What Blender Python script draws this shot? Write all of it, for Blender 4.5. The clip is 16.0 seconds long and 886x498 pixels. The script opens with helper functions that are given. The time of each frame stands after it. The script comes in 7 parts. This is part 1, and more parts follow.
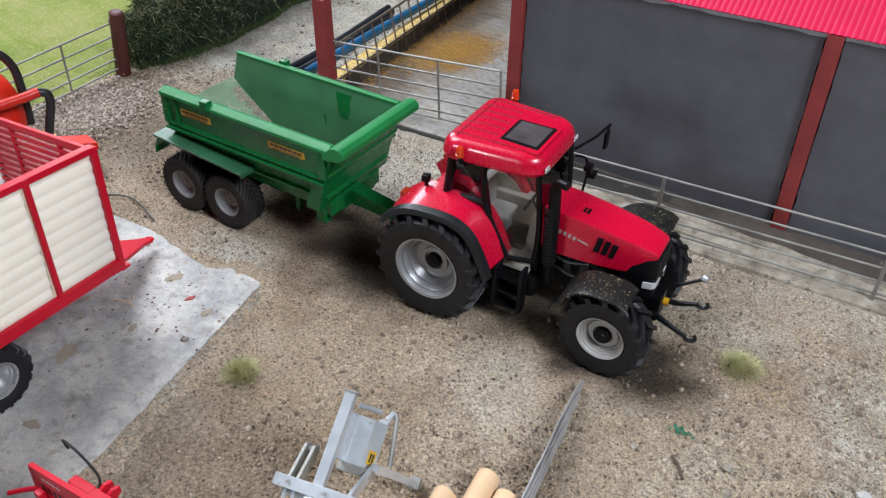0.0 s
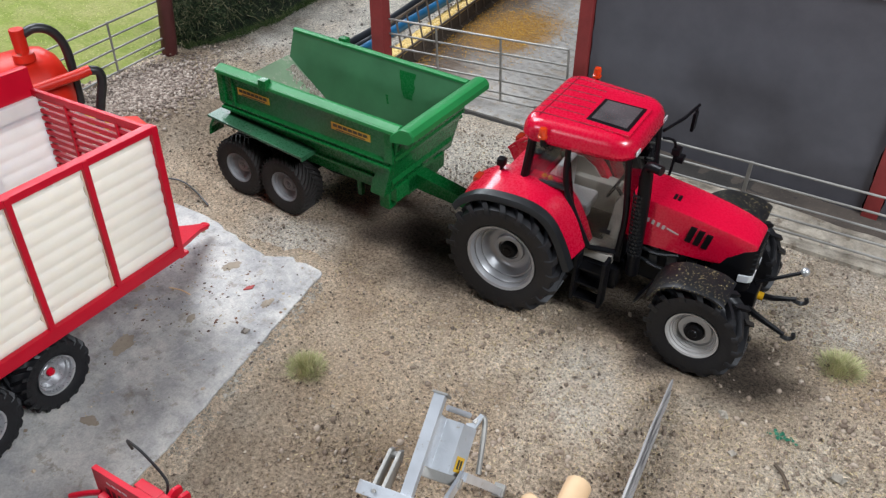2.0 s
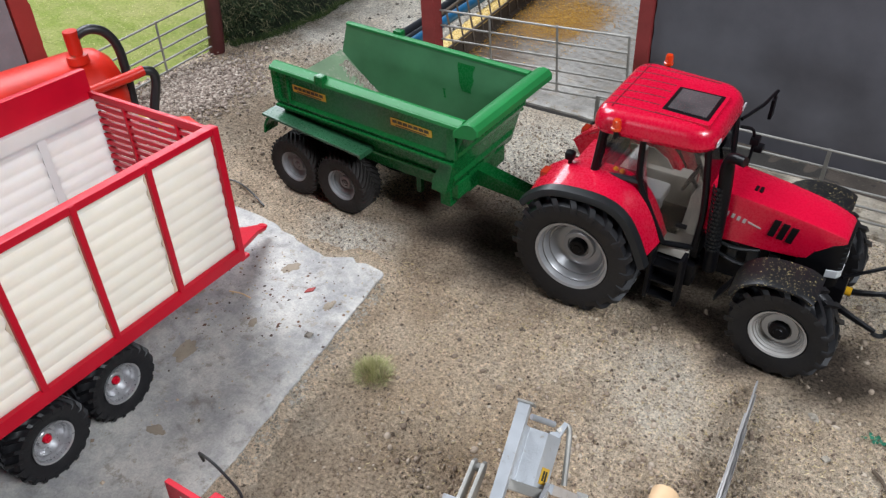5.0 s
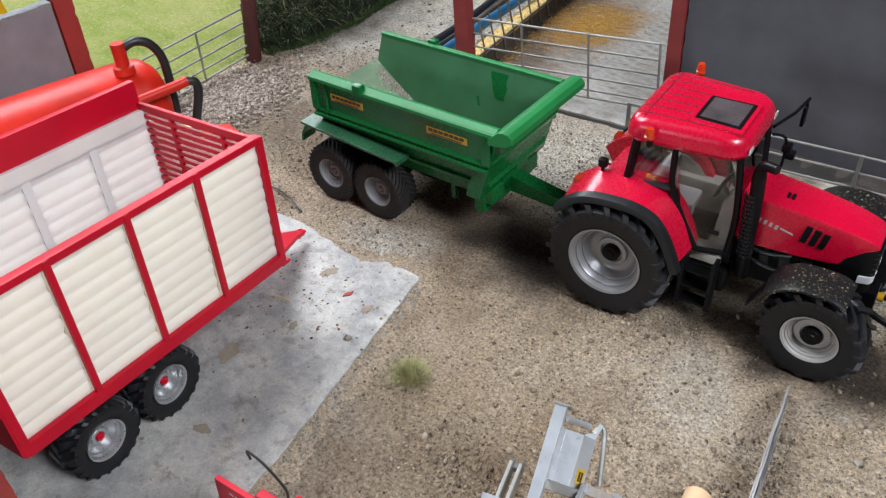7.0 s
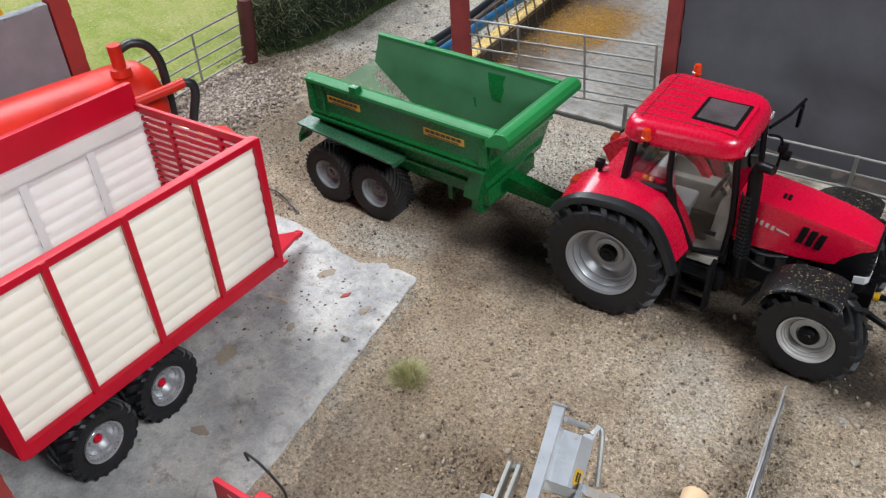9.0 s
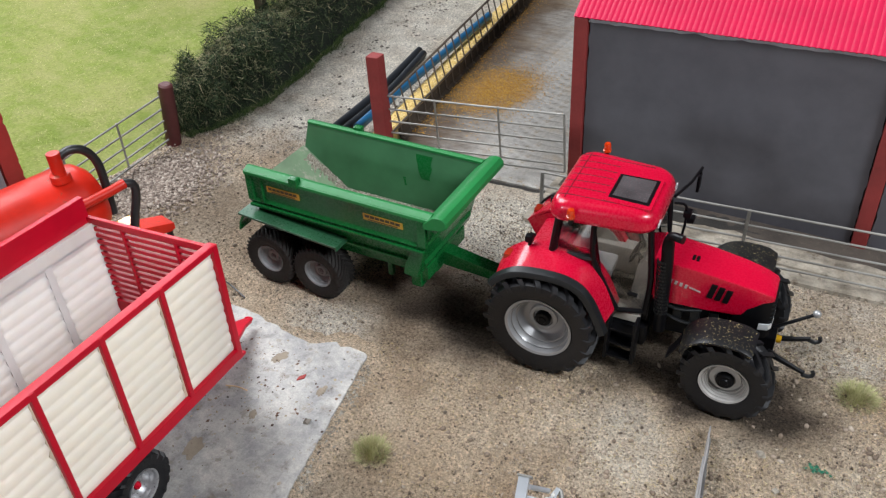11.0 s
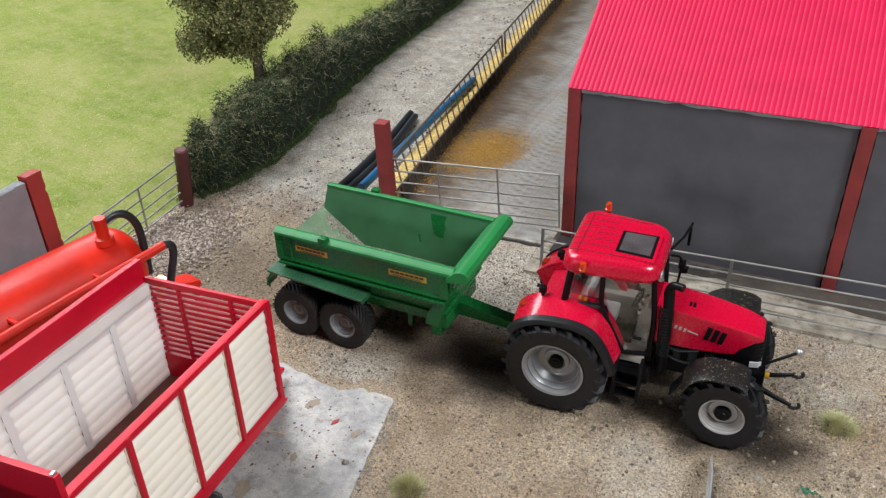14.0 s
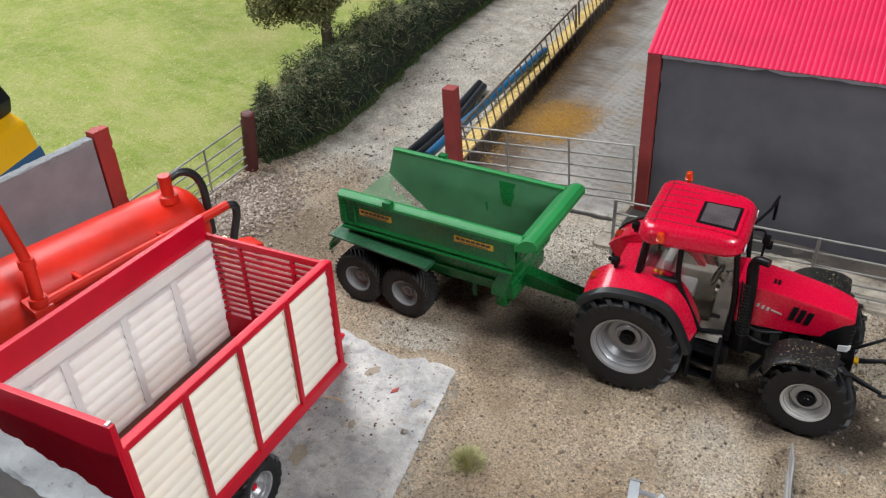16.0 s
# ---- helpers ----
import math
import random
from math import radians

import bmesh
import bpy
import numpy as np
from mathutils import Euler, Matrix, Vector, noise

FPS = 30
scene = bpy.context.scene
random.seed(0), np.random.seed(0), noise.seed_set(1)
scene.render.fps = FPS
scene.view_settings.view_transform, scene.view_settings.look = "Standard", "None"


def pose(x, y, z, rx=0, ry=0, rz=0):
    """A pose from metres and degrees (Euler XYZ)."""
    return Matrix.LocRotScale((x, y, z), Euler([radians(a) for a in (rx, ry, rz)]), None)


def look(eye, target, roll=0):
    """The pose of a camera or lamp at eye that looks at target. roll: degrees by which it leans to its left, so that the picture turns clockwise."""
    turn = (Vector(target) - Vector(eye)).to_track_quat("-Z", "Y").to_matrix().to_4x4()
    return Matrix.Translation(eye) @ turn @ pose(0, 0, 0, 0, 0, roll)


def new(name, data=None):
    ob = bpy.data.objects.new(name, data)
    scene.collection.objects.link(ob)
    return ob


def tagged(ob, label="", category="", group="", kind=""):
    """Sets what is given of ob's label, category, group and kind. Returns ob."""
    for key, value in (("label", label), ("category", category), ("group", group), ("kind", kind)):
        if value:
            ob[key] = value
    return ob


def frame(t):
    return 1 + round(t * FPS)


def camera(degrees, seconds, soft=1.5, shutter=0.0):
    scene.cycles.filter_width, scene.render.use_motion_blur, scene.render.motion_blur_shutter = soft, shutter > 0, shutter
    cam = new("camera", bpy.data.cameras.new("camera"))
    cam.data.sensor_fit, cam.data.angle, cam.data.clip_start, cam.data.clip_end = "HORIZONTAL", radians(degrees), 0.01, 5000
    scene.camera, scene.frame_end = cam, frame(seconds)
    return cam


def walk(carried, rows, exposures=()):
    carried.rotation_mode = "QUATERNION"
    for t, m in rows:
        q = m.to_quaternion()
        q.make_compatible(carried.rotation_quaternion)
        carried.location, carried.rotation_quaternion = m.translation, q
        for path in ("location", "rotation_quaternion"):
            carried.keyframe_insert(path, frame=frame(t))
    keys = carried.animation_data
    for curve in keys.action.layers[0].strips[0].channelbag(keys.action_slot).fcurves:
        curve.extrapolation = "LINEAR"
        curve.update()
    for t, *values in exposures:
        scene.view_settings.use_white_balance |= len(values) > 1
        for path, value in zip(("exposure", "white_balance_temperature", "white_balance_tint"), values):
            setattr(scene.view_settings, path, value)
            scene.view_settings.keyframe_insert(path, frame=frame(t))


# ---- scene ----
# ---- camera ----
cam = camera(56.60, 16.0, soft=1.3)
PATH = [
    (0, (13.485, -26.960, 27.707), (-3.931, -0.013, 3.820), 2.24),
    (0.5, (11.256, -25.467, 26.579), (-6.286, 1.269, 2.548), 2.15),
    (1, (11.555, -25.098, 26.149), (-6.018, 1.387, 1.866), 2.08),
    (1.5, (12.143, -25.497, 25.463), (-5.580, 0.737, 1.016), 1.83),
    (2, (10.397, -26.607, 26.175), (-7.739, -0.620, 1.767), 1.42),
    (2.5, (9.236, -27.208, 27.494), (-9.247, -1.349, 3.210), 1.16),
    (3, (8.667, -25.806, 26.722), (-9.998, -0.161, 2.352), 0.60),
    (3.5, (10.041, -25.155, 26.200), (-8.662, 0.312, 1.672), -0.01),
    (4, (9.732, -25.376, 25.875), (-9.115, -0.046, 1.316), -0.50),
    (4.5, (8.639, -26.089, 25.814), (-10.373, -1.024, 1.110), -0.98),
    (5, (8.504, -26.483, 25.615), (-10.819, -1.668, 0.900), -1.39),
    (7.5, (8.543, -27.253, 26.390), (-11.869, -3.211, 1.786), -2.79),
    (8, (8.538, -27.078, 26.257), (-11.856, -3.009, 1.664), -2.70),
    (10.5, (8.350, -28.143, 27.532), (-9.940, -2.033, 3.370), -2.55),
    (11, (7.672, -28.976, 30.095), (-9.261, -1.478, 6.491), -2.28),
    (11.5, (8.488, -32.468, 32.493), (-7.583, -3.935, 9.524), -2.17),
    (12, (9.821, -37.843, 32.726), (-5.875, -8.594, 10.406), -1.94),
    (12.5, (12.363, -38.462, 33.474), (-3.158, -8.823, 11.551), -1.53),
    (13, (12.273, -38.276, 33.127), (-3.182, -8.411, 11.465), -1.21),
    (13.5, (11.168, -36.068, 32.744), (-4.300, -6.168, 11.140), -1.12),
    (14, (6.256, -33.541, 32.768), (-9.398, -3.795, 11.086), -1.06),
    (14.5, (4.844, -32.611, 32.130), (-11.540, -3.519, 10.103), -1.47),
    (15, (5.516, -31.494, 30.772), (-11.445, -2.985, 8.421), -1.61),
    (15.5, (5.792, -31.788, 30.755), (-11.597, -3.675, 8.232), -1.66),
    (16, (5.489, -32.872, 31.110), (-12.534, -4.999, 8.789), -2.16),
]
CM = 0.01
walk(cam, [(t, look(Vector(eye) * CM, Vector(target) * CM, roll)) for t, eye, target, roll in PATH],
     exposures=((0.0, -0.07, 6000, 10), (3.0, -0.03, 6130, 10), (8.0, -0.05, 6120, 10), (10.5, -0.08, 6250, 10), (12.5, -0.09, 6350, 10), (14.0, -0.10, 6350, 10), (16.0, -0.09, 6350, 10)))

# ---- light: a room with ceiling lamps ----
world = bpy.data.worlds.new("room_air")
scene.world = world
world.use_nodes = True
world.node_tree.nodes["Background"].inputs[0].default_value = (0.93, 0.96, 1.0, 1)
world.node_tree.nodes["Background"].inputs[1].default_value = 0.017


def ceiling_lamp(name, eye, target, size_x, size_y, watts, colour):
    data = bpy.data.lights.new(name, "AREA")
    data.shape, data.size, data.size_y, data.energy, data.color = "RECTANGLE", size_x, size_y, watts, colour
    ob = new(name, data)
    ob.matrix_world = look(eye, target)
    return ob


ceiling_lamp("ceiling_lamp_left", (-1.05, 0.02, 1.45), (-0.08, -0.04, 0), 1.0, 0.85, 43, (0.97, 0.98, 1.0))
ceiling_lamp("ceiling_lamp_right", (0.76, -0.22, 0.88), (0.0, -0.04, 0), 0.30, 0.40, 14.5, (0.96, 0.98, 1.0))
ceiling_lamp("window_back", (-1.35, 0.86, 0.78), (-0.16, 0.02, 0.05), 0.55, 0.42, 8, (0.96, 0.98, 1.0))
# daylight from a window behind the camera
ceiling_lamp("window_light", (-0.44, -2.1, 0.66), (0.0, 0.1, 0.05), 0.28, 0.26, 12.5, (0.93, 0.965, 1.0))


# ---- materials ----
def node_material(name):
    m = bpy.data.materials.new(name)
    m.use_nodes = True
    nt = m.node_tree
    return m, nt, nt.nodes["Principled BSDF"]


def add_node(nt, kind, **inputs):
    n = nt.nodes.new(kind)
    for key, value in inputs.items():
        n.inputs[key.replace("_", " ")].default_value = value
    return n


def noise_tex(nt, scale, detail=4.0, rough=0.6, space="Object"):
    tc = nt.nodes.new("ShaderNodeTexCoord")
    n = add_node(nt, "ShaderNodeTexNoise", Scale=scale, Detail=detail, Roughness=rough)
    nt.links.new(tc.outputs[space], n.inputs["Vector"])
    return n


def ramp(nt, source, stops):
    r = nt.nodes.new("ShaderNodeValToRGB")
    while len(r.color_ramp.elements) < len(stops):
        r.color_ramp.elements.new(0.5)
    for e, (at, c) in zip(r.color_ramp.elements, stops):
        e.position = at
        e.color = c if len(c) == 4 else (*c, 1)
    nt.links.new(source, r.inputs[0])
    return r


def mix_colour(nt, fac, a, b, blend="MIX"):
    m = nt.nodes.new("ShaderNodeMix")
    m.data_type, m.blend_type = "RGBA", blend
    for sock, v in ((m.inputs[0], fac), (m.inputs[6], a), (m.inputs[7], b)):
        if isinstance(v, bpy.types.NodeSocket):
            nt.links.new(v, sock)
        elif isinstance(v, tuple):
            sock.default_value = (*v, 1) if len(v) == 3 else v
        else:
            sock.default_value = v
    return m.outputs[2]


def bump(nt, bsdf, height, strength, distance):
    b = nt.nodes.new("ShaderNodeBump")
    b.inputs["Strength"].default_value, b.inputs["Distance"].default_value = strength, distance
    nt.links.new(height, b.inputs["Height"])
    nt.links.new(b.outputs[0], bsdf.inputs["Normal"])


def plain(name, colour, rough=0.5, metal=0.0, coat=0.0, wear=None, wear_at=0.62, grain=900.0, bumpy=0.15, vary=0.25, spec=0.5, wear_scale=260.0):
    """Paint, plastic or metal: a slow drift of tone, a fine grain, and specks of wear or dust."""
    m, nt, b = node_material(name)
    slow = noise_tex(nt, 45.0, 3.0)
    fine = noise_tex(nt, grain, 3.0, 0.7)
    dark = tuple(c * (1 - vary) for c in colour)
    light = tuple(min(1.0, c * (1 + vary * 0.6)) for c in colour)
    col = ramp(nt, slow.outputs[0], [(0.3, dark), (0.7, light)]).outputs[0]
    if wear:
        spots = noise_tex(nt, wear_scale, 8.0, 0.75)
        mask = ramp(nt, spots.outputs[0], [(wear_at, (0, 0, 0)), (wear_at + 0.08, (1, 1, 1))]).outputs[0]
        col = mix_colour(nt, mask, col, wear)
    nt.links.new(col, b.inputs["Base Color"])
    rr = ramp(nt, fine.outputs[0], [(0.3, (max(0, rough - 0.08),) * 3), (0.7, (min(1, rough + 0.1),) * 3)])
    nt.links.new(rr.outputs[0], b.inputs["Roughness"])
    b.inputs["Metallic"].default_value = metal
    b.inputs["Coat Weight"].default_value = coat
    b.inputs["Coat Roughness"].default_value = 0.06
    b.inputs["Specular IOR Level"].default_value = spec
    if bumpy:
        bump(nt, b, fine.outputs[0], bumpy, 0.0004)
    return m


M_RED = plain("tractor_red_enamel", (0.48, 0.002, 0.026), 0.27, coat=0.35, bumpy=0.0, vary=0.06, spec=0.4)
M_WRED = plain("wagon_red_plastic", (0.50, 0.003, 0.020), 0.38, coat=0.0, spec=0.28, bumpy=0.04, vary=0.12)
M_ORANGE = plain("tanker_orange_enamel", (0.54, 0.017, 0.006), 0.40, coat=0.06, bumpy=0.05, vary=0.25, spec=0.28, wear=(0.24, 0.06, 0.035), wear_at=0.60, wear_scale=90.0)
M_GREEN = plain("trailer_green_enamel", (0.008, 0.120, 0.027), 0.26, coat=0.0, spec=0.32, bumpy=0.04, vary=0.15, wear=(0.12, 0.22, 0.14), wear_at=0.74)
M_GUARD = plain("mudguard_dusty_green", (0.022, 0.088, 0.040), 0.30, bumpy=0.06, vary=0.3, spec=0.5, wear=(0.11, 0.15, 0.11), wear_at=0.60)
# paler green with specks: edge wear and the painted highlight of rail and lip
M_WORN_HILITE = plain("trailer_green_worn_lit", (0.014, 0.175, 0.042), 0.46, spec=0.3, bumpy=0.06, vary=0.15, wear=(0.10, 0.32, 0.15), wear_at=0.62, wear_scale=120.0)
M_GREEN_IN = plain("trailer_green_dusty", (0.050, 0.165, 0.072), 0.45, bumpy=0.1, vary=0.2, wear=(0.17, 0.27, 0.16), wear_at=0.66)
M_DUSTFLOOR = plain("trailer_floor_dust", (0.15, 0.225, 0.13), 0.75, bumpy=0.4, vary=0.3, wear=(0.26, 0.26, 0.20), wear_at=0.57, wear_scale=150.0)
M_TYRE = plain("tyre_rubber", (0.007, 0.007, 0.0085), 0.5, bumpy=0.15, vary=0.3, wear=(0.035, 0.031, 0.027), wear_at=0.70, spec=0.42)
M_TYRE_D = plain("tyre_rubber_dusty", (0.020, 0.0175, 0.016), 0.7, spec=0.3, bumpy=0.2, vary=0.35, wear=(0.10, 0.085, 0.07), wear_at=0.66)
M_RIM = plain("rim_silver", (0.32, 0.32, 0.325), 0.36, metal=0.45, bumpy=0.03, vary=0.1)
M_RIM_C = plain("rim_cream", (0.38, 0.365, 0.345), 0.42, metal=0.15, bumpy=0.03, vary=0.1)
M_RIM_D = plain("rim_muddy", (0.22, 0.225, 0.23), 0.6, metal=0.2, bumpy=0.15, vary=0.35)
M_CHROME = plain("rim_chrome", (0.46, 0.46, 0.47), 0.32, metal=0.7, bumpy=0.0, vary=0.05)
M_BLACK = plain("black_plastic", (0.004, 0.004, 0.005), 0.36, bumpy=0.06, vary=0.2, spec=0.18)
M_BLACK_DUST = plain("black_plastic_speckled", (0.008, 0.008, 0.009), 0.42, bumpy=0.15, vary=0.2, wear=(0.55, 0.45, 0.22), wear_at=0.58, wear_scale=900.0, spec=0.3)
M_GREYTRIM = plain("dark_grey_trim", (0.011, 0.012, 0.013), 0.38, bumpy=0.05, vary=0.15, spec=0.35)
M_IVORY = plain("ivory_plastic", (0.75, 0.715, 0.625), 0.48, bumpy=0.04, vary=0.05, wear=(0.70, 0.60, 0.46), wear_at=0.70)
M_WHITE = plain("white_plastic", (0.71, 0.70, 0.67), 0.45, bumpy=0.04, vary=0.06)
for sheet in (M_IVORY, M_WHITE):
    # thin moulded sheet: light comes through it
    skin = sheet.node_tree.nodes["Principled BSDF"]
    skin.inputs["Subsurface Weight"].default_value = 0.9
    skin.inputs["Subsurface Radius"].default_value = (1.0, 0.95, 0.85)
    skin.inputs["Subsurface Scale"].default_value = 0.005
M_GLUE = plain("dried_glue", (0.62, 0.52, 0.38), 0.5, bumpy=0.2, vary=0.25)
# panel white toned down to paint post shadows seen through the sheet
M_WHITE_RIB = plain("white_rib_shaded", (0.68, 0.675, 0.66), 0.5, bumpy=0.04, vary=0.06)
M_SEAT = plain("cab_grey_plastic", (0.55, 0.54, 0.52), 0.5, bumpy=0.05, vary=0.15)
M_CABIN = plain("cab_beige_plastic", (0.36, 0.335, 0.29), 0.5, bumpy=0.05, vary=0.1)
M_BROWNFLOOR = plain("wagon_floor_brown", (0.16, 0.055, 0.04), 0.55, bumpy=0.1, vary=0.3)
M_POST = plain("post_oxide_red", (0.21, 0.024, 0.022), 0.62, bumpy=0.3, vary=0.25, wear=(0.10, 0.02, 0.02), wear_at=0.66)
M_POST_W = plain("post_brick_red", (0.30, 0.030, 0.024), 0.6, bumpy=0.3, vary=0.2, wear=(0.22, 0.06, 0.05), wear_at=0.66)
M_POST_N = plain("post_worn_red", (0.27, 0.034, 0.028), 0.62, bumpy=0.3, vary=0.25, wear=(0.30, 0.16, 0.14), wear_at=0.6)
M_DKPOST = plain("post_dark_maroon", (0.075, 0.016, 0.015), 0.55, bumpy=0.3, vary=0.3)
M_BARN = plain("barn_grey_card", (0.086, 0.084, 0.096), 0.5, bumpy=0.12, vary=0.16)
M_CARDEDGE = plain("barn_card_edge", (0.40, 0.42, 0.45), 0.6, bumpy=0.2, vary=0.3)
M_ROOF = plain("roof_cerise_sheet", (0.50, 0.007, 0.052), 0.5, bumpy=0.08, vary=0.10, spec=0.25)
M_GALV = plain("galvanised_steel", (0.32, 0.31, 0.285), 0.55, metal=0.6, bumpy=0.1, vary=0.3, wear=(0.20, 0.17, 0.13), wear_at=0.62)
M_GALV_L = plain("galvanised_bright", (0.47, 0.49, 0.515), 0.42, metal=0.4, bumpy=0.25, vary=0.3, wear=(0.30, 0.275, 0.24), wear_at=0.585, wear_scale=330.0)
M_RUSTY = plain("barrier_steel_rusted", (0.13, 0.10, 0.075), 0.6, metal=0.4, bumpy=0.2, vary=0.4)
M_BLUE = plain("pipe_blue_plastic", (0.012, 0.095, 0.21), 0.42, bumpy=0.05, vary=0.2, wear=(0.2, 0.28, 0.33), wear_at=0.7)
M_BLKPIPE = plain("pipe_black_plastic", (0.018, 0.020, 0.024), 0.35, bumpy=0.05, vary=0.2)
M_YELLOW = plain("feed_kerb_yellow", (0.54, 0.38, 0.12), 0.8, bumpy=0.6, vary=0.4, wear=(0.20, 0.15, 0.09), wear_at=0.535, wear_scale=160.0)
M_MYELLOW = plain("machine_yellow", (0.78, 0.42, 0.005), 0.35, coat=0.2, bumpy=0.03, vary=0.06)
M_MBLUE = plain("machine_blue_band", (0.03, 0.10, 0.20), 0.4, bumpy=0.03, vary=0.1)
M_PLATE = plain("label_yellow", (0.60, 0.36, 0.03), 0.45, bumpy=0.03, vary=0.1)
M_INK = plain("label_ink", (0.03, 0.026, 0.015), 0.5, bumpy=0.0, vary=0.1)
M_MARKING = plain("marking_silver", (0.46, 0.42, 0.41), 0.4, metal=0.2, bumpy=0.0, vary=0.1)
M_HOSE = plain("hose_rubber", (0.016, 0.016, 0.017), 0.4, bumpy=0.1, vary=0.2)
M_WOOD = plain("log_peeled_wood", (0.62, 0.425, 0.245), 0.6, bumpy=0.2, vary=0.15, wear=(0.50, 0.31, 0.19), wear_at=0.66)
M_BARBRIGHT = plain("plank_weathered_grey", (0.42, 0.41, 0.405), 0.55, metal=0.15, bumpy=0.5, vary=0.35)
M_WALLGREY = plain("render_painted_grey", (0.215, 0.212, 0.222), 0.75, bumpy=0.7, vary=0.16, wear=(0.13, 0.13, 0.145), wear_at=0.69, wear_scale=420.0, grain=700.0)
M_WALLTOP = plain("render_raw_edge", (0.225, 0.235, 0.238), 0.85, bumpy=1.0, vary=0.4, wear=(0.10, 0.105, 0.12), wear_at=0.58)
M_WALLFACE = plain("post_face_grey", (0.15, 0.15, 0.165), 0.75, bumpy=0.6, vary=0.25)
M_STONE = plain("pale_stone", (0.46, 0.44, 0.41), 0.9, bumpy=0.9, vary=0.35, wear=(0.24, 0.22, 0.20), wear_at=0.55)
M_BARK = plain("tree_bark", (0.085, 0.06, 0.04), 0.85, bumpy=0.7, vary=0.4)
M_BOARD = plain("baseboard_ply", (0.40, 0.30, 0.20), 0.7, bumpy=0.3, vary=0.2)


def lamp_plastic(name, colour):
    m, nt, b = node_material(name)
    b.inputs["Base Color"].default_value = (*colour, 1)
    b.inputs["Roughness"].default_value = 0.15
    b.inputs["Transmission Weight"].default_value = 0.35
    b.inputs["Coat Weight"].default_value = 0.5
    return m


M_AMBER = lamp_plastic("beacon_amber", (0.72, 0.055, 0.006))
M_TAIL = lamp_plastic("tail_lamp_red", (0.42, 0.035, 0.012))
M_LENS = lamp_plastic("headlight_clear", (0.82, 0.84, 0.86))
M_YLENS = lamp_plastic("lamp_yellow", (0.85, 0.48, 0.02))


def glass(name, tint, rough=0.03):
    m, nt, b = node_material(name)
    out = nt.nodes["Material Output"]
    clear = add_node(nt, "ShaderNodeBsdfTransparent")
    clear.inputs[0].default_value = (*tint, 1)
    gloss = add_node(nt, "ShaderNodeBsdfGlossy", Roughness=rough)
    fres = add_node(nt, "ShaderNodeFresnel", IOR=1.5)
    mix = nt.nodes.new("ShaderNodeMixShader")
    nt.links.new(fres.outputs[0], mix.inputs[0])
    nt.links.new(clear.outputs[0], mix.inputs[1])
    nt.links.new(gloss.outputs[0], mix.inputs[2])
    nt.links.new(mix.outputs[0], out.inputs[0])
    return m


M_GLASS = glass("cab_glass", (0.80, 0.80, 0.80))
M_SUNROOF = glass("sunroof_glass", (0.30, 0.30, 0.32), 0.08)


def island_material(name, stops, rough=0.85, spec=0.3, thin=0.0):
    """Small joined pieces: each one takes its own tone."""
    m, nt, b = node_material(name)
    geo = nt.nodes.new("ShaderNodeNewGeometry")
    col = ramp(nt, geo.outputs["Random Per Island"], stops).outputs[0]
    nt.links.new(col, b.inputs["Base Color"])
    b.inputs["Roughness"].default_value = rough
    b.inputs["Specular IOR Level"].default_value = spec
    if thin:
        b.inputs["Subsurface Weight"].default_value = 0.0
    return m


M_PALECHIP = island_material("stone_chips", [(0.0, (0.09, 0.07, 0.054)), (0.35, (0.19, 0.15, 0.115)), (0.6, (0.28, 0.225, 0.17)), (1.0, (0.42, 0.35, 0.275))])
M_GRIT = island_material("grit", [(0.0, (0.06, 0.044, 0.032)), (0.25, (0.20, 0.152, 0.112)), (0.55, (0.37, 0.292, 0.212)), (0.95, (0.46, 0.372, 0.28)), (1.0, (0.60, 0.51, 0.40))])
M_CRUMB = island_material("lane_crumbs", [(0.0, (0.06, 0.05, 0.042)), (0.5, (0.14, 0.12, 0.10)), (1.0, (0.30, 0.27, 0.23))])
M_SCRAP = island_material("slab_scraps", [(0.0, (0.05, 0.04, 0.035)), (0.5, (0.16, 0.08, 0.05)), (0.8, (0.30, 0.24, 0.16)), (1.0, (0.42, 0.36, 0.24))])
M_RUBBLE = island_material("slab_rubble", [(0.0, (0.13, 0.11, 0.085)), (0.6, (0.27, 0.235, 0.185)), (1.0, (0.40, 0.37, 0.32))])
M_MUDCAKE = plain("dried_mud_cake", (0.30, 0.25, 0.19), 0.9, bumpy=0.9, vary=0.35, wear=(0.20, 0.155, 0.11), wear_at=0.55, wear_scale=300.0)
M_CLOD = island_material("tan_clods", [(0.0, (0.16, 0.13, 0.10)), (0.5, (0.30, 0.25, 0.19)), (1.0, (0.43, 0.36, 0.28))])
M_PEBBLE = island_material("pebbles", [(0.0, (0.13, 0.095, 0.07)), (0.4, (0.23, 0.175, 0.13)), (0.85, (0.32, 0.255, 0.195)), (1.0, (0.40, 0.335, 0.265))])
M_CHAFF = island_material("straw_chaff", [(0.0, (0.20, 0.14, 0.07)), (0.4, (0.46, 0.35, 0.18)), (1.0, (0.66, 0.54, 0.32))])
M_GRASS = island_material("static_grass", [(0.0, (0.185, 0.245, 0.046)), (0.4, (0.28, 0.345, 0.072)), (0.75, (0.38, 0.41, 0.125)), (1.0, (0.53, 0.49, 0.24))])
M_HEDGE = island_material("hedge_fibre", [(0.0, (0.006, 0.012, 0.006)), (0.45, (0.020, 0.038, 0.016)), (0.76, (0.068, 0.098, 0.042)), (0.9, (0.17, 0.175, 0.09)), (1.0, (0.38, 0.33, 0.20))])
M_WISP = island_material("hedge_wisp", [(0.0, (0.14, 0.16, 0.07)), (0.6, (0.27, 0.26, 0.14)), (1.0, (0.44, 0.38, 0.25))])
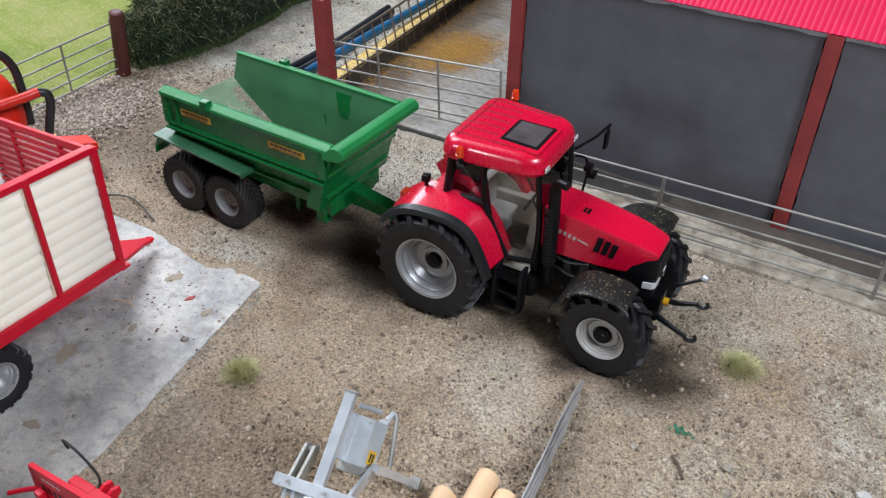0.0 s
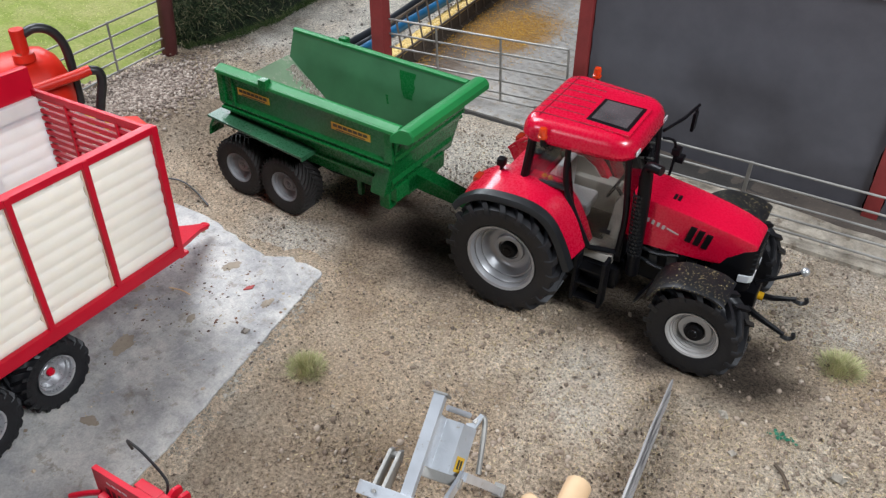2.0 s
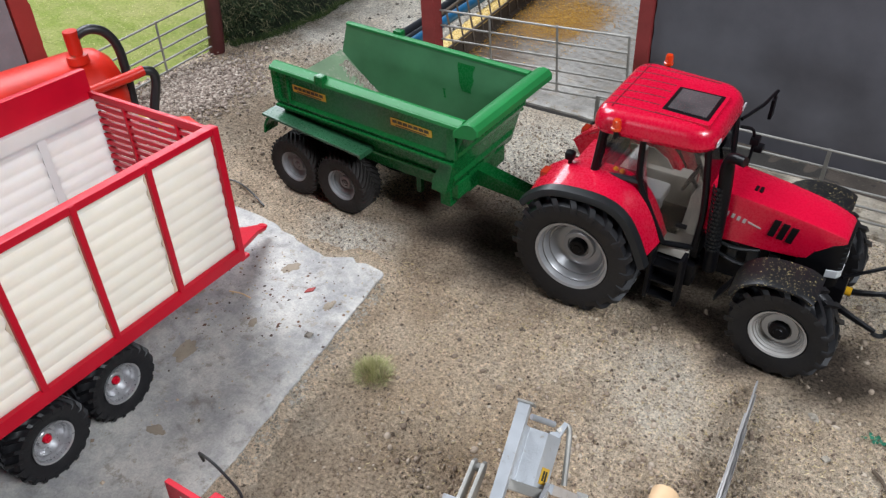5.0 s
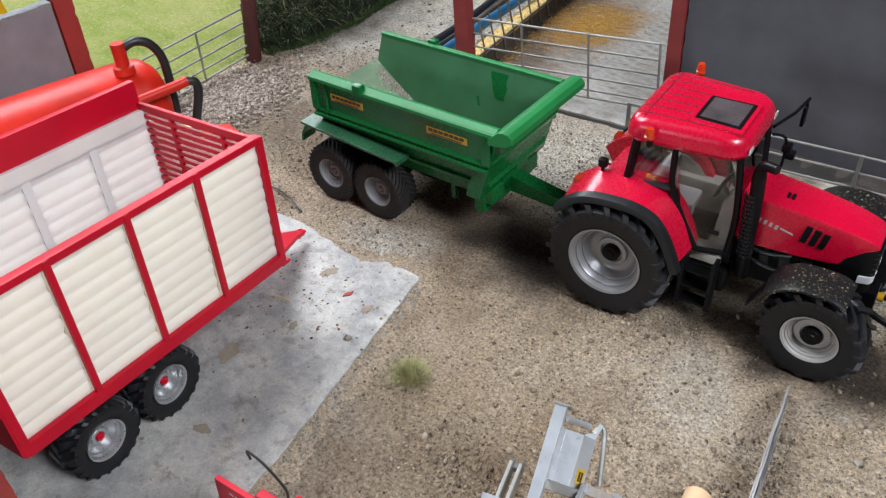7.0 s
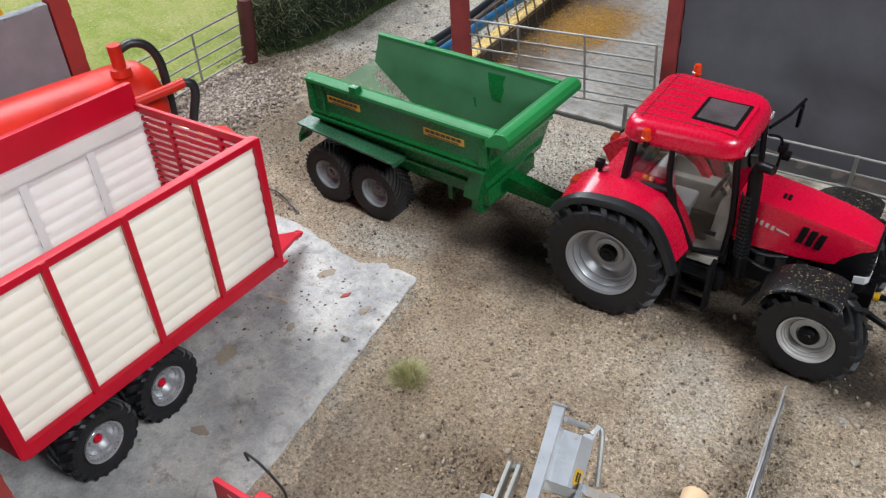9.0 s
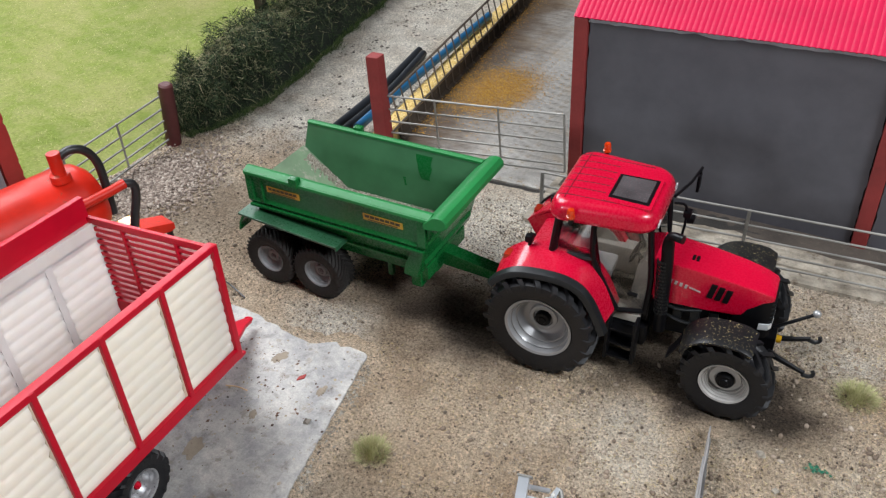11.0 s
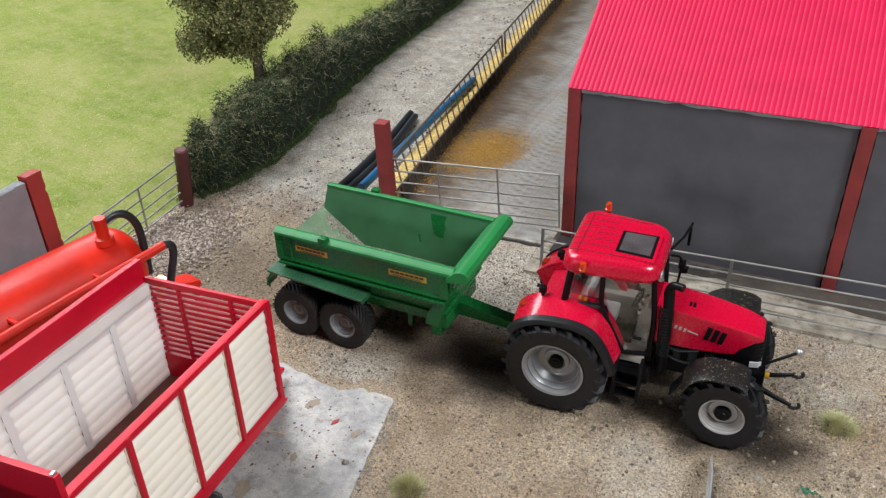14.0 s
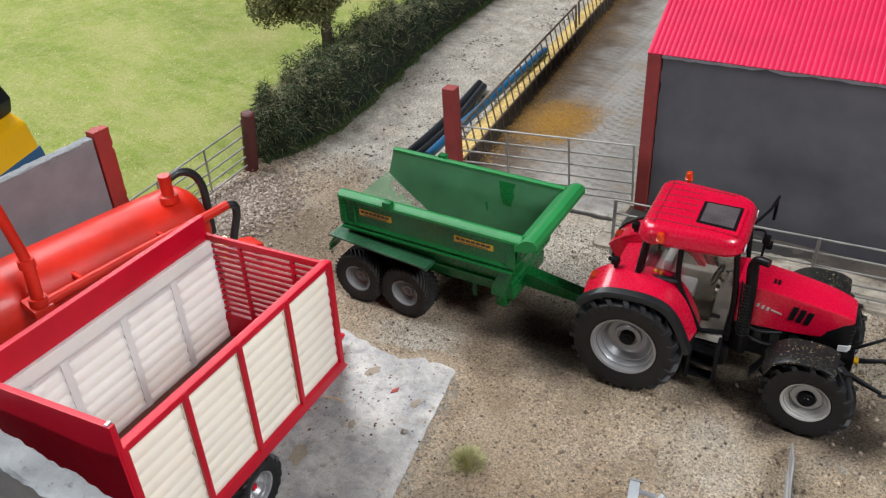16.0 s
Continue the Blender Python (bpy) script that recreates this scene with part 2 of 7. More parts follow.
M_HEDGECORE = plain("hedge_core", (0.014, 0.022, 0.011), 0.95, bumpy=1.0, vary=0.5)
M_VERGE = island_material("verge_grass", [(0.0, (0.022, 0.045, 0.014)), (0.5, (0.055, 0.095, 0.028)), (1.0, (0.15, 0.19, 0.07))])
M_LEAF = island_material("tree_leaf", [(0.0, (0.040, 0.050, 0.017)), (0.5, (0.115, 0.125, 0.042)), (1.0, (0.28, 0.25, 0.10))])
M_TUFT = island_material("tuft_straw_green", [(0.0, (0.32, 0.33, 0.14)), (0.5, (0.45, 0.44, 0.21)), (1.0, (0.60, 0.53, 0.33))])
M_STRAW = island_material("spilt_feed", [(0.0, (0.20, 0.095, 0.016)), (0.5, (0.40, 0.205, 0.030)), (1.0, (0.54, 0.33, 0.075))])


def ground_material():
    m, nt, b = node_material("yard_ground")
    big = noise_tex(nt, 13.0, 7.0, 0.65)
    mid = noise_tex(nt, 60.0, 6.0, 0.7)
    fine = noise_tex(nt, 760.0, 5.0, 0.78)
    yard = ramp(nt, big.outputs[0], [(0.34, (0.40, 0.295, 0.203)), (0.46, (0.545, 0.425, 0.305)), (0.55, (0.62, 0.50, 0.372)), (0.65, (0.71, 0.605, 0.475))]).outputs[0]
    lane = ramp(nt, mid.outputs[0], [(0.32, (0.34, 0.315, 0.27)), (0.46, (0.50, 0.468, 0.408)), (0.58, (0.68, 0.648, 0.58))]).outputs[0]
    pale = nt.nodes.new("ShaderNodeAttribute")
    pale.attribute_name = "pale"
    col = mix_colour(nt, pale.outputs["Fac"], yard, lane)
    # dark soil together with shade painted under the vehicles
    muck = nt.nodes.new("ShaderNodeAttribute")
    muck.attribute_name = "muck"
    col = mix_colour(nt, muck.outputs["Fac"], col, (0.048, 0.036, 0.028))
    ochre = nt.nodes.new("ShaderNodeAttribute")
    ochre.attribute_name = "ochre"
    col = mix_colour(nt, ochre.outputs["Fac"], col, (0.40, 0.26, 0.13))
    chalk = nt.nodes.new("ShaderNodeAttribute")
    chalk.attribute_name = "chalk"
    col = mix_colour(nt, chalk.outputs["Fac"], col, (0.76, 0.70, 0.60))
    speck = ramp(nt, fine.outputs[0], [(0.36, (0.30, 0.275, 0.24)), (0.45, (0.84, 0.83, 0.82)), (0.54, (1.10, 1.10, 1.09)), (0.63, (1.6, 1.57, 1.52))]).outputs[0]
    col = mix_colour(nt, 1.0, col, speck, "MULTIPLY")
    nt.links.new(col, b.inputs["Base Color"])
    b.inputs["Roughness"].default_value = 0.92
    b.inputs["Specular IOR Level"].default_value = 0.2
    lumps = noise_tex(nt, 330.0, 5.0, 0.7)
    both = nt.nodes.new("ShaderNodeMath")
    nt.links.new(fine.outputs[0], both.inputs[0])
    nt.links.new(lumps.outputs[0], both.inputs[1])
    bump(nt, b, both.outputs[0], 1.0, 0.0040)
    return m


def concrete_material(name, dark, light, stain, patchy=30.0, gloss=0.6):
    m, nt, b = node_material(name)
    big = noise_tex(nt, patchy, 7.0, 0.65)
    mid = noise_tex(nt, 130.0, 6.0, 0.7)
    fine = noise_tex(nt, 1200.0, 4.0, 0.7)
    skin = noise_tex(nt, 120.0, 5.0, 0.6)
    skin.inputs["Distortion"].default_value = 0.25
    col = ramp(nt, big.outputs[0], [(0.36, dark), (0.62, light)]).outputs[0]
    marks = ramp(nt, mid.outputs[0], [(0.57, (0, 0, 0)), (0.64, (0.85, 0.85, 0.85))]).outputs[0]
    col = mix_colour(nt, marks, col, stain)
    flakes = ramp(nt, skin.outputs[0], [(0.33, (0.68, 0.67, 0.66)), (0.41, (0.94, 0.94, 0.94)), (0.47, (0.98, 0.98, 0.98)), (0.51, (1.15, 1.14, 1.12)), (0.62, (1.0, 1.0, 1.0))]).outputs[0]
    col = mix_colour(nt, 1.0, col, flakes, "MULTIPLY")
    speck = ramp(nt, fine.outputs[0], [(0.30, (0.8, 0.8, 0.8)), (0.6, (1.05, 1.05, 1.05))]).outputs[0]
    col = mix_colour(nt, 1.0, col, speck, "MULTIPLY")
    nt.links.new(col, b.inputs["Base Color"])
    b.inputs["Roughness"].default_value = gloss
    relief = nt.nodes.new("ShaderNodeMath")
    nt.links.new(mid.outputs[0], relief.inputs[0])
    nt.links.new(skin.outputs[0], relief.inputs[1])
    swell = noise_tex(nt, 75.0, 3.0, 0.55)
    swell.inputs["Distortion"].default_value = 0.1
    total = nt.nodes.new("ShaderNodeMath")
    total.operation = "MULTIPLY_ADD"
    nt.links.new(swell.outputs[0], total.inputs[0])
    total.inputs[1].default_value = 2.6
    nt.links.new(relief.outputs[0], total.inputs[2])
    bump(nt, b, total.outputs[0], 0.6, 0.0011)
    return m


M_GROUND = ground_material()
M_SLAB = concrete_material("slab_concrete", (0.275, 0.270, 0.268), (0.455, 0.436, 0.405), (0.27, 0.242, 0.205), 36.0)
M_PASSAGE = concrete_material("passage_concrete", (0.21, 0.197, 0.175), (0.36, 0.346, 0.322), (0.20, 0.145, 0.085), 22.0)
M_KERB = concrete_material("kerb_concrete", (0.16, 0.136, 0.104), (0.37, 0.33, 0.268), (0.10, 0.075, 0.05), 55.0)


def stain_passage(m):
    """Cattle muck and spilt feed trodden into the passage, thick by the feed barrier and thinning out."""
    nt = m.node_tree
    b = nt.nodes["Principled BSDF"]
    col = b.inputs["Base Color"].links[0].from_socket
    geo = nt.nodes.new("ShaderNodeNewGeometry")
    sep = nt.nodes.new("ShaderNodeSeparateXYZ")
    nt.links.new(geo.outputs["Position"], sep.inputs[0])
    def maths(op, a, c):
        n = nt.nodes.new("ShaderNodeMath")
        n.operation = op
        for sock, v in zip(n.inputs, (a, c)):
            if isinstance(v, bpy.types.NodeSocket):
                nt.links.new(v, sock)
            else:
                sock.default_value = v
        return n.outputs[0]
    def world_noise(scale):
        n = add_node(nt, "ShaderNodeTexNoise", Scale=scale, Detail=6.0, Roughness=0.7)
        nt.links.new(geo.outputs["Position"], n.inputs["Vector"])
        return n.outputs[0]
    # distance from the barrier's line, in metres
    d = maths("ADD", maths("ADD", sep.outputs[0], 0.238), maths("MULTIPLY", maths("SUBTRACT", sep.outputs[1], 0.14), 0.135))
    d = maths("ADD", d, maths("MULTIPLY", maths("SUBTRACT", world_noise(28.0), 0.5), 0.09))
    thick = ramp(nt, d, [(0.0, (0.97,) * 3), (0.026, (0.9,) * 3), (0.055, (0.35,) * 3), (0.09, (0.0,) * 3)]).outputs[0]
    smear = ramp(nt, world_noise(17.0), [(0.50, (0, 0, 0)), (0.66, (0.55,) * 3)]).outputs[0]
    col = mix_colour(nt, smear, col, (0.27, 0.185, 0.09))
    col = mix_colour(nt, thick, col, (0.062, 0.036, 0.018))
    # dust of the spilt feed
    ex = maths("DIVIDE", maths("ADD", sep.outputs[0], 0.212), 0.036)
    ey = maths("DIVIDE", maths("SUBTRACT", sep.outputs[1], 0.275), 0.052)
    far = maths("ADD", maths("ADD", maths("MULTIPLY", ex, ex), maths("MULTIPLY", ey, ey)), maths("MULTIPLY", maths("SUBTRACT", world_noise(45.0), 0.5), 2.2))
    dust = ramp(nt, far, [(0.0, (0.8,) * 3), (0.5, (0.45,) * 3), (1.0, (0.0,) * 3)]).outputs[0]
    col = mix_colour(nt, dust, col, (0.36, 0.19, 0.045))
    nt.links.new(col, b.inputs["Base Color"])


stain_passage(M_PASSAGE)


def field_material():
    m, nt, b = node_material("field_turf")
    big = noise_tex(nt, 7.0, 5.0)
    fine = noise_tex(nt, 420.0, 5.0, 0.75)
    col = ramp(nt, big.outputs[0], [(0.32, (0.145, 0.20, 0.038)), (0.5, (0.215, 0.26, 0.062)), (0.68, (0.31, 0.305, 0.12))]).outputs[0]
    mid = noise_tex(nt, 55.0, 7.0, 0.8)
    dry = ramp(nt, mid.outputs[0], [(0.42, (0, 0, 0)), (0.68, (0.75, 0.75, 0.75))]).outputs[0]
    col = mix_colour(nt, dry, col, (0.34, 0.32, 0.15))
    speck = ramp(nt, fine.outputs[0], [(0.28, (0.6, 0.62, 0.5)), (0.55, (1.05, 1.05, 1.0))]).outputs[0]
    col = mix_colour(nt, 1.0, col, speck, "MULTIPLY")
    nt.links.new(col, b.inputs["Base Color"])
    b.inputs["Roughness"].default_value = 0.95
    b.inputs["Specular IOR Level"].default_value = 0.15
    bump(nt, b, fine.outputs[0], 0.7, 0.0015)
    return m


M_FIELD = field_material()


# ---- mesh helpers: all lengths in centimetres ----
def box(bm, x0, x1, y0, y1, z0, z1, bevel=0.0, m=None):
    made = bmesh.ops.create_cube(bm, size=1.0)["verts"]
    for v in made:
        v.co = Vector(((x0 + x1) / 2 + v.co.x * (x1 - x0), (y0 + y1) / 2 + v.co.y * (y1 - y0), (z0 + z1) / 2 + v.co.z * (z1 - z0)))
    if bevel:
        edges = list({e for v in made for e in v.link_edges})
        made = list({v for f in bmesh.ops.bevel(bm, geom=edges, offset=bevel, segments=2, affect="EDGES", profile=0.6)["faces"] for v in f.verts} | {v for v in made if v.is_valid})
    if m is not None:
        bmesh.ops.transform(bm, matrix=m, verts=made)
    return made


def prism(bm, outline, y0, y1, axis="y", bevel=0.0, inset0=0.0):
    """A closed outline of (a, b) pairs drawn out along one axis."""
    def place(a, b, c):
        return {"y": (a, c, b), "x": (c, a, b), "z": (a, b, c)}[axis]
    lo = [bm.verts.new(place(a, b, y0)) for a, b in outline]
    hi = [bm.verts.new(place(a, b, y1)) for a, b in outline]
    n = len(outline)
    faces = [bm.faces.new(lo), bm.faces.new(hi[::-1])]
    for k in range(n):
        faces.append(bm.faces.new((lo[k], hi[k], hi[(k + 1) % n], lo[(k + 1) % n])))
    bmesh.ops.recalc_face_normals(bm, faces=faces)
    if bevel:
        edges = list({e for f in faces for e in f.edges})
        bmesh.ops.bevel(bm, geom=edges, offset=bevel, segments=2, affect="EDGES", profile=0.6)


def loft(bm, loops, closed=True, caps=True):
    """Skin over loops of points, each with the same count."""
    rows = [[bm.verts.new(p) for p in loop] for loop in loops]
    n = len(rows[0])
    faces = []
    for a, b in zip(rows, rows[1:]):
        for k in range(n if closed else n - 1):
            faces.append(bm.faces.new((a[k], a[(k + 1) % n], b[(k + 1) % n], b[k])))
    if caps:
        faces += [bm.faces.new(rows[0][::-1]), bm.faces.new(rows[-1])]
    bmesh.ops.recalc_face_normals(bm, faces=faces)
    return faces


def tube(bm, points, r, seg=8, caps=True):
    """A round bar along points."""
    points = [Vector(p) for p in points]
    loops = []
    side = None
    for k, p in enumerate(points):
        way = (points[min(k + 1, len(points) - 1)] - points[max(k - 1, 0)]).normalized()
        if side is None:
            side = way.orthogonal().normalized()
        side = (side - way * side.dot(way)).normalized()
        up = way.cross(side)
        rad = r[k] if isinstance(r, (list, tuple)) else r
        loops.append([p + rad * (math.cos(a) * side + math.sin(a) * up) for a in (math.tau * i / seg for i in range(seg))])
    loft(bm, loops, caps=caps)


def arc_points(points, steps=8):
    """A smooth line through points."""
    pts = [Vector(p) for p in points]
    out = []
    for k in range(len(pts) - 1):
        p0, p1, p2, p3 = pts[max(k - 1, 0)], pts[k], pts[k + 1], pts[min(k + 2, len(pts) - 1)]
        for i in range(steps):
            t = i / steps
            out.append(0.5 * ((2 * p1) + (p2 - p0) * t + (2 * p0 - 5 * p1 + 4 * p2 - p3) * t * t + (3 * p1 - p0 - 3 * p2 + p3) * t ** 3))
    return out + [pts[-1]]


def lathe(bm, profile, seg=40, centre=(0, 0, 0), close=False):
    """A profile of (radius, y) turned about the y axis."""
    cx, cy, cz = centre
    rows = []
    for r, y in profile:
        rows.append([bm.verts.new((cx + r * math.cos(a), cy + y, cz + r * math.sin(a))) for a in (math.tau * i / seg for i in range(seg))] if r > 1e-6 else [bm.verts.new((cx, cy + y, cz))])
    faces = []
    pairs = list(zip(rows, rows[1:])) + ([(rows[-1], rows[0])] if close else [])
    for a, b in pairs:
        for k in range(seg):
            q = [a[k % len(a)], a[(k + 1) % len(a)], b[(k + 1) % len(b)], b[k % len(b)]]
            q = list(dict.fromkeys(q))
            if len(q) > 2:
                faces.append(bm.faces.new(q))
    bmesh.ops.recalc_face_normals(bm, faces=faces)


def mesh_of(name, bm, material, smooth=True):
    me = bpy.data.meshes.new(name)
    bm.transform(Matrix.Scale(CM, 4))
    bm.to_mesh(me)
    bm.free()
    me.materials.append(material)
    if smooth:
        me.shade_smooth()
        me.set_sharp_from_angle(angle=radians(32))
    return me


def part(name, bm, material, parent=None, label="", smooth=True, m=None):
    """One mesh object, a part of parent; bm may be a mesh that is shared."""
    me = bm if isinstance(bm, bpy.types.Mesh) else mesh_of(name, bm, material, smooth)
    ob = new(name, me)
    ob.parent = parent
    if smooth and not isinstance(bm, bpy.types.Mesh):
        flat = ob.modifiers.new("weighted_normal", "WEIGHTED_NORMAL")
        flat.keep_sharp, flat.weight = True, 70
    if m is not None:
        ob.matrix_basis = m
    if label:
        ob["label"] = label
    return ob


def thing(name, label, category, x, y, z=0.0, rz=0.0, group="", kind="", rx=0.0, ry=0.0):
    ob = new(name)
    ob.empty_display_size = 0.01
    ob.matrix_basis = pose(x * CM, y * CM, z * CM, rx, ry, rz)
    return tagged(ob, label, category, group, kind)


def structure(name, bm, material, label, category, smooth=True, kind="structure"):
    return tagged(part(name, bm, material, smooth=smooth), label, category, kind=kind)


def at(x, y, z, rx=0, ry=0, rz=0):
    return pose(x * CM, y * CM, z * CM, rx, ry, rz)


BM = bmesh.new


def from_lists(name, verts, faces, material, smooth=False):
    me = bpy.data.meshes.new(name)
    me.from_pydata([tuple(c * CM for c in v) for v in verts], [], faces)
    me.materials.append(material)
    if smooth:
        me.shade_smooth()
    return me


def hump(x, a, b, soft):
    """1 between a and b, falling off over soft on both sides."""
    return max(0.0, min(1.0, (x - a) / soft + 0.5)) * max(0.0, min(1.0, (b - x) / soft + 0.5))


def spot(x, y, cx, cy, rx, ry, soft=0.5):
    d = math.hypot((x - cx) / rx, (y - cy) / ry)
    return max(0.0, min(1.0, (1 + soft / 2 - d) / soft))


# ---- ground ----
def barrier_x(y):
    return -23.8 - 0.135 * (y - 14.0)


def hedge_x(y):
    """The hedge's middle line: straight at the gate, then bearing away from the lane."""
    s = y - 10.2
    return -39.6 - 0.17 * max(0.0, min(13.0, s - 7.0)) - 0.125 * max(0.0, min(21.0, s - 20.0)) - 0.085 * max(0.0, s - 41.0) + 0.25 * math.sin(s * 0.15)


# dark soil plus painted shade under tractor and drawbar and beside the wagon
def muck_shade(x, y):
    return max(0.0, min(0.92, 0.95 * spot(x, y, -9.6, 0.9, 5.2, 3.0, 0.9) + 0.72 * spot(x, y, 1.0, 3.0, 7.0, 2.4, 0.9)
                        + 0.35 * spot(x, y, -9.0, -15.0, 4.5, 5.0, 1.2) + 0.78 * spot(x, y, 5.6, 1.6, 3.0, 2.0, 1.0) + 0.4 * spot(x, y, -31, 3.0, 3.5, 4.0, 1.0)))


def ground_sheet():
    x0, x1, y0, y1, step = -60.0, 59.0, -59.0, 189.0, 0.62
    nx, ny = int((x1 - x0) / step), int((y1 - y0) / step)
    verts, pale, muck, ochre, chalk = [], [], [], [], []
    for j in range(ny + 1):
        for i in range(nx + 1):
            x, y = x0 + i * step, y0 + j * step
            n1 = noise.noise((x * 0.12, y * 0.12, 3.0))
            n2 = noise.noise((x * 0.5, y * 0.5, 9.0))
            z = 0.05 * n2 + 0.06 * noise.noise((x * 0.22, y * 0.22, 5.0)) - 0.05
            xx, yy = x + 1.6 * n1 + 0.8 * n2, y + 1.6 * n2
            lane = hump(xx, -56, barrier_x(y) + 1.0, 5.0) * max(0.0, min(1.0, (yy - 9.0) / 5.0))
            strip = hump(yy, 9.6, 30, 3.0) * hump(xx, -20, 60, 4.0) * 0.5
            patches = max(1.3 * spot(xx, yy, -10.3, 9.8, 5.4, 4.2, 0.8), 0.55 * spot(xx, yy, 1.0, -2.5, 2.2, 1.6, 1.0), 0.7 * spot(xx, yy, 9.0, 7.5, 4.0, 2.0, 1.0),
                          0.75 * spot(xx, yy, 17.5, 5.5, 3.5, 3.5, 0.9), 0.8 * spot(xx, yy, 16.5, 0.3, 1.3, 1.0, 0.7), 0.9 * spot(xx, yy, -16.3, -3.0, 2.6, 1.5, 0.9), 0.6 * spot(xx, yy, 15.5, -6.0, 1.2, 1.5, 0.8))
            pale.append(min(1.0, max(lane, strip, patches) * (0.85 + 0.4 * n2)))
            # soil and painted shade in one value
            muck.append(muck_shade(xx, yy))
            ochre.append(max(0.35 * spot(xx, yy, 12.0, 4.6, 2.6, 1.8, 1.0), 0.2 * spot(xx, yy, -4.5, -9.0, 4.0, 3.0, 1.1), 0.25 * spot(xx, yy, 15, -4, 4, 4, 1.0)))
            swept = hump(xx, -36, barrier_x(y) - 3.0, 7.0) * max(0.0, min(1.0, (yy - 12.0) / 8.0))
            chalk.append(max(0.0, min(0.92, max(1.25 * spot(xx, yy, -9.8, 9.4, 5.8, 4.0, 0.9), 0.55 * swept * (0.8 + 0.5 * n1), 0.5 * spot(xx, yy, 16.6, -0.2, 1.6, 1.1, 0.9), 0.45 * spot(xx, yy, 18.5, 5.5, 4.0, 3.5, 1.0),
                                            0.5 * spot(xx, yy, -16.2, -2.6, 2.4, 1.3, 0.9), 0.3 * spot(xx, yy, 1.5, -4.0, 3.0, 2.0, 1.1)) * (0.9 + 0.5 * n2))))
            verts.append((x, y, z))
    faces = [(j * (nx + 1) + i, j * (nx + 1) + i + 1, (j + 1) * (nx + 1) + i + 1, (j + 1) * (nx + 1) + i) for j in range(ny) for i in range(nx)]
    me = from_lists("ground", verts, faces, M_GROUND, smooth=True)
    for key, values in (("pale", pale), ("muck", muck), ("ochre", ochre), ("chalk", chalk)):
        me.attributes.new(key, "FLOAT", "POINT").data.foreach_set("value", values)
    return tagged(new("ground", me), "tan gritty model farmyard ground with a paler lane", "ground", kind="structure")


ground_sheet()

bm = BM()
box(bm, -150, 60, -60, 190, -3.0, -0.35, 0.1)
structure("baseboard", bm, M_BOARD, "plywood baseboard carrying the model farm", "baseboard")


def slab_sheet():
    """Worn concrete pad with a broken front edge; its joints are ragged."""
    outline = [(-10.0, -16.0), (-12.55, -4.0)]
    edge = [(-12.55 - 9.0 * k / 22, -4.0 - 0.8 * k / 22 + 0.22 * noise.noise((k * 0.9, 1.0, 2.0)) - 0.5 * math.sin(k * 0.21) * (k > 6)) for k in range(1, 23)]
    outline += edge + [(-33.5, -5.5), (-34.5, -24.0), (-9.0, -24.0)]
    right = [(-9.0 - 1.0 * k / 16 + 0.12 * noise.noise((k * 0.8, 4.0, 2.0)), -24.0 + 8.0 * k / 16) for k in range(1, 16)]
    more = [(-10.0 - 2.55 * k / 90 + 0.07 * noise.noise((k * 0.13, 7.0, 2.0)) + 0.05 * noise.noise((k * 0.55, 3.0, 5.0)), -16.0 + 12.0 * k / 90) for k in range(1, 90)]
    corner = [(-12.40, -4.62), (-12.42, -4.40), (-12.50, -4.22), (-12.62, -4.11), (-12.80, -4.05)]
    outline = outline[:1] + [q for q in more if q[1] < -4.75] + corner + outline[3:] + right
    b = BM()
    prism(b, outline, -0.25, 0.20, axis="z")
    top = [f for f in b.faces if f.normal.z > 0.9]
    edges = list({e for f in top for e in f.edges})
    bmesh.ops.bevel(b, geom=edges, offset=0.035, segments=1, affect="EDGES")
    return b


structure("concrete_slab", slab_sheet(), M_SLAB, "worn grey concrete yard slab with pale dusty front edge", "slab", smooth=False)


def edge_drift():
    """Dust and grit banked up against the open edges of the slab."""
    line = []
    for i in range(161):
        y = -23.5 + 19.4 * i / 160
        line.append((-9.0 - (y + 24.0) / 8.0 if y < -16 else -10.0 - 2.55 * (y + 16.0) / 12.0, y, 1.0, 0.10))
    for i in range(13):
        a = math.radians(8 + 78 * i / 12)
        line.append((-12.85 + 0.35 * math.cos(a), -4.35 + 0.35 * math.sin(a), math.cos(a), math.sin(a)))
    for i in range(1, 81):
        k = 22 * i / 80
        line.append((-12.85 - 8.7 * i / 80, -4.0 - 0.8 * k / 22 - 0.5 * math.sin(k * 0.21) * max(0.0, min(1.0, k - 5.5)), -0.06, 1.0))
    b = BM()
    rows = []
    for i, (x, y, ox, oy) in enumerate(line):
        wide = 0.9 * (1 + 0.6 * noise.noise((x * 0.6, y * 0.6, 1.0)) + 0.4 * noise.noise((x * 2.2, y * 2.2, 4.0)))
        high = 0.135 + 0.05 * noise.noise((x * 0.7, y * 0.7, 2.0)) + 0.05 * noise.noise((x * 2.7, y * 2.7, 6.0)) + 0.03 * (oy > 0.5)
        high = min(high, 0.18)
        rows.append([(x + ox * d, y + oy * d, z) for d, z in ((-0.45, high), (-0.12, high), (0.10, high * 0.9), (0.12 + 0.4 * wide, high * 0.42), (0.2 + wide, -0.09), (0.0, -0.2))])
    loft(b, rows)
    return tagged(part("edge_dust", b, M_GROUND), "tan dust and grit banked against the slab edge", "dust", kind="stuff")


edge_drift()

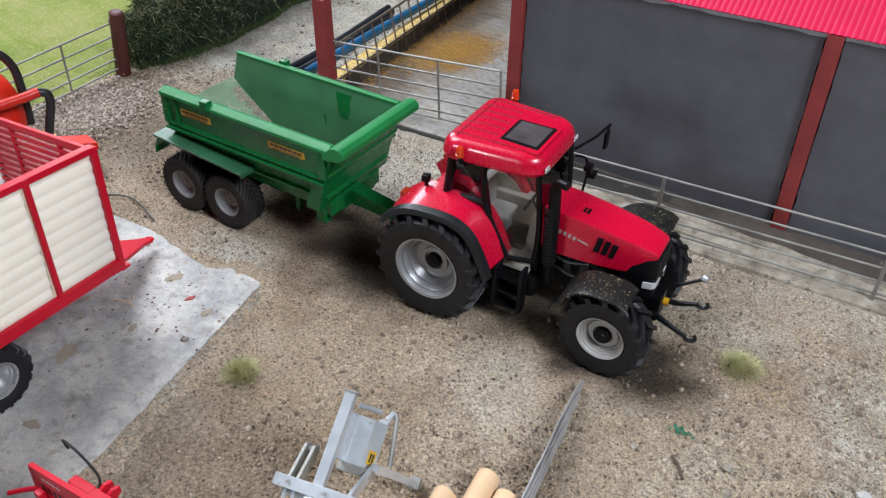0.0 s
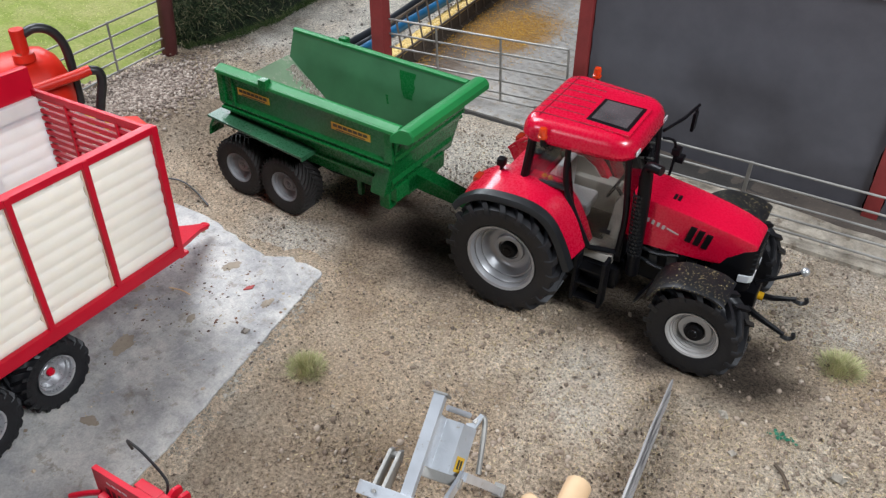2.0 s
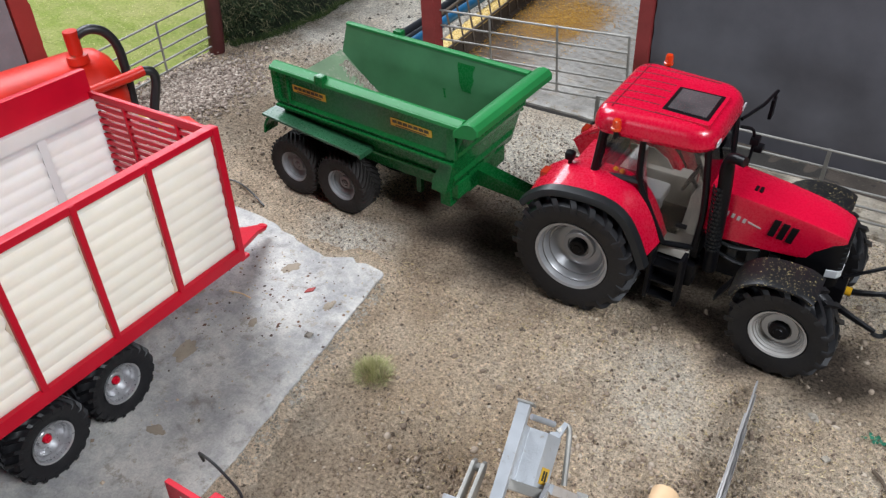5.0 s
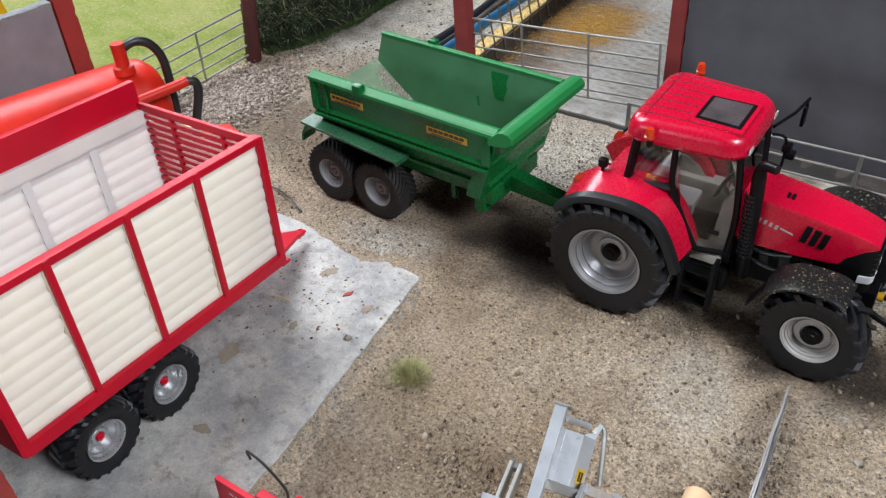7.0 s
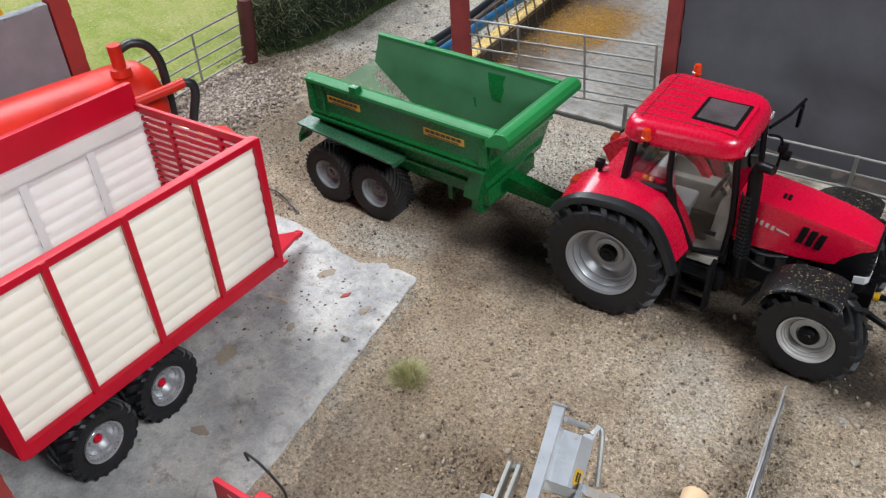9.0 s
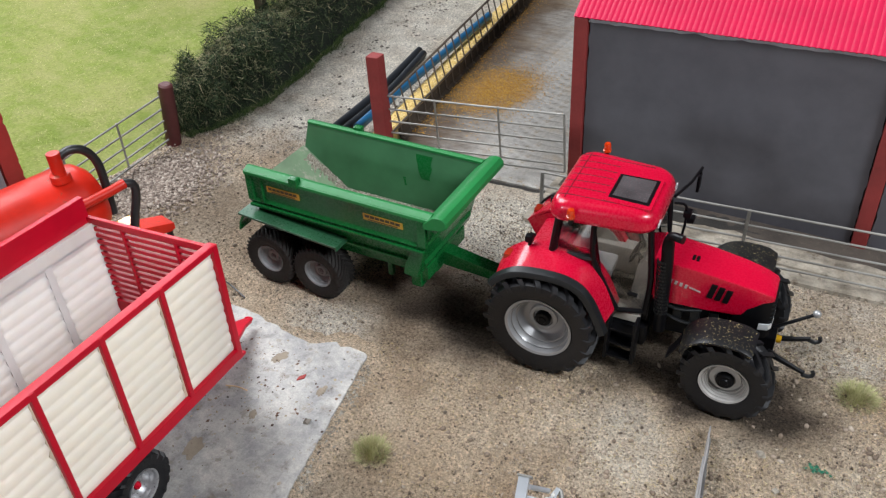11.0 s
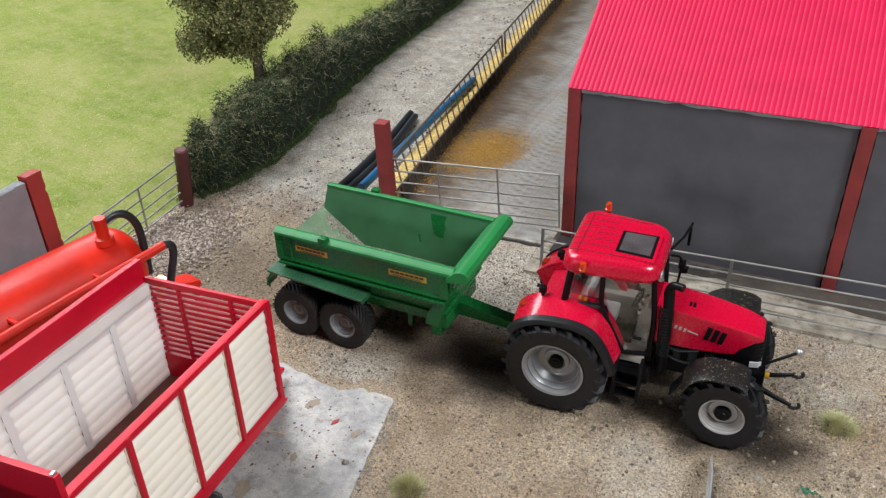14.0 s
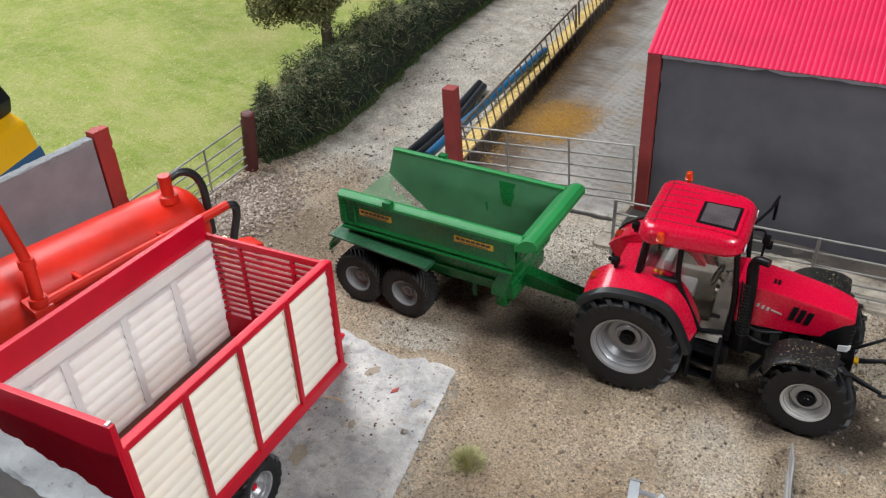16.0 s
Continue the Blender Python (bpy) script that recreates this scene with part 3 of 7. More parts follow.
# field behind the gate and hedge
def field_sheet():
    step, x0, x1, y0, y1 = 1.5, -149.0, -39.5, -59.0, 189.0
    nx, ny = int((x1 - x0) / step), int((y1 - y0) / step)
    verts = []
    for j in range(ny + 1):
        for i in range(nx + 1):
            x, y = x0 + i * step, y0 + j * step
            x = x0 + (hedge_x(max(y, 10.2)) + 0.4 - x0) * i / nx
            if i == nx:
                x += 0.7 * noise.noise((0, y * 0.4, 2.0)) - 0.4
            h = 0.25 + 0.35 * noise.noise((x * 0.05, y * 0.05, 8.0)) + 0.06 * noise.noise((x * 0.5, y * 0.5, 1.0))
            verts.append((x, y, h if i < nx else -0.12))
    faces = [(j * (nx + 1) + i, j * (nx + 1) + i + 1, (j + 1) * (nx + 1) + i + 1, (j + 1) * (nx + 1) + i) for j in range(ny) for i in range(nx)]
    return tagged(new("field", from_lists("field", verts, faces, M_FIELD, True)), "bright green short turf of a model field", "field", kind="structure")


field_sheet()


def height_field(x, y):
    return 0.25 + 0.35 * noise.noise((x * 0.05, y * 0.05, 8.0)) + 0.06 * noise.noise((x * 0.5, y * 0.5, 1.0))


def scatter_grass():
    rng = random.Random(4)
    verts, faces = [], []
    for _ in range(90000):
        x, y = -40.3 - 60 * rng.random() ** 1.3, rng.uniform(-12, 90)
        if noise.noise((x * 0.3, y * 0.3, 6.0)) < -0.35 or x > hedge_x(max(y, 10.2)) - 0.3:
            continue
        h, a, lean = rng.uniform(0.04, 0.15), rng.uniform(0, math.tau), rng.uniform(0.2, 0.55)
        z = height_field(x, y) - 0.03
        dx, dy = math.cos(a) * 0.035, math.sin(a) * 0.035
        k = len(verts)
        verts += [(x - dx, y - dy, z), (x + dx, y + dy, z), (x - dy * lean * 20, y + dx * lean * 20, z + h)]
        faces.append((k, k + 1, k + 2))
    return tagged(new("field_grass", from_lists("field_grass", verts, faces, M_GRASS)), "short static grass fibres on the field", "grass", kind="stuff")


scatter_grass()

# pale kerb strip in front of the barn, with a shallow step
bm = BM()
prism(bm, [(12.35, -0.3), (12.45, 0.12), (12.75, 0.16), (13.55, 0.17), (13.6, 0.10), (13.75, 0.10), (13.8, 0.20), (14.9, 0.22), (15.0, 0.12), (15.2, 0.12), (15.3, 0.24), (17.0, 0.26), (18.6, 0.27), (18.6, -0.3)], -11.0, 45.0, axis="x")
for v in bm.verts:
    v.co.y += 0.075 * (v.co.x - 4.0) * (1 if v.co.y < 16 else 0) * max(0.0, 1 - (v.co.y - 12.35) / 4.5)
ob = structure("kerb_strip", bm, M_KERB, "dirty pale concrete kerb strip along the barn", "kerb")


def wall_y(x):
    """The barn's front, a little askew to the yard."""
    return 17.2 + 0.0437 * x


def foot_shade():
    """Painted shade along the foot of the barn wall, wider towards the gate."""
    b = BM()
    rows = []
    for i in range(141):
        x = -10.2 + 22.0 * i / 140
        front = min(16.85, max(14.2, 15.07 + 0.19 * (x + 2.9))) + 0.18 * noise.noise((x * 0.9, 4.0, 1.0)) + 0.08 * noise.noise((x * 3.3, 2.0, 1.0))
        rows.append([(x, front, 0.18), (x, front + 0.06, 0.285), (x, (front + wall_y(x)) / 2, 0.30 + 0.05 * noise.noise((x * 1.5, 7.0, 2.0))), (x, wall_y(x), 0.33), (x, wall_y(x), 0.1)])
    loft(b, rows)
    return tagged(part("foot_shade", b, M_FOOTSHADE), "nearly black band standing for shade at the foot of the barn", "muck", kind="stuff")


# near-black tone for the shade painted at wall and sill foot
M_FOOTSHADE = plain("black_foot_shade", (0.022, 0.019, 0.016), 0.9, bumpy=0.9, vary=0.4, wear=(0.12, 0.10, 0.08), wear_at=0.66, wear_scale=330.0)
foot_shade()


def sill_front(x):
    return 14.5 + 0.09 * (x + 16.0) + 0.05 * noise.noise((x * 0.9, 3.0, 3.0))


bm, dark = BM(), BM()
rows, foot = [], []
for i in range(61):
    x = -23.0 + 12.0 * i / 60
    f, e = sill_front(x), 0.05 * noise.noise((x * 2.3, 1.0, 7.0))
    rows.append([(x, f, -0.3), (x, f + 0.02, 0.17 + e), (x, f + 0.16, 0.23 + e * 0.5), (x, 16.25, 0.2), (x, 16.25, -0.3)])
    wide = 0.16 + 0.22 * max(0.0, noise.noise((x * 1.1, 8.0, 2.0)) + 0.25)
    foot.append([(x, f + 0.05, 0.06), (x, f - wide * 0.5, 0.05), (x, f - wide, -0.06), (x, f + 0.05, -0.2)])
loft(bm, rows)
structure("gate_sill", bm, M_PASSAGE, "pale worn concrete sill under the yard gate", "kerb")
# dirt and the sill's shadow line painted as one dark strip
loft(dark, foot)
tagged(part("sill_shade", dark, M_FOOTSHADE), "dark line of dirt and painted shadow along the foot of the gate sill", "muck", kind="stuff")

# dark brown strip between the kerb and the barn wall
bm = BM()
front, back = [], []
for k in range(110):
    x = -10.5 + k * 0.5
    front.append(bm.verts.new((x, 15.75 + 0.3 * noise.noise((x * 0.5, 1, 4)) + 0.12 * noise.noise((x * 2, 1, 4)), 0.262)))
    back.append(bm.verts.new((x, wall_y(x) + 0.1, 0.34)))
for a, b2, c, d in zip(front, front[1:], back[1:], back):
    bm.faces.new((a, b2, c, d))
M_WALLFOOT = plain("wall_foot_dark", (0.055, 0.043, 0.034), 0.95, bumpy=0.9, vary=0.4, wear=(0.16, 0.125, 0.09), wear_at=0.6)
tagged(part("dark_strip", bm, M_WALLFOOT), "dark brown strip along the foot of the barn wall", "dirt", kind="stuff")

# cattle passage with concrete slats
bm = BM()
outline = [(-10.4, 16.1), (-10.4, 108.0), (barrier_x(108.0) + 0.3, 108.0), (barrier_x(16.1) + 0.3, 16.1)]
prism(bm, outline, -0.3, 0.06, axis="z")
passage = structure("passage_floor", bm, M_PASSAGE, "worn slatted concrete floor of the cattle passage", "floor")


def slat_mesh(length):
    b = BM()
    box(b, 0, length, 0, 0.898, 0.0, 0.035, 0.012)
    return mesh_of("slat", b, M_PASSAGE)


slats = {}
for k in range(96):
    y = 16.25 + 0.92 * k
    length = round(-10.6 - barrier_x(y) - 0.6)
    if length not in slats:
        slats[length] = slat_mesh(length)
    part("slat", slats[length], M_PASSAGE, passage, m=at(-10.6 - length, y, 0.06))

# muck along the feed barrier, spilt feed
bm = BM()
pts_t, pts_l, pts_r = [], [], []
for k in range(70):
    y = 16.5 + k * 1.3
    pts_t.append(bm.verts.new((barrier_x(y) + 0.24, y, 1.02 + 0.10 * noise.noise((y * 0.9, 5, 2)))))
    pts_l.append(bm.verts.new((barrier_x(y) + 0.42, y, 0.30)))
    pts_r.append(bm.verts.new((barrier_x(y) + 0.85 + 0.3 * noise.noise((y * 0.3, 2, 2)), y, 0.112)))
for a, b2, c, d in zip(pts_l, pts_r, pts_r[1:], pts_l[1:]):
    bm.faces.new((a, b2, c, d))
for a, b2, c, d in zip(pts_t, pts_l, pts_l[1:], pts_t[1:]):
    bm.faces.new((a, b2, c, d))
M_MUCK = plain("dried_muck", (0.06, 0.042, 0.028), 0.9, bumpy=0.9, vary=0.4, wear=(0.22, 0.15, 0.07), wear_at=0.6)
tagged(part("muck_strip", bm, M_MUCK), "dark brown dried muck heaped along the feed barrier", "muck", kind="stuff")


def scatter_bits(name, count, place, size, material, label, category, seed, flat=0.6, rounded=False):
    """Loose crumbs, each an uneven little pyramid, or a rounded pebble, lying on the ground."""
    rng = random.Random(seed)
    verts, faces = [], []
    while count:
        count -= 1
        spot_at = place(rng)
        if spot_at is None:
            continue
        x, y, z = spot_at
        s = size(rng)
        a = rng.uniform(0, math.tau)
        c, sn = math.cos(a), math.sin(a)
        sx, sy, sz = s * rng.uniform(0.7, 1.3), s * rng.uniform(0.5, 1.0), s * flat * rng.uniform(0.7, 1.2)
        k = len(verts)
        if rounded:
            for ring, up in ((1.0, -0.2), (0.98, 0.35), (0.62, 0.85)):
                for i in range(7):
                    q = math.tau * i / 7
                    px, py = ring * math.cos(q) * sx * rng.uniform(0.86, 1.1), ring * math.sin(q) * sy * rng.uniform(0.86, 1.1)
                    verts.append((x + c * px - sn * py, y + sn * px + c * py, z + up * sz * rng.uniform(0.9, 1.1)))
            verts.append((x, y, z + sz))
            for i in range(7):
                j = (i + 1) % 7
                faces += [(k + i, k + j, k + 7 + j, k + 7 + i), (k + 7 + i, k + 7 + j, k + 14 + j, k + 14 + i), (k + 14 + i, k + 14 + j, k + 21)]
            continue
        for px, py, pz in ((1, 0.1, 0), (0.1, 1, 0.1), (-1, 0, 0), (0, -1, 0.1), (0.15, 0.1, 1)):
            px, py = px * sx * rng.uniform(0.8, 1.2), py * sy * rng.uniform(0.8, 1.2)
            verts.append((x + c * px - sn * py, y + sn * px + c * py, z + pz * sz))
        for i in range(4):
            faces.append((k + i, k + (i + 1) % 4, k + 4))
    return tagged(new(name, from_lists(name, verts, faces, material, smooth=rounded)), label, category, kind="stuff")


def on_slab(x, y):
    return x < -9.4 - 0.21 * max(0.0, y + 16.0) and -24.5 < y < -4.3 + 0.09 * (x + 12)


def drift_height(x, y):
    """Top of the dust banked against the slab, falling away from its edge."""
    side = x + 9.0 + (y + 24.0) / 8.0 if y < -16 else x + 10.0 + 2.55 * (y + 16.0) / 12.0
    front = y + 4.0 - 0.09 * (x + 12.5)
    out = max(side, front)
    return -0.03 + 0.14 * max(0.0, 1.0 - max(0.0, out) / 0.85) if out < 0.85 else -0.03


def yard_place(rng):
    x, y = rng.uniform(-38.5, 26), rng.uniform(-20, 13.6)
    if on_slab(x, y) and rng.random() < 0.96:
        return None
    if noise.noise((x * 0.25, y * 0.25, 12.0)) < rng.uniform(-1.3, 0.25) - 0.1 or rng.random() < 2.0 * muck_shade(x, y):
        return None
    return x, y, (0.2 if on_slab(x, y) else drift_height(x, y))


scatter_bits("yard_clods", 1800, yard_place, lambda r: 0.05 + 0.08 * r.random() ** 2, M_CLOD, "small tan clods on the yard", "grit", 6, 0.5)
scatter_bits("yard_grit", 80000, yard_place, lambda r: 0.022 + 0.040 * r.random() ** 2 + 0.07 * r.random() ** 8, M_GRIT, "loose tan and grey grit on the yard", "grit", 7, 1.3)
scatter_bits("yard_chips", 7000, yard_place, lambda r: 0.03 + 0.04 * r.random() ** 2 + 0.08 * r.random() ** 10, M_PALECHIP, "pale and dark stone chips strewn over the yard", "grit", 27, 0.9, True)


def pebble_place(rng):
    """Coarser stones, thickest in front of the tractor and towards the open side of the yard."""
    x, y = rng.uniform(-8, 26), rng.uniform(-16, 12)
    if rng.random() > 0.15 + 0.6 * spot(x, y, 13.0, 4.0, 5.5, 5.0, 1.2) + 0.45 * spot(x, y, 3.5, -7.5, 4.0, 3.0, 1.1) or rng.random() < muck_shade(x, y):
        return None
    return x, y, -0.02


scatter_bits("yard_pebbles", 12000, pebble_place, lambda r: 0.05 + 0.11 * r.random() ** 3, M_PEBBLE, "coarse tan and grey pebbles in front of the tractor", "pebbles", 28, 0.9, True)


def scatter_chaff():
    """Short cut straws lying flat on the yard."""
    rng = random.Random(26)
    verts, faces = [], []
    for _ in range(15000):
        x, y = rng.uniform(-18, 24), rng.uniform(-18, 12)
        if noise.noise((x * 0.2, y * 0.2, 31.0)) < rng.uniform(-0.5, 0.4) or on_slab(x, y) or rng.random() < 2.5 * muck_shade(x, y):
            continue
        a, n, w = rng.uniform(0, math.tau), rng.uniform(0.03, 0.10), rng.uniform(0.010, 0.020)
        ux, uy = math.cos(a), math.sin(a)
        k = len(verts)
        z = 0.03 + rng.uniform(0, 0.05)
        for p, q in ((-n, -w), (n, -w), (n, w), (-n, w)):
            verts.append((x + ux * p - uy * q, y + uy * p + ux * q, z))
        verts += [(x - ux * n, y - uy * n, z + w), (x + ux * n, y + uy * n, z + w)]
        faces += [(k, k + 1, k + 5, k + 4), (k + 2, k + 3, k + 4, k + 5)]
    return tagged(new("straw_chaff", from_lists("straw_chaff", verts, faces, M_CHAFF)), "short pale straws strewn over the yard", "straw", kind="stuff")


scatter_chaff()


def heap_place(rng):
    x, y = rng.gauss(-35.9, 1.8), rng.gauss(3.2, 2.6)
    return None if x < -39.6 else (x, y, rng.uniform(-0.02, 0.12))


M_CHIP = island_material("gate_chippings", [(0.0, (0.12, 0.092, 0.078)), (0.5, (0.27, 0.215, 0.175)), (1.0, (0.48, 0.415, 0.35))])
scatter_bits("gate_chippings", 5800, heap_place, lambda r: 0.06 + 0.09 * r.random() ** 2, M_CHIP, "grey and pinkish stone chippings by the field gate", "gravel", 8, 0.7, True)


def lane_place(rng):
    x, y = rng.uniform(-38, -22), rng.uniform(8, 75)
    if x > barrier_x(y) - 1.9 or noise.noise((x * 0.2, y * 0.2, 15.0)) < 0.0:
        return None
    return x, y, 0.0


scatter_bits("lane_crumbs", 4600, lane_place, lambda r: 0.05 + 0.19 * r.random() ** 4, M_CRUMB, "scattered dark crumbs on the pale lane", "grit", 9)


def feed_place(rng):
    x, y = rng.gauss(-21.2, 1.7), rng.gauss(27.5, 2.6)
    if rng.random() < 0.35:
        y = rng.uniform(18, 90)
        x = barrier_x(y) + 0.6 + abs(rng.gauss(0, 0.8))
    return x, y, 0.16


scatter_bits("spilt_feed", 12000, feed_place, lambda r: 0.03 + 0.045 * r.random(), M_STRAW, "orange-yellow spilt feed on the passage floor", "feed", 10, 0.3)


STAINS = [(-16.5, -6.5, 0.38), (-16.2, -13.3, 0.55), (-13.1, -7.4, 0.28), (-15.1, -10.3, 0.26), (-18.8, -10.4, 0.3), (-13.6, -16.8, 0.35), (-15.8, -17.2, 0.4)]


def slab_place(rng):
    x, y = rng.gauss(-16.5, 3.5), rng.gauss(-8.2, 2.6)
    return (x, y, 0.21) if on_slab(x - 0.3, y + 0.3) else None


scatter_bits("slab_crumbs", 420, slab_place, lambda r: 0.03 + 0.09 * r.random() ** 3, M_SCRAP, "dark and rusty crumbs on the concrete slab", "crumbs", 17, 0.4)


def mud_patches():
    """Thin cakes of dried mud trodden onto the slab, with ragged outlines and crumbled rims."""
    rng = random.Random(19)
    verts, faces = [], []
    for cx, cy, r in STAINS:
        k, n = len(verts), 26
        turn = rng.uniform(0, math.tau)
        for ring, z in ((1.0, 0.198), (0.82, 0.222), (0.4, 0.228)):
            for i in range(n):
                q = math.tau * i / n
                ragged = r * ring * (1 + 0.45 * noise.noise((math.cos(q) * 1.4 + cx, math.sin(q) * 1.4 + cy, 3.0)) + 0.25 * noise.noise((math.cos(q) * 4 + cx, math.sin(q) * 4, cy)))
                u, v = ragged * 1.25 * math.cos(q), ragged * 0.75 * math.sin(q)
                verts.append((cx + u * math.cos(turn) - v * math.sin(turn), cy + u * math.sin(turn) + v * math.cos(turn), z + 0.012 * rng.random()))
        verts.append((cx, cy, 0.23))
        for i in range(n):
            j = (i + 1) % n
            faces += [(k + i, k + j, k + n + j, k + n + i), (k + n + i, k + n + j, k + 2 * n + j, k + 2 * n + i), (k + 2 * n + i, k + 2 * n + j, k + 3 * n)]
    return tagged(new("dried_mud", from_lists("dried_mud", verts, faces, M_MUDCAKE, smooth=True)), "flat cakes of dried brown mud on the slab", "mud", kind="stuff")


mud_patches()


def crumb_place(rng):
    x, y = rng.gauss(-9.5, 3.0), rng.gauss(9.5, 2.2)
    return x, y, 0.0


scatter_bits("pale_ground_crumbs", 900, crumb_place, lambda r: 0.03 + 0.08 * r.random() ** 3, M_CRUMB, "dark crumbs on the pale ground by the gate", "grit", 20)


def edge_place(rng):
    k = rng.random()
    if noise.noise((k * 14.0, 2.0, 6.0)) < rng.uniform(-0.5, 0.3):
        return None
    x, y = -9.9 - 2.6 * k + rng.gauss(0.2, 0.2), -16.0 + 12.0 * k
    return x, y, max(0.0, drift_height(x, y))


scatter_bits("slab_edge_rubble", 2200, edge_place, lambda r: 0.03 + 0.11 * r.random() ** 3, M_RUBBLE, "grey rubble broken off the slab edge", "rubble", 18, 0.7)


# ---- walls of the yard ----
def rendered_wall(name, length, height, thick, label, x, y, rz, post_mat, post_label, end=-0.66, half=0.0, rough=1.0, faced=False):
    t = thing(name, label, "wall", x, y, 0, rz, kind="structure")
    b = BM()
    half = half or thick / 2 + 0.18
    box(b, -length, end, -thick / 2, thick / 2, -0.1, height - 0.25)
    bmesh.ops.subdivide_edges(b, edges=[e for e in b.edges if e.calc_length() > 3], cuts=18, use_grid_fill=True)
    part("panel", b, M_WALLGREY, t)
    b = BM()
    rows = []
    n = int(length / 0.16)
    for i in range(n + 1):
        u = -length + (length + end) * i / n
        ring = []
        for k in range(9):
            q = k / 8
            s = (q - 0.5) * (thick + 0.04)
            tear = rough * (0.07 * noise.noise((u * 0.7, s, 3.0)) + 0.07 * noise.noise((u * 1.9, s * 4.0, 9.0)) + 0.04 * noise.noise((u * 5.0, s * 6.0, 1.0)))
            slip = rough * 0.05 * noise.noise((u * 2.3, k * 0.7, 5.0))
            ring.append((u, s + slip, height - 0.03 - (0.06 if k in (0, 8) else 0.0) + tear))
        lip = 0.12 * rough * noise.noise((u * 1.4, 2.0, 7.0))
        ring += [(u, thick / 2 + 0.015, height - 0.3), (u, -thick / 2 - 0.015, height - 0.3 + lip)]
        rows.append(ring)
    loft(b, rows)
    part("coping", b, M_WALLTOP, t, "rough crumbling top edge")
    b = BM()
    box(b, -0.55, 0.55, -half, half, -0.1, height + (0.05 if faced else 0.2))
    bmesh.ops.subdivide_edges(b, edges=list(b.edges), cuts=9, use_grid_fill=True)
    bmesh.ops.subdivide_edges(b, edges=[e for e in b.edges if e.calc_length() > 0.5], cuts=4, use_grid_fill=True)
    for v in b.verts:
        edge = (abs(v.co.x) > 0.5) + (abs(v.co.y) > half - 0.08) + (v.co.z > height + 0.1)
        v.co += Vector((0.012, 0.012, 0.05)) * noise.noise(v.co * 1.7)
        if edge > 1:
            chip = max(0.0, noise.noise(v.co * 5.5 + Vector((3, 1, 7)))) * 0.13
            v.co -= Vector((v.co.x, v.co.y, 0)).normalized() * chip
            v.co.z -= chip * (v.co.z > height)
    part("post", b, post_mat, t, post_label)
    if faced:
        b = BM()
        box(b, -0.56, 0.53, -half - 0.05, -half + 0.02, -0.1, height - 0.12, 0.02)
        part("facing", b, M_WALLFACE, t, "dark grey painted face of the post")
        b = BM()
        box(b, end + 0.002, -0.56, -thick / 2 + 0.14, thick / 2 - 0.1, -0.1, height - 0.4)
        part("joint", b, M_BLACK, t, "dark open joint")
    return t


rendered_wall("wall_west", 26.0, 10.45, 0.62, "grey painted model wall ending in a red post", -35.45, -6.48, 90, M_POST_W, "oxide-red square end post", half=0.37)
rendered_wall("wall_south", 30.0, 10.85, 1.05, "rough grey painted model wall ending in a worn red post", -9.75, -24.75, 0, M_POST_N, "chipped red square end post", end=-0.78, half=0.4, rough=1.3, faced=True)


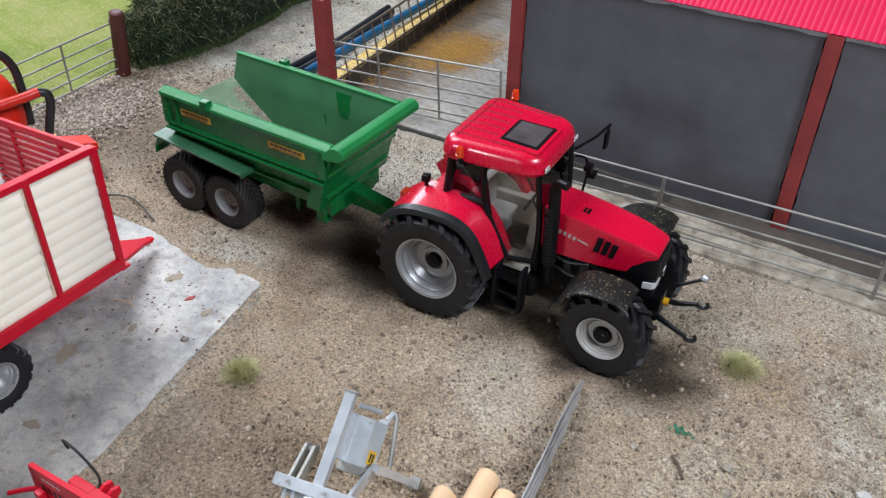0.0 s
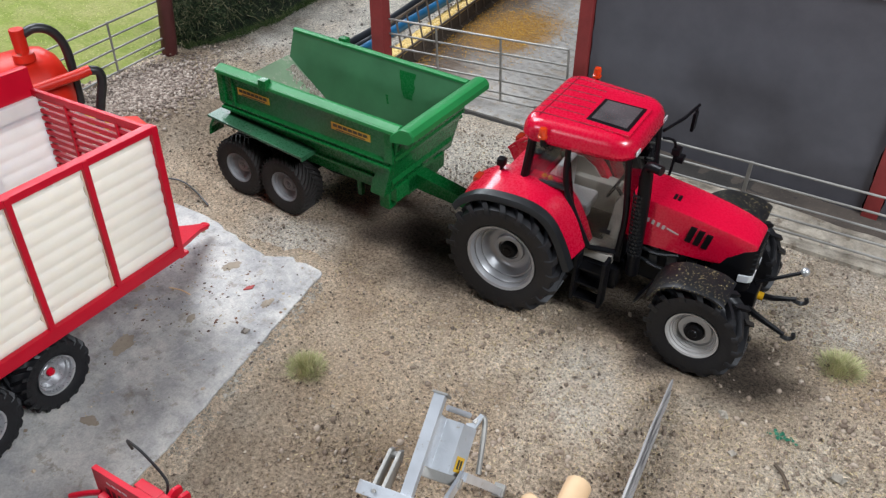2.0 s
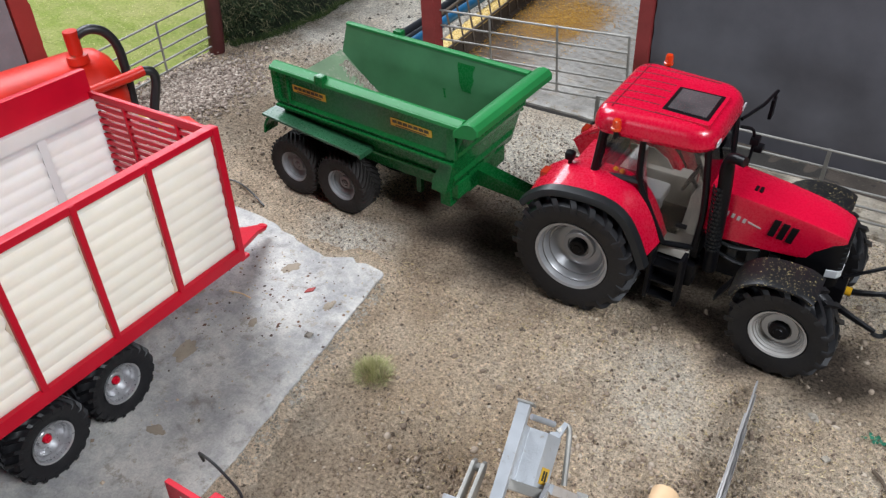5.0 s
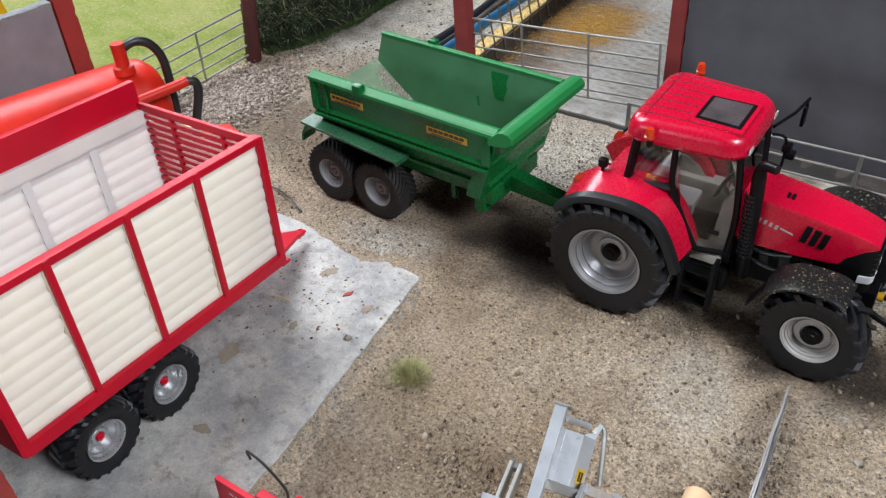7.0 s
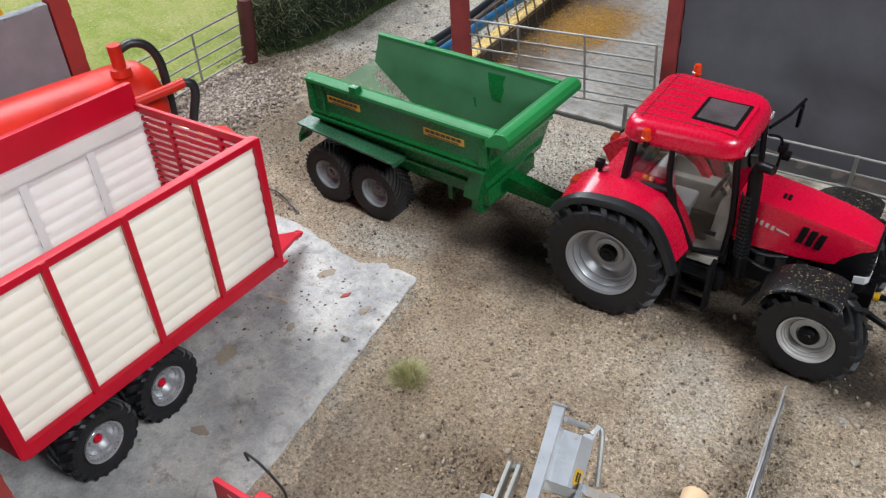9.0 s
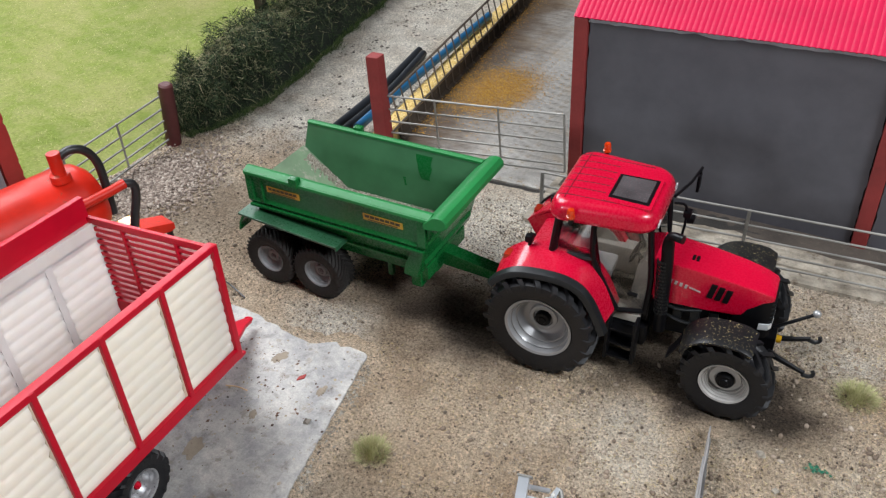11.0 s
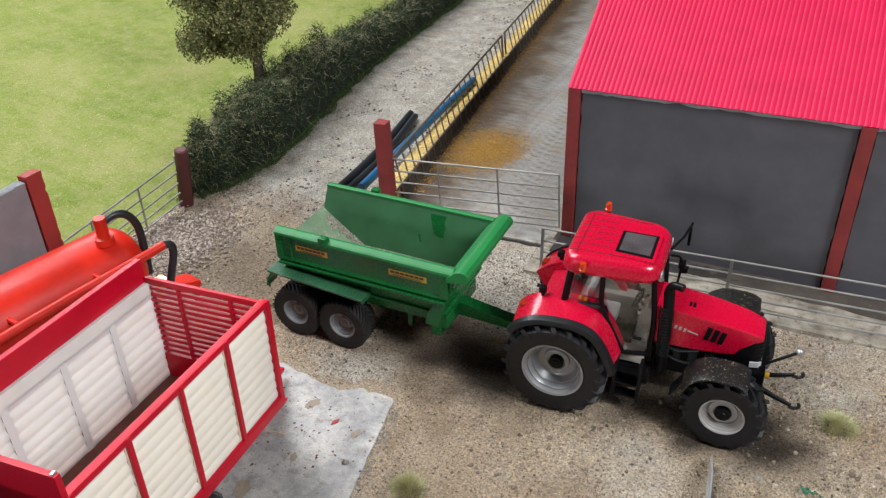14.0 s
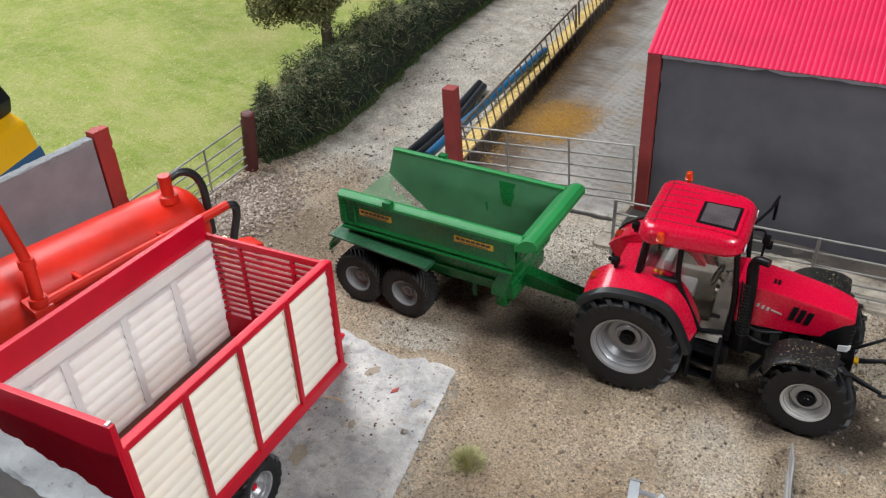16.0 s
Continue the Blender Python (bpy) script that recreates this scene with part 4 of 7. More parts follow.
# ---- barn ----
def barn():
    t = thing("barn", "grey model barn with maroon posts and cerise corrugated roof", "barn", -9.75, 16.74, rz=2.5, ry=-1.1)
    length, h = 26.65, 11.75
    spans = [0.0, 17.97, length]
    for k, (a, c) in enumerate(zip(spans, spans[1:])):
        b = BM()
        lo = -0.4
        rows = []
        for i in range(31):
            z = lo + (h + 0.05 - lo) * i / 30
            e0, e1 = 0.11 * noise.noise((z * 1.3, k, 8.0)), 0.11 * noise.noise((z * 1.3, k, 11.0))
            rows.append([(a + 0.49 + e0, 0.12, z), (c - 0.49 + e1, 0.12, z), (c - 0.49 + e1, 0.42, z), (a + 0.49 + e0, 0.42, z)])
        loft(b, rows)
        part("wall_panel", b, M_BARN, t)
        b = BM()
        n = 40
        rows = []
        for i in range(n + 1):
            x = a + 0.4 + (c - a - 0.8) * i / n
            e = 0.10 * noise.noise((x * 0.8, k, 1.0)) + 0.05 * noise.noise((x * 2.7, k, 4.0))
            rows.append([(x, 0.03, h - 0.17 + 1.5 * e), (x, 0.05, h - 0.12 + e), (x, 0.12, h + 0.06), (x, 0.45, h + 0.06), (x, 0.45, h - 0.1)])
        loft(b, rows)
        part("panel_edge", b, M_CARDEDGE, t, "frayed pale card edge")
        b = BM()
        box(b, a + 0.1, c - 0.1, 0.46, 0.6, -0.4, h - 0.2)
        part("backing", b, M_BLACK, t)
    for a in spans:
        b = BM()
        box(b, a - 0.42, a + 0.42, -0.18, 0.55, -0.7, h + 0.05, 0.05)
        for v in b.verts:
            v.co.x += 0.03 * noise.noise((a, v.co.z * 0.6, 0))
        part("post", b, M_POST, t)
    # west end wall, set back, and rear wall
    b = BM()
    prism(b, [(0.62, -0.5), (0.62, h), (13.0, h + 7.4), (25.2, h), (25.2, -0.5)], 0.1, 0.5, axis="x")
    part("end_wall", b, M_BARN, t)
    b = BM()
    prism(b, [(0.62, -0.5), (0.62, h), (13.0, h + 7.4), (25.2, h), (25.2, -0.5)], length - 0.4, length, axis="x")
    part("end_wall", b, M_BARN, t)
    b = BM()
    box(b, 0.4, length, 25.2, 25.5, -0.5, h)
    part("rear_wall", b, M_BARN, t)
    # corrugated roof, two pitches
    pitch = radians(31.5)
    for sign, name in ((1, "roof_sheet"), (-1, "roof_sheet")):
        b = BM()
        rib, per = 0.335, 8
        n = int((length + 2.6) / rib * per)
        top, run = [], 14.9
        loops = []
        for i in range(n + 1):
            x = -0.45 + i * rib / per
            ph = (i % per) / per
            hh = 0.055 * (1 - (0.5 + 0.5 * math.cos(math.tau * ph)) ** 2.5)
            wob = 0.03 * noise.noise((x * 0.4, 2.0 * sign, 0.0))
            pts = []
            for s in (-0.15, 5.0, 10.0, run):
                y, z = s * math.cos(pitch), h + 0.12 + s * math.sin(pitch)
                y -= math.sin(pitch) * (hh + wob)
                z += math.cos(pitch) * (hh + wob)
                pts.append((x, y if sign > 0 else 26.0 - y, z))
            loops.append(pts)
        rows = [[b.verts.new(p) for p in loop] for loop in loops]
        fs = []
        for a, c in zip(rows, rows[1:]):
            for k in range(3):
                fs.append(b.faces.new((a[k], c[k], c[k + 1], a[k + 1])))
        bmesh.ops.recalc_face_normals(b, faces=fs)
        bmesh.ops.solidify(b, geom=fs, thickness=0.05)
        part(name, b, M_ROOF, t, "cerise corrugated roof sheet")
    b = BM()
    tube(b, [(-0.5, 12.75, h + 7.95), (length + 2.1, 12.75, h + 7.95)], 0.3, 10)
    part("ridge_cap", b, M_ROOF, t)
    return t


barn()


# ---- gates and fences ----
def bar_gate(name, label, x, y, z, rz, length, heights, uprights, r, group, curved=False, category="gate"):
    r *= 0.88
    t = thing(name, label, category, x, y, z, rz, group=group)
    for k, hh in enumerate(heights):
        b = BM()
        tube(b, [(0, 0, hh), (length * 0.5, 0.02 * (-1) ** k, hh - 0.02), (length, 0, hh)], r, 8)
        part("rail", b, M_GALV, t)
    for u in uprights:
        b = BM()
        tube(b, [(u, 0.0, heights[0] if u in (0, length) else heights[0] - r), (u, 0, heights[-1] - (0 if u in (0, length) else -r))], r * 1.05, 8)
        part("upright", b, M_GALV, t)
    return t


g = bar_gate("yard_gate", "galvanised six-bar yard gate, closed, on maroon posts", -23.3, 14.7, 0.15, 6.4, 13.2, [0.2, 0.75, 1.6, 2.5, 3.45, 4.47], [0, 3.9, 8.6, 13.2], 0.085, "gates")
g.matrix_basis = at(-23.3, 14.7, 0.15, 0, -3.6, 6.4)
for hh in (1.0, 4.1):
    b = BM()
    tube(b, [(-0.75, 0, hh), (0.1, 0, hh)], 0.10, 8)
    part("hinge", b, M_GALV, g)
g = bar_gate("field_gate", "galvanised five-bar field gate beside the hedge, closed", -39.15, 8.1, 0.1, -82.5, 15.5, [0.45, 1.2, 2.05, 2.95, 3.95], [0, 4.7, 9.8, 15.5], 0.085, "gates")
b = BM()
tube(b, [(0.0, 0, 3.9), (0.0, 0, 4.35)], 0.10, 8)
part("finial", b, M_GALV, g)
b = BM()
tube(b, [(-0.5, 0.0, 3.7), (0.05, 0, 3.7)], 0.07, 8)
part("latch", b, M_GALV, g)
g = bar_gate("barn_hurdle", "galvanised pipe hurdle rail along the barn front", -9.6, 11.0, 0.12, 7.2, 47.8, [0.5, 1.3, 2.1, 3.0, 3.95], [0, 12.1, 24.0, 35.9, 47.8], 0.075, "hurdles", category="fence")
for u in (0, 12.1, 24.0, 35.9, 47.8):
    b = BM()
    box(b, u - 0.1, u + 0.1, -0.1, 0.1, -0.2, 4.0, 0.03)
    part("post", b, M_GALV, g)


def gate_post(name, label, x, y, h, r, mat, lean, square, category="post"):
    t = BM()
    if square:
        box(t, -r, r, -r, r, -0.2, h, 0.09)
    else:
        tube(t, [(0, 0, -0.2), (0, 0, h * 0.5), (0, 0, h - 0.12), (0, 0, h)], [r * 1.02, r, r, r * 0.72], 18)
    for v in t.verts:
        v.co += Vector((0.05, 0.05, 0.04)) * noise.noise(v.co * 1.3)
    ob = part(name, t, mat)
    ob.matrix_basis = at(x, y, 0, lean[0], lean[1], 4)
    return tagged(ob, label, category, group="gate posts")


gate_post("gate_post", "square oxide-red hanging post of the yard gate", -23.65, 14.4, 7.7, 0.50, M_POST, (0, -2), True)
gate_post("gate_post", "round dark maroon post between field gate and hedge", -39.25, 8.4, 5.05, 0.54, M_DKPOST, (0, 7), False)


def feed_barrier():
    t = thing("feed_barrier", "rusty steel feed barrier with slanted bars beside the lane", "barrier", 0, 0)
    for y0, y1 in ((15.4, 47.5), (48.6, 80.0), (81.0, 106.0)):
        p = lambda y, z, o=0.0: (barrier_x(y) + o - 0.10 * z, y, z)
        for hh, r, o in ((3.55, 0.10, 0.0), (1.3, 0.09, 0.46)):
            b = BM()
            tube(b, [p(y0, hh, o), p((y0 + y1) / 2, hh, o), p(y1, hh, o)], r, 8)
            part("rail", b, M_RUSTY, t)
        for yy in (y0, y1):
            b = BM()
            tube(b, [p(yy, 0.0), p(yy, 3.6)], 0.12, 8)
            part("post", b, M_RUSTY, t)
        n = int((y1 - y0) / 1.42)
        for k in range(1, n):
            y = y0 + (y1 - y0) * k / n
            b = BM()
            tube(b, [p(y - 0.12, 0.22, 0.80), p(y - 0.12, 0.3, 0.52), p(y - 0.05, 1.3, 0.46), p(y + 0.12, 3.5)], 0.072, 6)
            part("bar", b, M_RUSTY, t)
    b = BM()
    rows = []
    for k in range(46):
        y = 15.2 + 2.0 * k
        x = barrier_x(y)
        e = 0.06 * noise.noise((y, 3, 3))
        rows.append([(x + 0.22, y, -0.1), (x + 0.22, y, 1.15 + e), (x - 0.25, y, 1.2 + e), (x - 0.45, y, 0.8 + e), (x - 1.75, y, 0.45), (x - 1.85, y, -0.1)])
    loft(b, rows)
    part("feed_kerb", b, M_YELLOW, t, "yellow feed-stained concrete kerb")
    return t


feed_barrier()


def trough_place(rng):
    y = 15.3 + 75 * rng.random() ** 1.6
    u = rng.uniform(-1.7, 0.12)
    z = 1.2 if u > -0.25 else (1.2 + 2.0 * (u + 0.25) if u > -0.45 else 0.8 + 0.27 * (u + 0.45))
    if noise.noise((y * 0.5, u, 4.0)) < rng.uniform(-0.7, 0.15):
        return None
    return barrier_x(y) + u, y, z


M_FEED = island_material("loose_feed", [(0.0, (0.30, 0.17, 0.04)), (0.25, (0.52, 0.36, 0.10)), (0.7, (0.66, 0.50, 0.20)), (1.0, (0.76, 0.64, 0.36))])
scatter_bits("loose_feed", 12000, trough_place, lambda r: 0.04 + 0.07 * r.random(), M_FEED, "loose yellow feed strewn along the feed kerb", "feed", 33, 0.5)


def pipe(name, label, points, r, mat, category="pipe"):
    b = BM()
    tube(b, arc_points(points, 6), r, 14)
    return tagged(part(name, b, mat), label, category, group="pipes beside the barrier")


pipe("blue_pipe", "length of blue plastic water pipe lying beside the feed kerb", [(-26.9, 15.5, 0.9), (-27.3, 21, 1.0), (-27.9, 30, 1.05), (-28.6, 40.2, 1.05)], 0.36, M_BLUE)
pipe("black_pipe", "length of black drain pipe lying on the lane", [(-29.0, 14.5, 0.42), (-29.6, 22, 0.42), (-31.2, 31.4, 0.33)], 0.33, M_BLKPIPE)
pipe("black_pipe", "length of black drain pipe lying on the lane", [(-28.1, 14.2, 0.42), (-28.7, 22, 0.42), (-30.45, 30.9, 0.33)], 0.33, M_BLKPIPE)


# ---- hedge and tree ----
def hedge_line(s):
    return hedge_x(10.2 + s), 10.2 + s


def hedge_size(s):
    w = 1.15 + 0.95 * min(1.0, s / 8.0) - 0.4 * max(0.0, min(1.0, (s - 22.0) / 12.0)) + 0.30 * noise.noise((s * 0.22, 1.5, 0)) + 0.15 * noise.noise((s * 0.7, 4.5, 0))
    h = 3.3 + 1.8 * min(1.0, s / 7.0) - 1.4 * max(0.0, min(1.0, (s - 20.0) / 14.0)) + 0.55 * noise.noise((s * 0.18, 7.5, 0)) + 0.3 * noise.noise((s * 0.6, 2.5, 0))
    end = min(1.0, 0.35 + s / 2.2) if s < 1.5 else 1.0
    return w * end, h * (0.8 + 0.2 * end)


def hedge():
    t = thing("hedge", "dense dark green model hedge running along the lane", "hedge", 0, 0)
    b = BM()
    loops = []
    for k in range(120):
        s = k * 0.8
        x, y = hedge_line(s)
        w, h = hedge_size(s)
        loop = []
        for i in range(16):
            a = math.pi * i / 15
            q = 1 + 0.12 * noise.noise((math.cos(a) * 2, s * 0.8, math.sin(a) * 2))
            ca, sa = math.cos(a), math.sin(a)
            loop.append((x + 0.86 * w * q * math.copysign(abs(ca) ** 0.55, ca), y, 0.86 * h * q * sa ** 0.6 - 0.1))
        loops.append(loop)
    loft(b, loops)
    part("core", b, M_HEDGECORE, t, "dark core, bared on the lane side as shade")
    rng = random.Random(21)
    verts, faces = [], []
    for _ in range(84000):
        s = 95 * rng.random() ** 1.5 - 0.5
        x, y = hedge_line(max(0, s))
        y = 10.2 + s
        w, h = hedge_size(max(0, s))
        a = math.pi * rng.random()
        ca, sa = math.cos(a), math.sin(a)
        # lane side thinned so the dark core stands in for its shade
        if ca > 0.2 and sa < 0.85 and s > 9 and rng.random() < 0.6:
            continue
        q = rng.uniform(0.78, 1.16) * (1 + 0.42 * noise.noise((ca * 2.2, s * 0.7, sa * 2.2)))
        p = Vector((x + w * q * math.copysign(abs(ca) ** 0.55, ca), y + rng.uniform(-0.4, 0.4), max(0.05, h * q * sa ** 0.6)))
        d = Vector((ca * 0.5 + rng.gauss(0, 0.6), rng.gauss(0, 0.7), rng.gauss(-0.25, 0.6))).normalized()
        size = rng.uniform(0.25, 1.1)
        side = d.orthogonal().normalized()
        side.rotate(Matrix.Rotation(rng.uniform(0, math.tau), 3, d))
        wd = rng.uniform(0.018, 0.042)
        k = len(verts)
        verts += [tuple(p - side * wd), tuple(p + side * wd), tuple(p + d * size + side * wd * 0.4)]
        faces.append((k, k + 1, k + 2))
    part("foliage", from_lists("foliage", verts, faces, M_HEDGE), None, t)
    # dry tan wisps caught along the top and the sunny side
    verts, faces = [], []
    for _ in range(16000):
        s = 80 * rng.random() ** 1.4 - 0.3
        if noise.noise((s * 0.35, 5.0, 2.0)) < rng.uniform(-0.5, 0.25):
            continue
        x, y = hedge_line(max(0, s))
        w, h = hedge_size(max(0, s))
        a = math.pi * rng.gauss(0.58, 0.16)
        ca, sa = math.cos(a), max(0.1, math.sin(a))
        p = Vector((x + w * math.copysign(abs(ca) ** 0.55, ca), 10.2 + s, h * 1.04 * sa ** 0.6))
        d = Vector((rng.gauss(0.1, 0.6), rng.gauss(0, 0.8), rng.gauss(0.0, 0.35))).normalized() * rng.uniform(0.35, 1.0)
        side = d.orthogonal().normalized() * rng.uniform(0.015, 0.03)
        k = len(verts)
        verts += [tuple(p - side), tuple(p + side), tuple(p + d)]
        faces.append((k, k + 1, k + 2))
    part("dry_wisp", from_lists("dry_wisp", verts, faces, M_WISP), None, t, "dry tan wisps along the top")
    # grass left growing along the foot of the hedge
    verts, faces = [], []
    for _ in range(9000):
        s = 60 * rng.random() ** 1.3 - 0.6
        x, y = hedge_line(max(0, s))
        w, h = hedge_size(max(0, s))
        p = Vector((x + w * 0.95 + abs(rng.gauss(0, 0.45)) * (0.6 + 0.6 * noise.noise((s * 0.4, 3, 3))), 10.2 + s, 0.0))
        d = Vector((rng.gauss(0.2, 0.4), rng.gauss(0, 0.4), rng.uniform(0.5, 1.0))) * rng.uniform(0.25, 0.75)
        side = Vector((rng.gauss(0, 1), rng.gauss(0, 1), 0)).normalized() * 0.03
        k = len(verts)
        verts += [tuple(p - side), tuple(p + side), tuple(p + d)]
        faces.append((k, k + 1, k + 2))
    part("verge", from_lists("verge", verts, faces, M_VERGE), None, t, "rough green grass at the foot")
    return t


hedge()


def tree(x, y, h, r, seed):
    t = thing("tree", "small round-crowned olive green model tree in the hedge", "tree", x, y)
    rng = random.Random(seed)
    b = BM()
    tube(b, arc_points([(0, 0, 0), (0.15, 0.1, 2.5), (0.0, 0.2, 5.0), (0.3, 0.1, 8.0), (0.1, 0, h - 2)], 4), [0.95 - 0.8 * k / 16 for k in range(17)], 12)
    for v in b.verts:
        v.co.xy += Vector((0.1, 0.1)) * noise.noise(v.co * 1.5)
    part("trunk", b, M_BARK, t)
    tips = []
    for k in range(26):
        a, up = rng.uniform(0, math.tau), rng.uniform(0.05, 0.95)
        z0 = 5.5 + (h - 8.4) * up
        rad = r * math.sqrt(max(0.08, 1 - (2 * up - 0.8) ** 2 * 0.7)) * rng.uniform(0.6, 0.95)
        tip = Vector((rad * math.cos(a) - 1.0, rad * math.sin(a) - 0.5, z0 + rng.uniform(0.6, 1.8)))
        mid = Vector((tip.x * 0.5, tip.y * 0.5, z0 + 0.2))
        b = BM()
        tube(b, arc_points([(0.15, 0.1, z0 - 0.6), mid, tip], 3), [0.2, 0.18, 0.15, 0.12, 0.1, 0.07, 0.05], 6)
        part("limb", b, M_BARK, t)
        tips.append((tip, 1.9))
        tips.append((mid * 1.1, 1.4))
    verts, faces = [], []
    for c, s in tips:
        for _ in range(2100):
            d = Vector((rng.gauss(0, 1), rng.gauss(0, 1), rng.gauss(0, 0.8)))
            p = c + d.normalized() * s * 1.12 * rng.random() ** 0.55
            if noise.noise(p * 1.1) < -0.18:
                continue
            u = Vector((rng.gauss(0, 1), rng.gauss(0, 1), rng.gauss(0, 1))).normalized()
            w = u.orthogonal().normalized()
            size = rng.uniform(0.06, 0.16)
            k = len(verts)
            verts += [tuple(p - u * size), tuple(p + w * size * 0.6), tuple(p + u * size), tuple(p - w * size * 0.6)]
            faces.append((k, k + 1, k + 2, k + 3))
    part("crown", from_lists("crown", verts, faces, M_LEAF), None, t)
    return t


tree(-45.7, 26.9, 16.6, 5.5, 3)


# ---- wheels ----
def tyre_mesh(name, R, w, rim, lugs, mat, depth, s=1, round_tread=False):
    b = BM()
    h = w / 2
    lathe(b, [(rim * 0.97, -h * 0.72), (rim + 0.10, -h * 0.88), (R * 0.80, -h), (R * 0.90, -h * 0.97), (R - depth, -h * 0.80), (R - depth * 0.8, 0), (R - depth, h * 0.80), (R * 0.90, h * 0.97), (R * 0.80, h), (rim + 0.10, h * 0.88), (rim * 0.97, h * 0.72)], 56, close=True)
    ring = list(b.verts)[5 * 56:6 * 56]
    pitch = math.tau / lugs
    for side in (-1, 1):
        for k in range(lugs):
            a0 = k * pitch + (0.5 * pitch if side > 0 else 0.0)
            lean = pitch * (0.95 if not round_tread else 2.2)
            half = pitch * 0.21
            rows = []
            for f, lift in ((-0.04, 0.92), (0.45, 1.0), (0.86, 1.0), (1.0, 0.93), (1.02, 0.86)):
                y = side * h * f
                a = a0 + lean * (1 - f)
                base = R - depth * 1.6 if f < 0.9 else R * 0.80
                top = R * lift if f > 0.9 else R
                rows.append([(base * math.cos(a - half), y, base * math.sin(a - half)), (top * math.cos(a - half * 0.7), y, top * math.sin(a - half * 0.7)),
                             (top * math.cos(a + half * 0.7), y, top * math.sin(a + half * 0.7)), (base * math.cos(a + half), y, base * math.sin(a + half))])
            foot = loft(b, rows)[0].verts[0]
            # moulded in one with the casing: a web joins each lug to it
            i = int(a0 % math.tau / math.tau * 56)
            b.faces.new((foot, ring[i], ring[(i + 1) % 56]))
    return mesh_of(name, b, mat)


def add_wheel(parent, x, y, z, R, w, rim, side, tyre, rim_mat, hub_mat, hub_r, dish, lip_rings=2, steer=0.0, hub_out=0.25, flat_disc=False):
    """side -1: its face looks towards -y."""
    h = w / 2
    face = side * h
    b = BM()
    core = face * 0.86 - side * (dish + 0.06)
    lathe(b, [(0.0, core), (hub_r * 1.1, core), (hub_r * 1.1, -face * 0.6), (0.0, -face * 0.6)], 24)
    wheel = part("wheel", b, rim_mat, parent, m=at(x, y, z, 0, 0, steer))
    part("tyre", tyre, None, wheel)
    prof = [(rim, -face * 0.72), (rim * 0.98, face * 0.80), (rim * 1.03, face * 0.90), (rim * 0.95, face * 0.86)]
    lip = face * 0.86
    if flat_disc:
        # narrow stepped rings round a broad flat wheel disc
        for k in range(lip_rings):
            r = rim * (0.93 - 0.075 * k)
            prof += [(r, lip - side * dish * (0.08 + 0.17 * k)), (r - rim * 0.012, lip - side * dish * (0.20 + 0.17 * k)), (r - rim * 0.05, lip - side * dish * (0.21 + 0.17 * k)), (r - rim * 0.058, lip - side * dish * (0.17 + 0.17 * k))]
        d = lip - side * dish * 0.62
        prof += [(rim * 0.70, lip - side * dish * 0.78), (rim * 0.665, lip - side * dish * 0.78), (rim * 0.64, d), (hub_r * 1.15, d + side * 0.05), (hub_r * 1.1, d - side * 0.05), (0.0, d - side * 0.05)]
    else:
        for k in range(lip_rings):
            r = rim * (0.92 - 0.11 * k)
            e = lip - side * dish * (0.22 + 0.30 * k)
            prof += [(r, e + side * 0.06), (r - rim * 0.012, e - side * 0.05), (r - rim * 0.045, e - side * 0.055), (r - rim * 0.055, e - side * 0.02), (r - rim * 0.065, e - side * 0.05)]
        d = lip - side * dish
        prof += [(rim * 0.66, d + side * 0.10), (rim * 0.58, d), (rim * 0.44, d - side * 0.02), (rim * 0.425, d + side * 0.13), (rim * 0.39, d + side * 0.16), (hub_r * 1.25, d + side * 0.17), (hub_r * 1.2, d + side * 0.05), (0.0, d + side * 0.05)]
    b = BM()
    lathe(b, prof, 48)
    part("rim", b, rim_mat, wheel)
    b = BM()
    e = d + side * hub_out
    lathe(b, [(hub_r, d), (hub_r, e - side * 0.06), (hub_r * 0.86, e), (hub_r * 0.5, e), (hub_r * 0.42, e + side * 0.05), (0.0, e + side * 0.05)], 12)
    part("hub", b, hub_mat, wheel)
    return wheel


def path_shell(bm, path, y0, y1, thick, drop=0.0, camber=0.0, steps=4):
    """A bent plate that follows (x, z) points, with a turned-down outer lip."""
    pts = arc_points([(x, 0, z) for x, z in path], steps)
    rows = []
    for k, p in enumerate(pts):
        way = (pts[min(k + 1, len(pts) - 1)] - pts[max(k - 1, 0)]).normalized()
        n = Vector((-way.z, 0, way.x))
        if n.z < -0.2:
            n = -n
        def at_y(y, off):
            q = p + n * off
            return (q.x, y, q.z)
        ym = y1 + (y0 - y1) * 0.12
        rows.append([at_y(y0, 0), at_y(y0, thick), at_y((y0 + ym) / 2, thick - camber * 0.3), at_y(ym, thick - camber), at_y(y1, thick - camber - drop), at_y(y1, -camber - drop), at_y(ym, -camber), at_y((y0 + ym) / 2, -camber * 0.3)])
    loft(bm, rows)


# ---- red tractor ----
M_DKRED = plain("seam_dark_red", (0.13, 0.003, 0.010), 0.5, bumpy=0.0, vary=0.1)


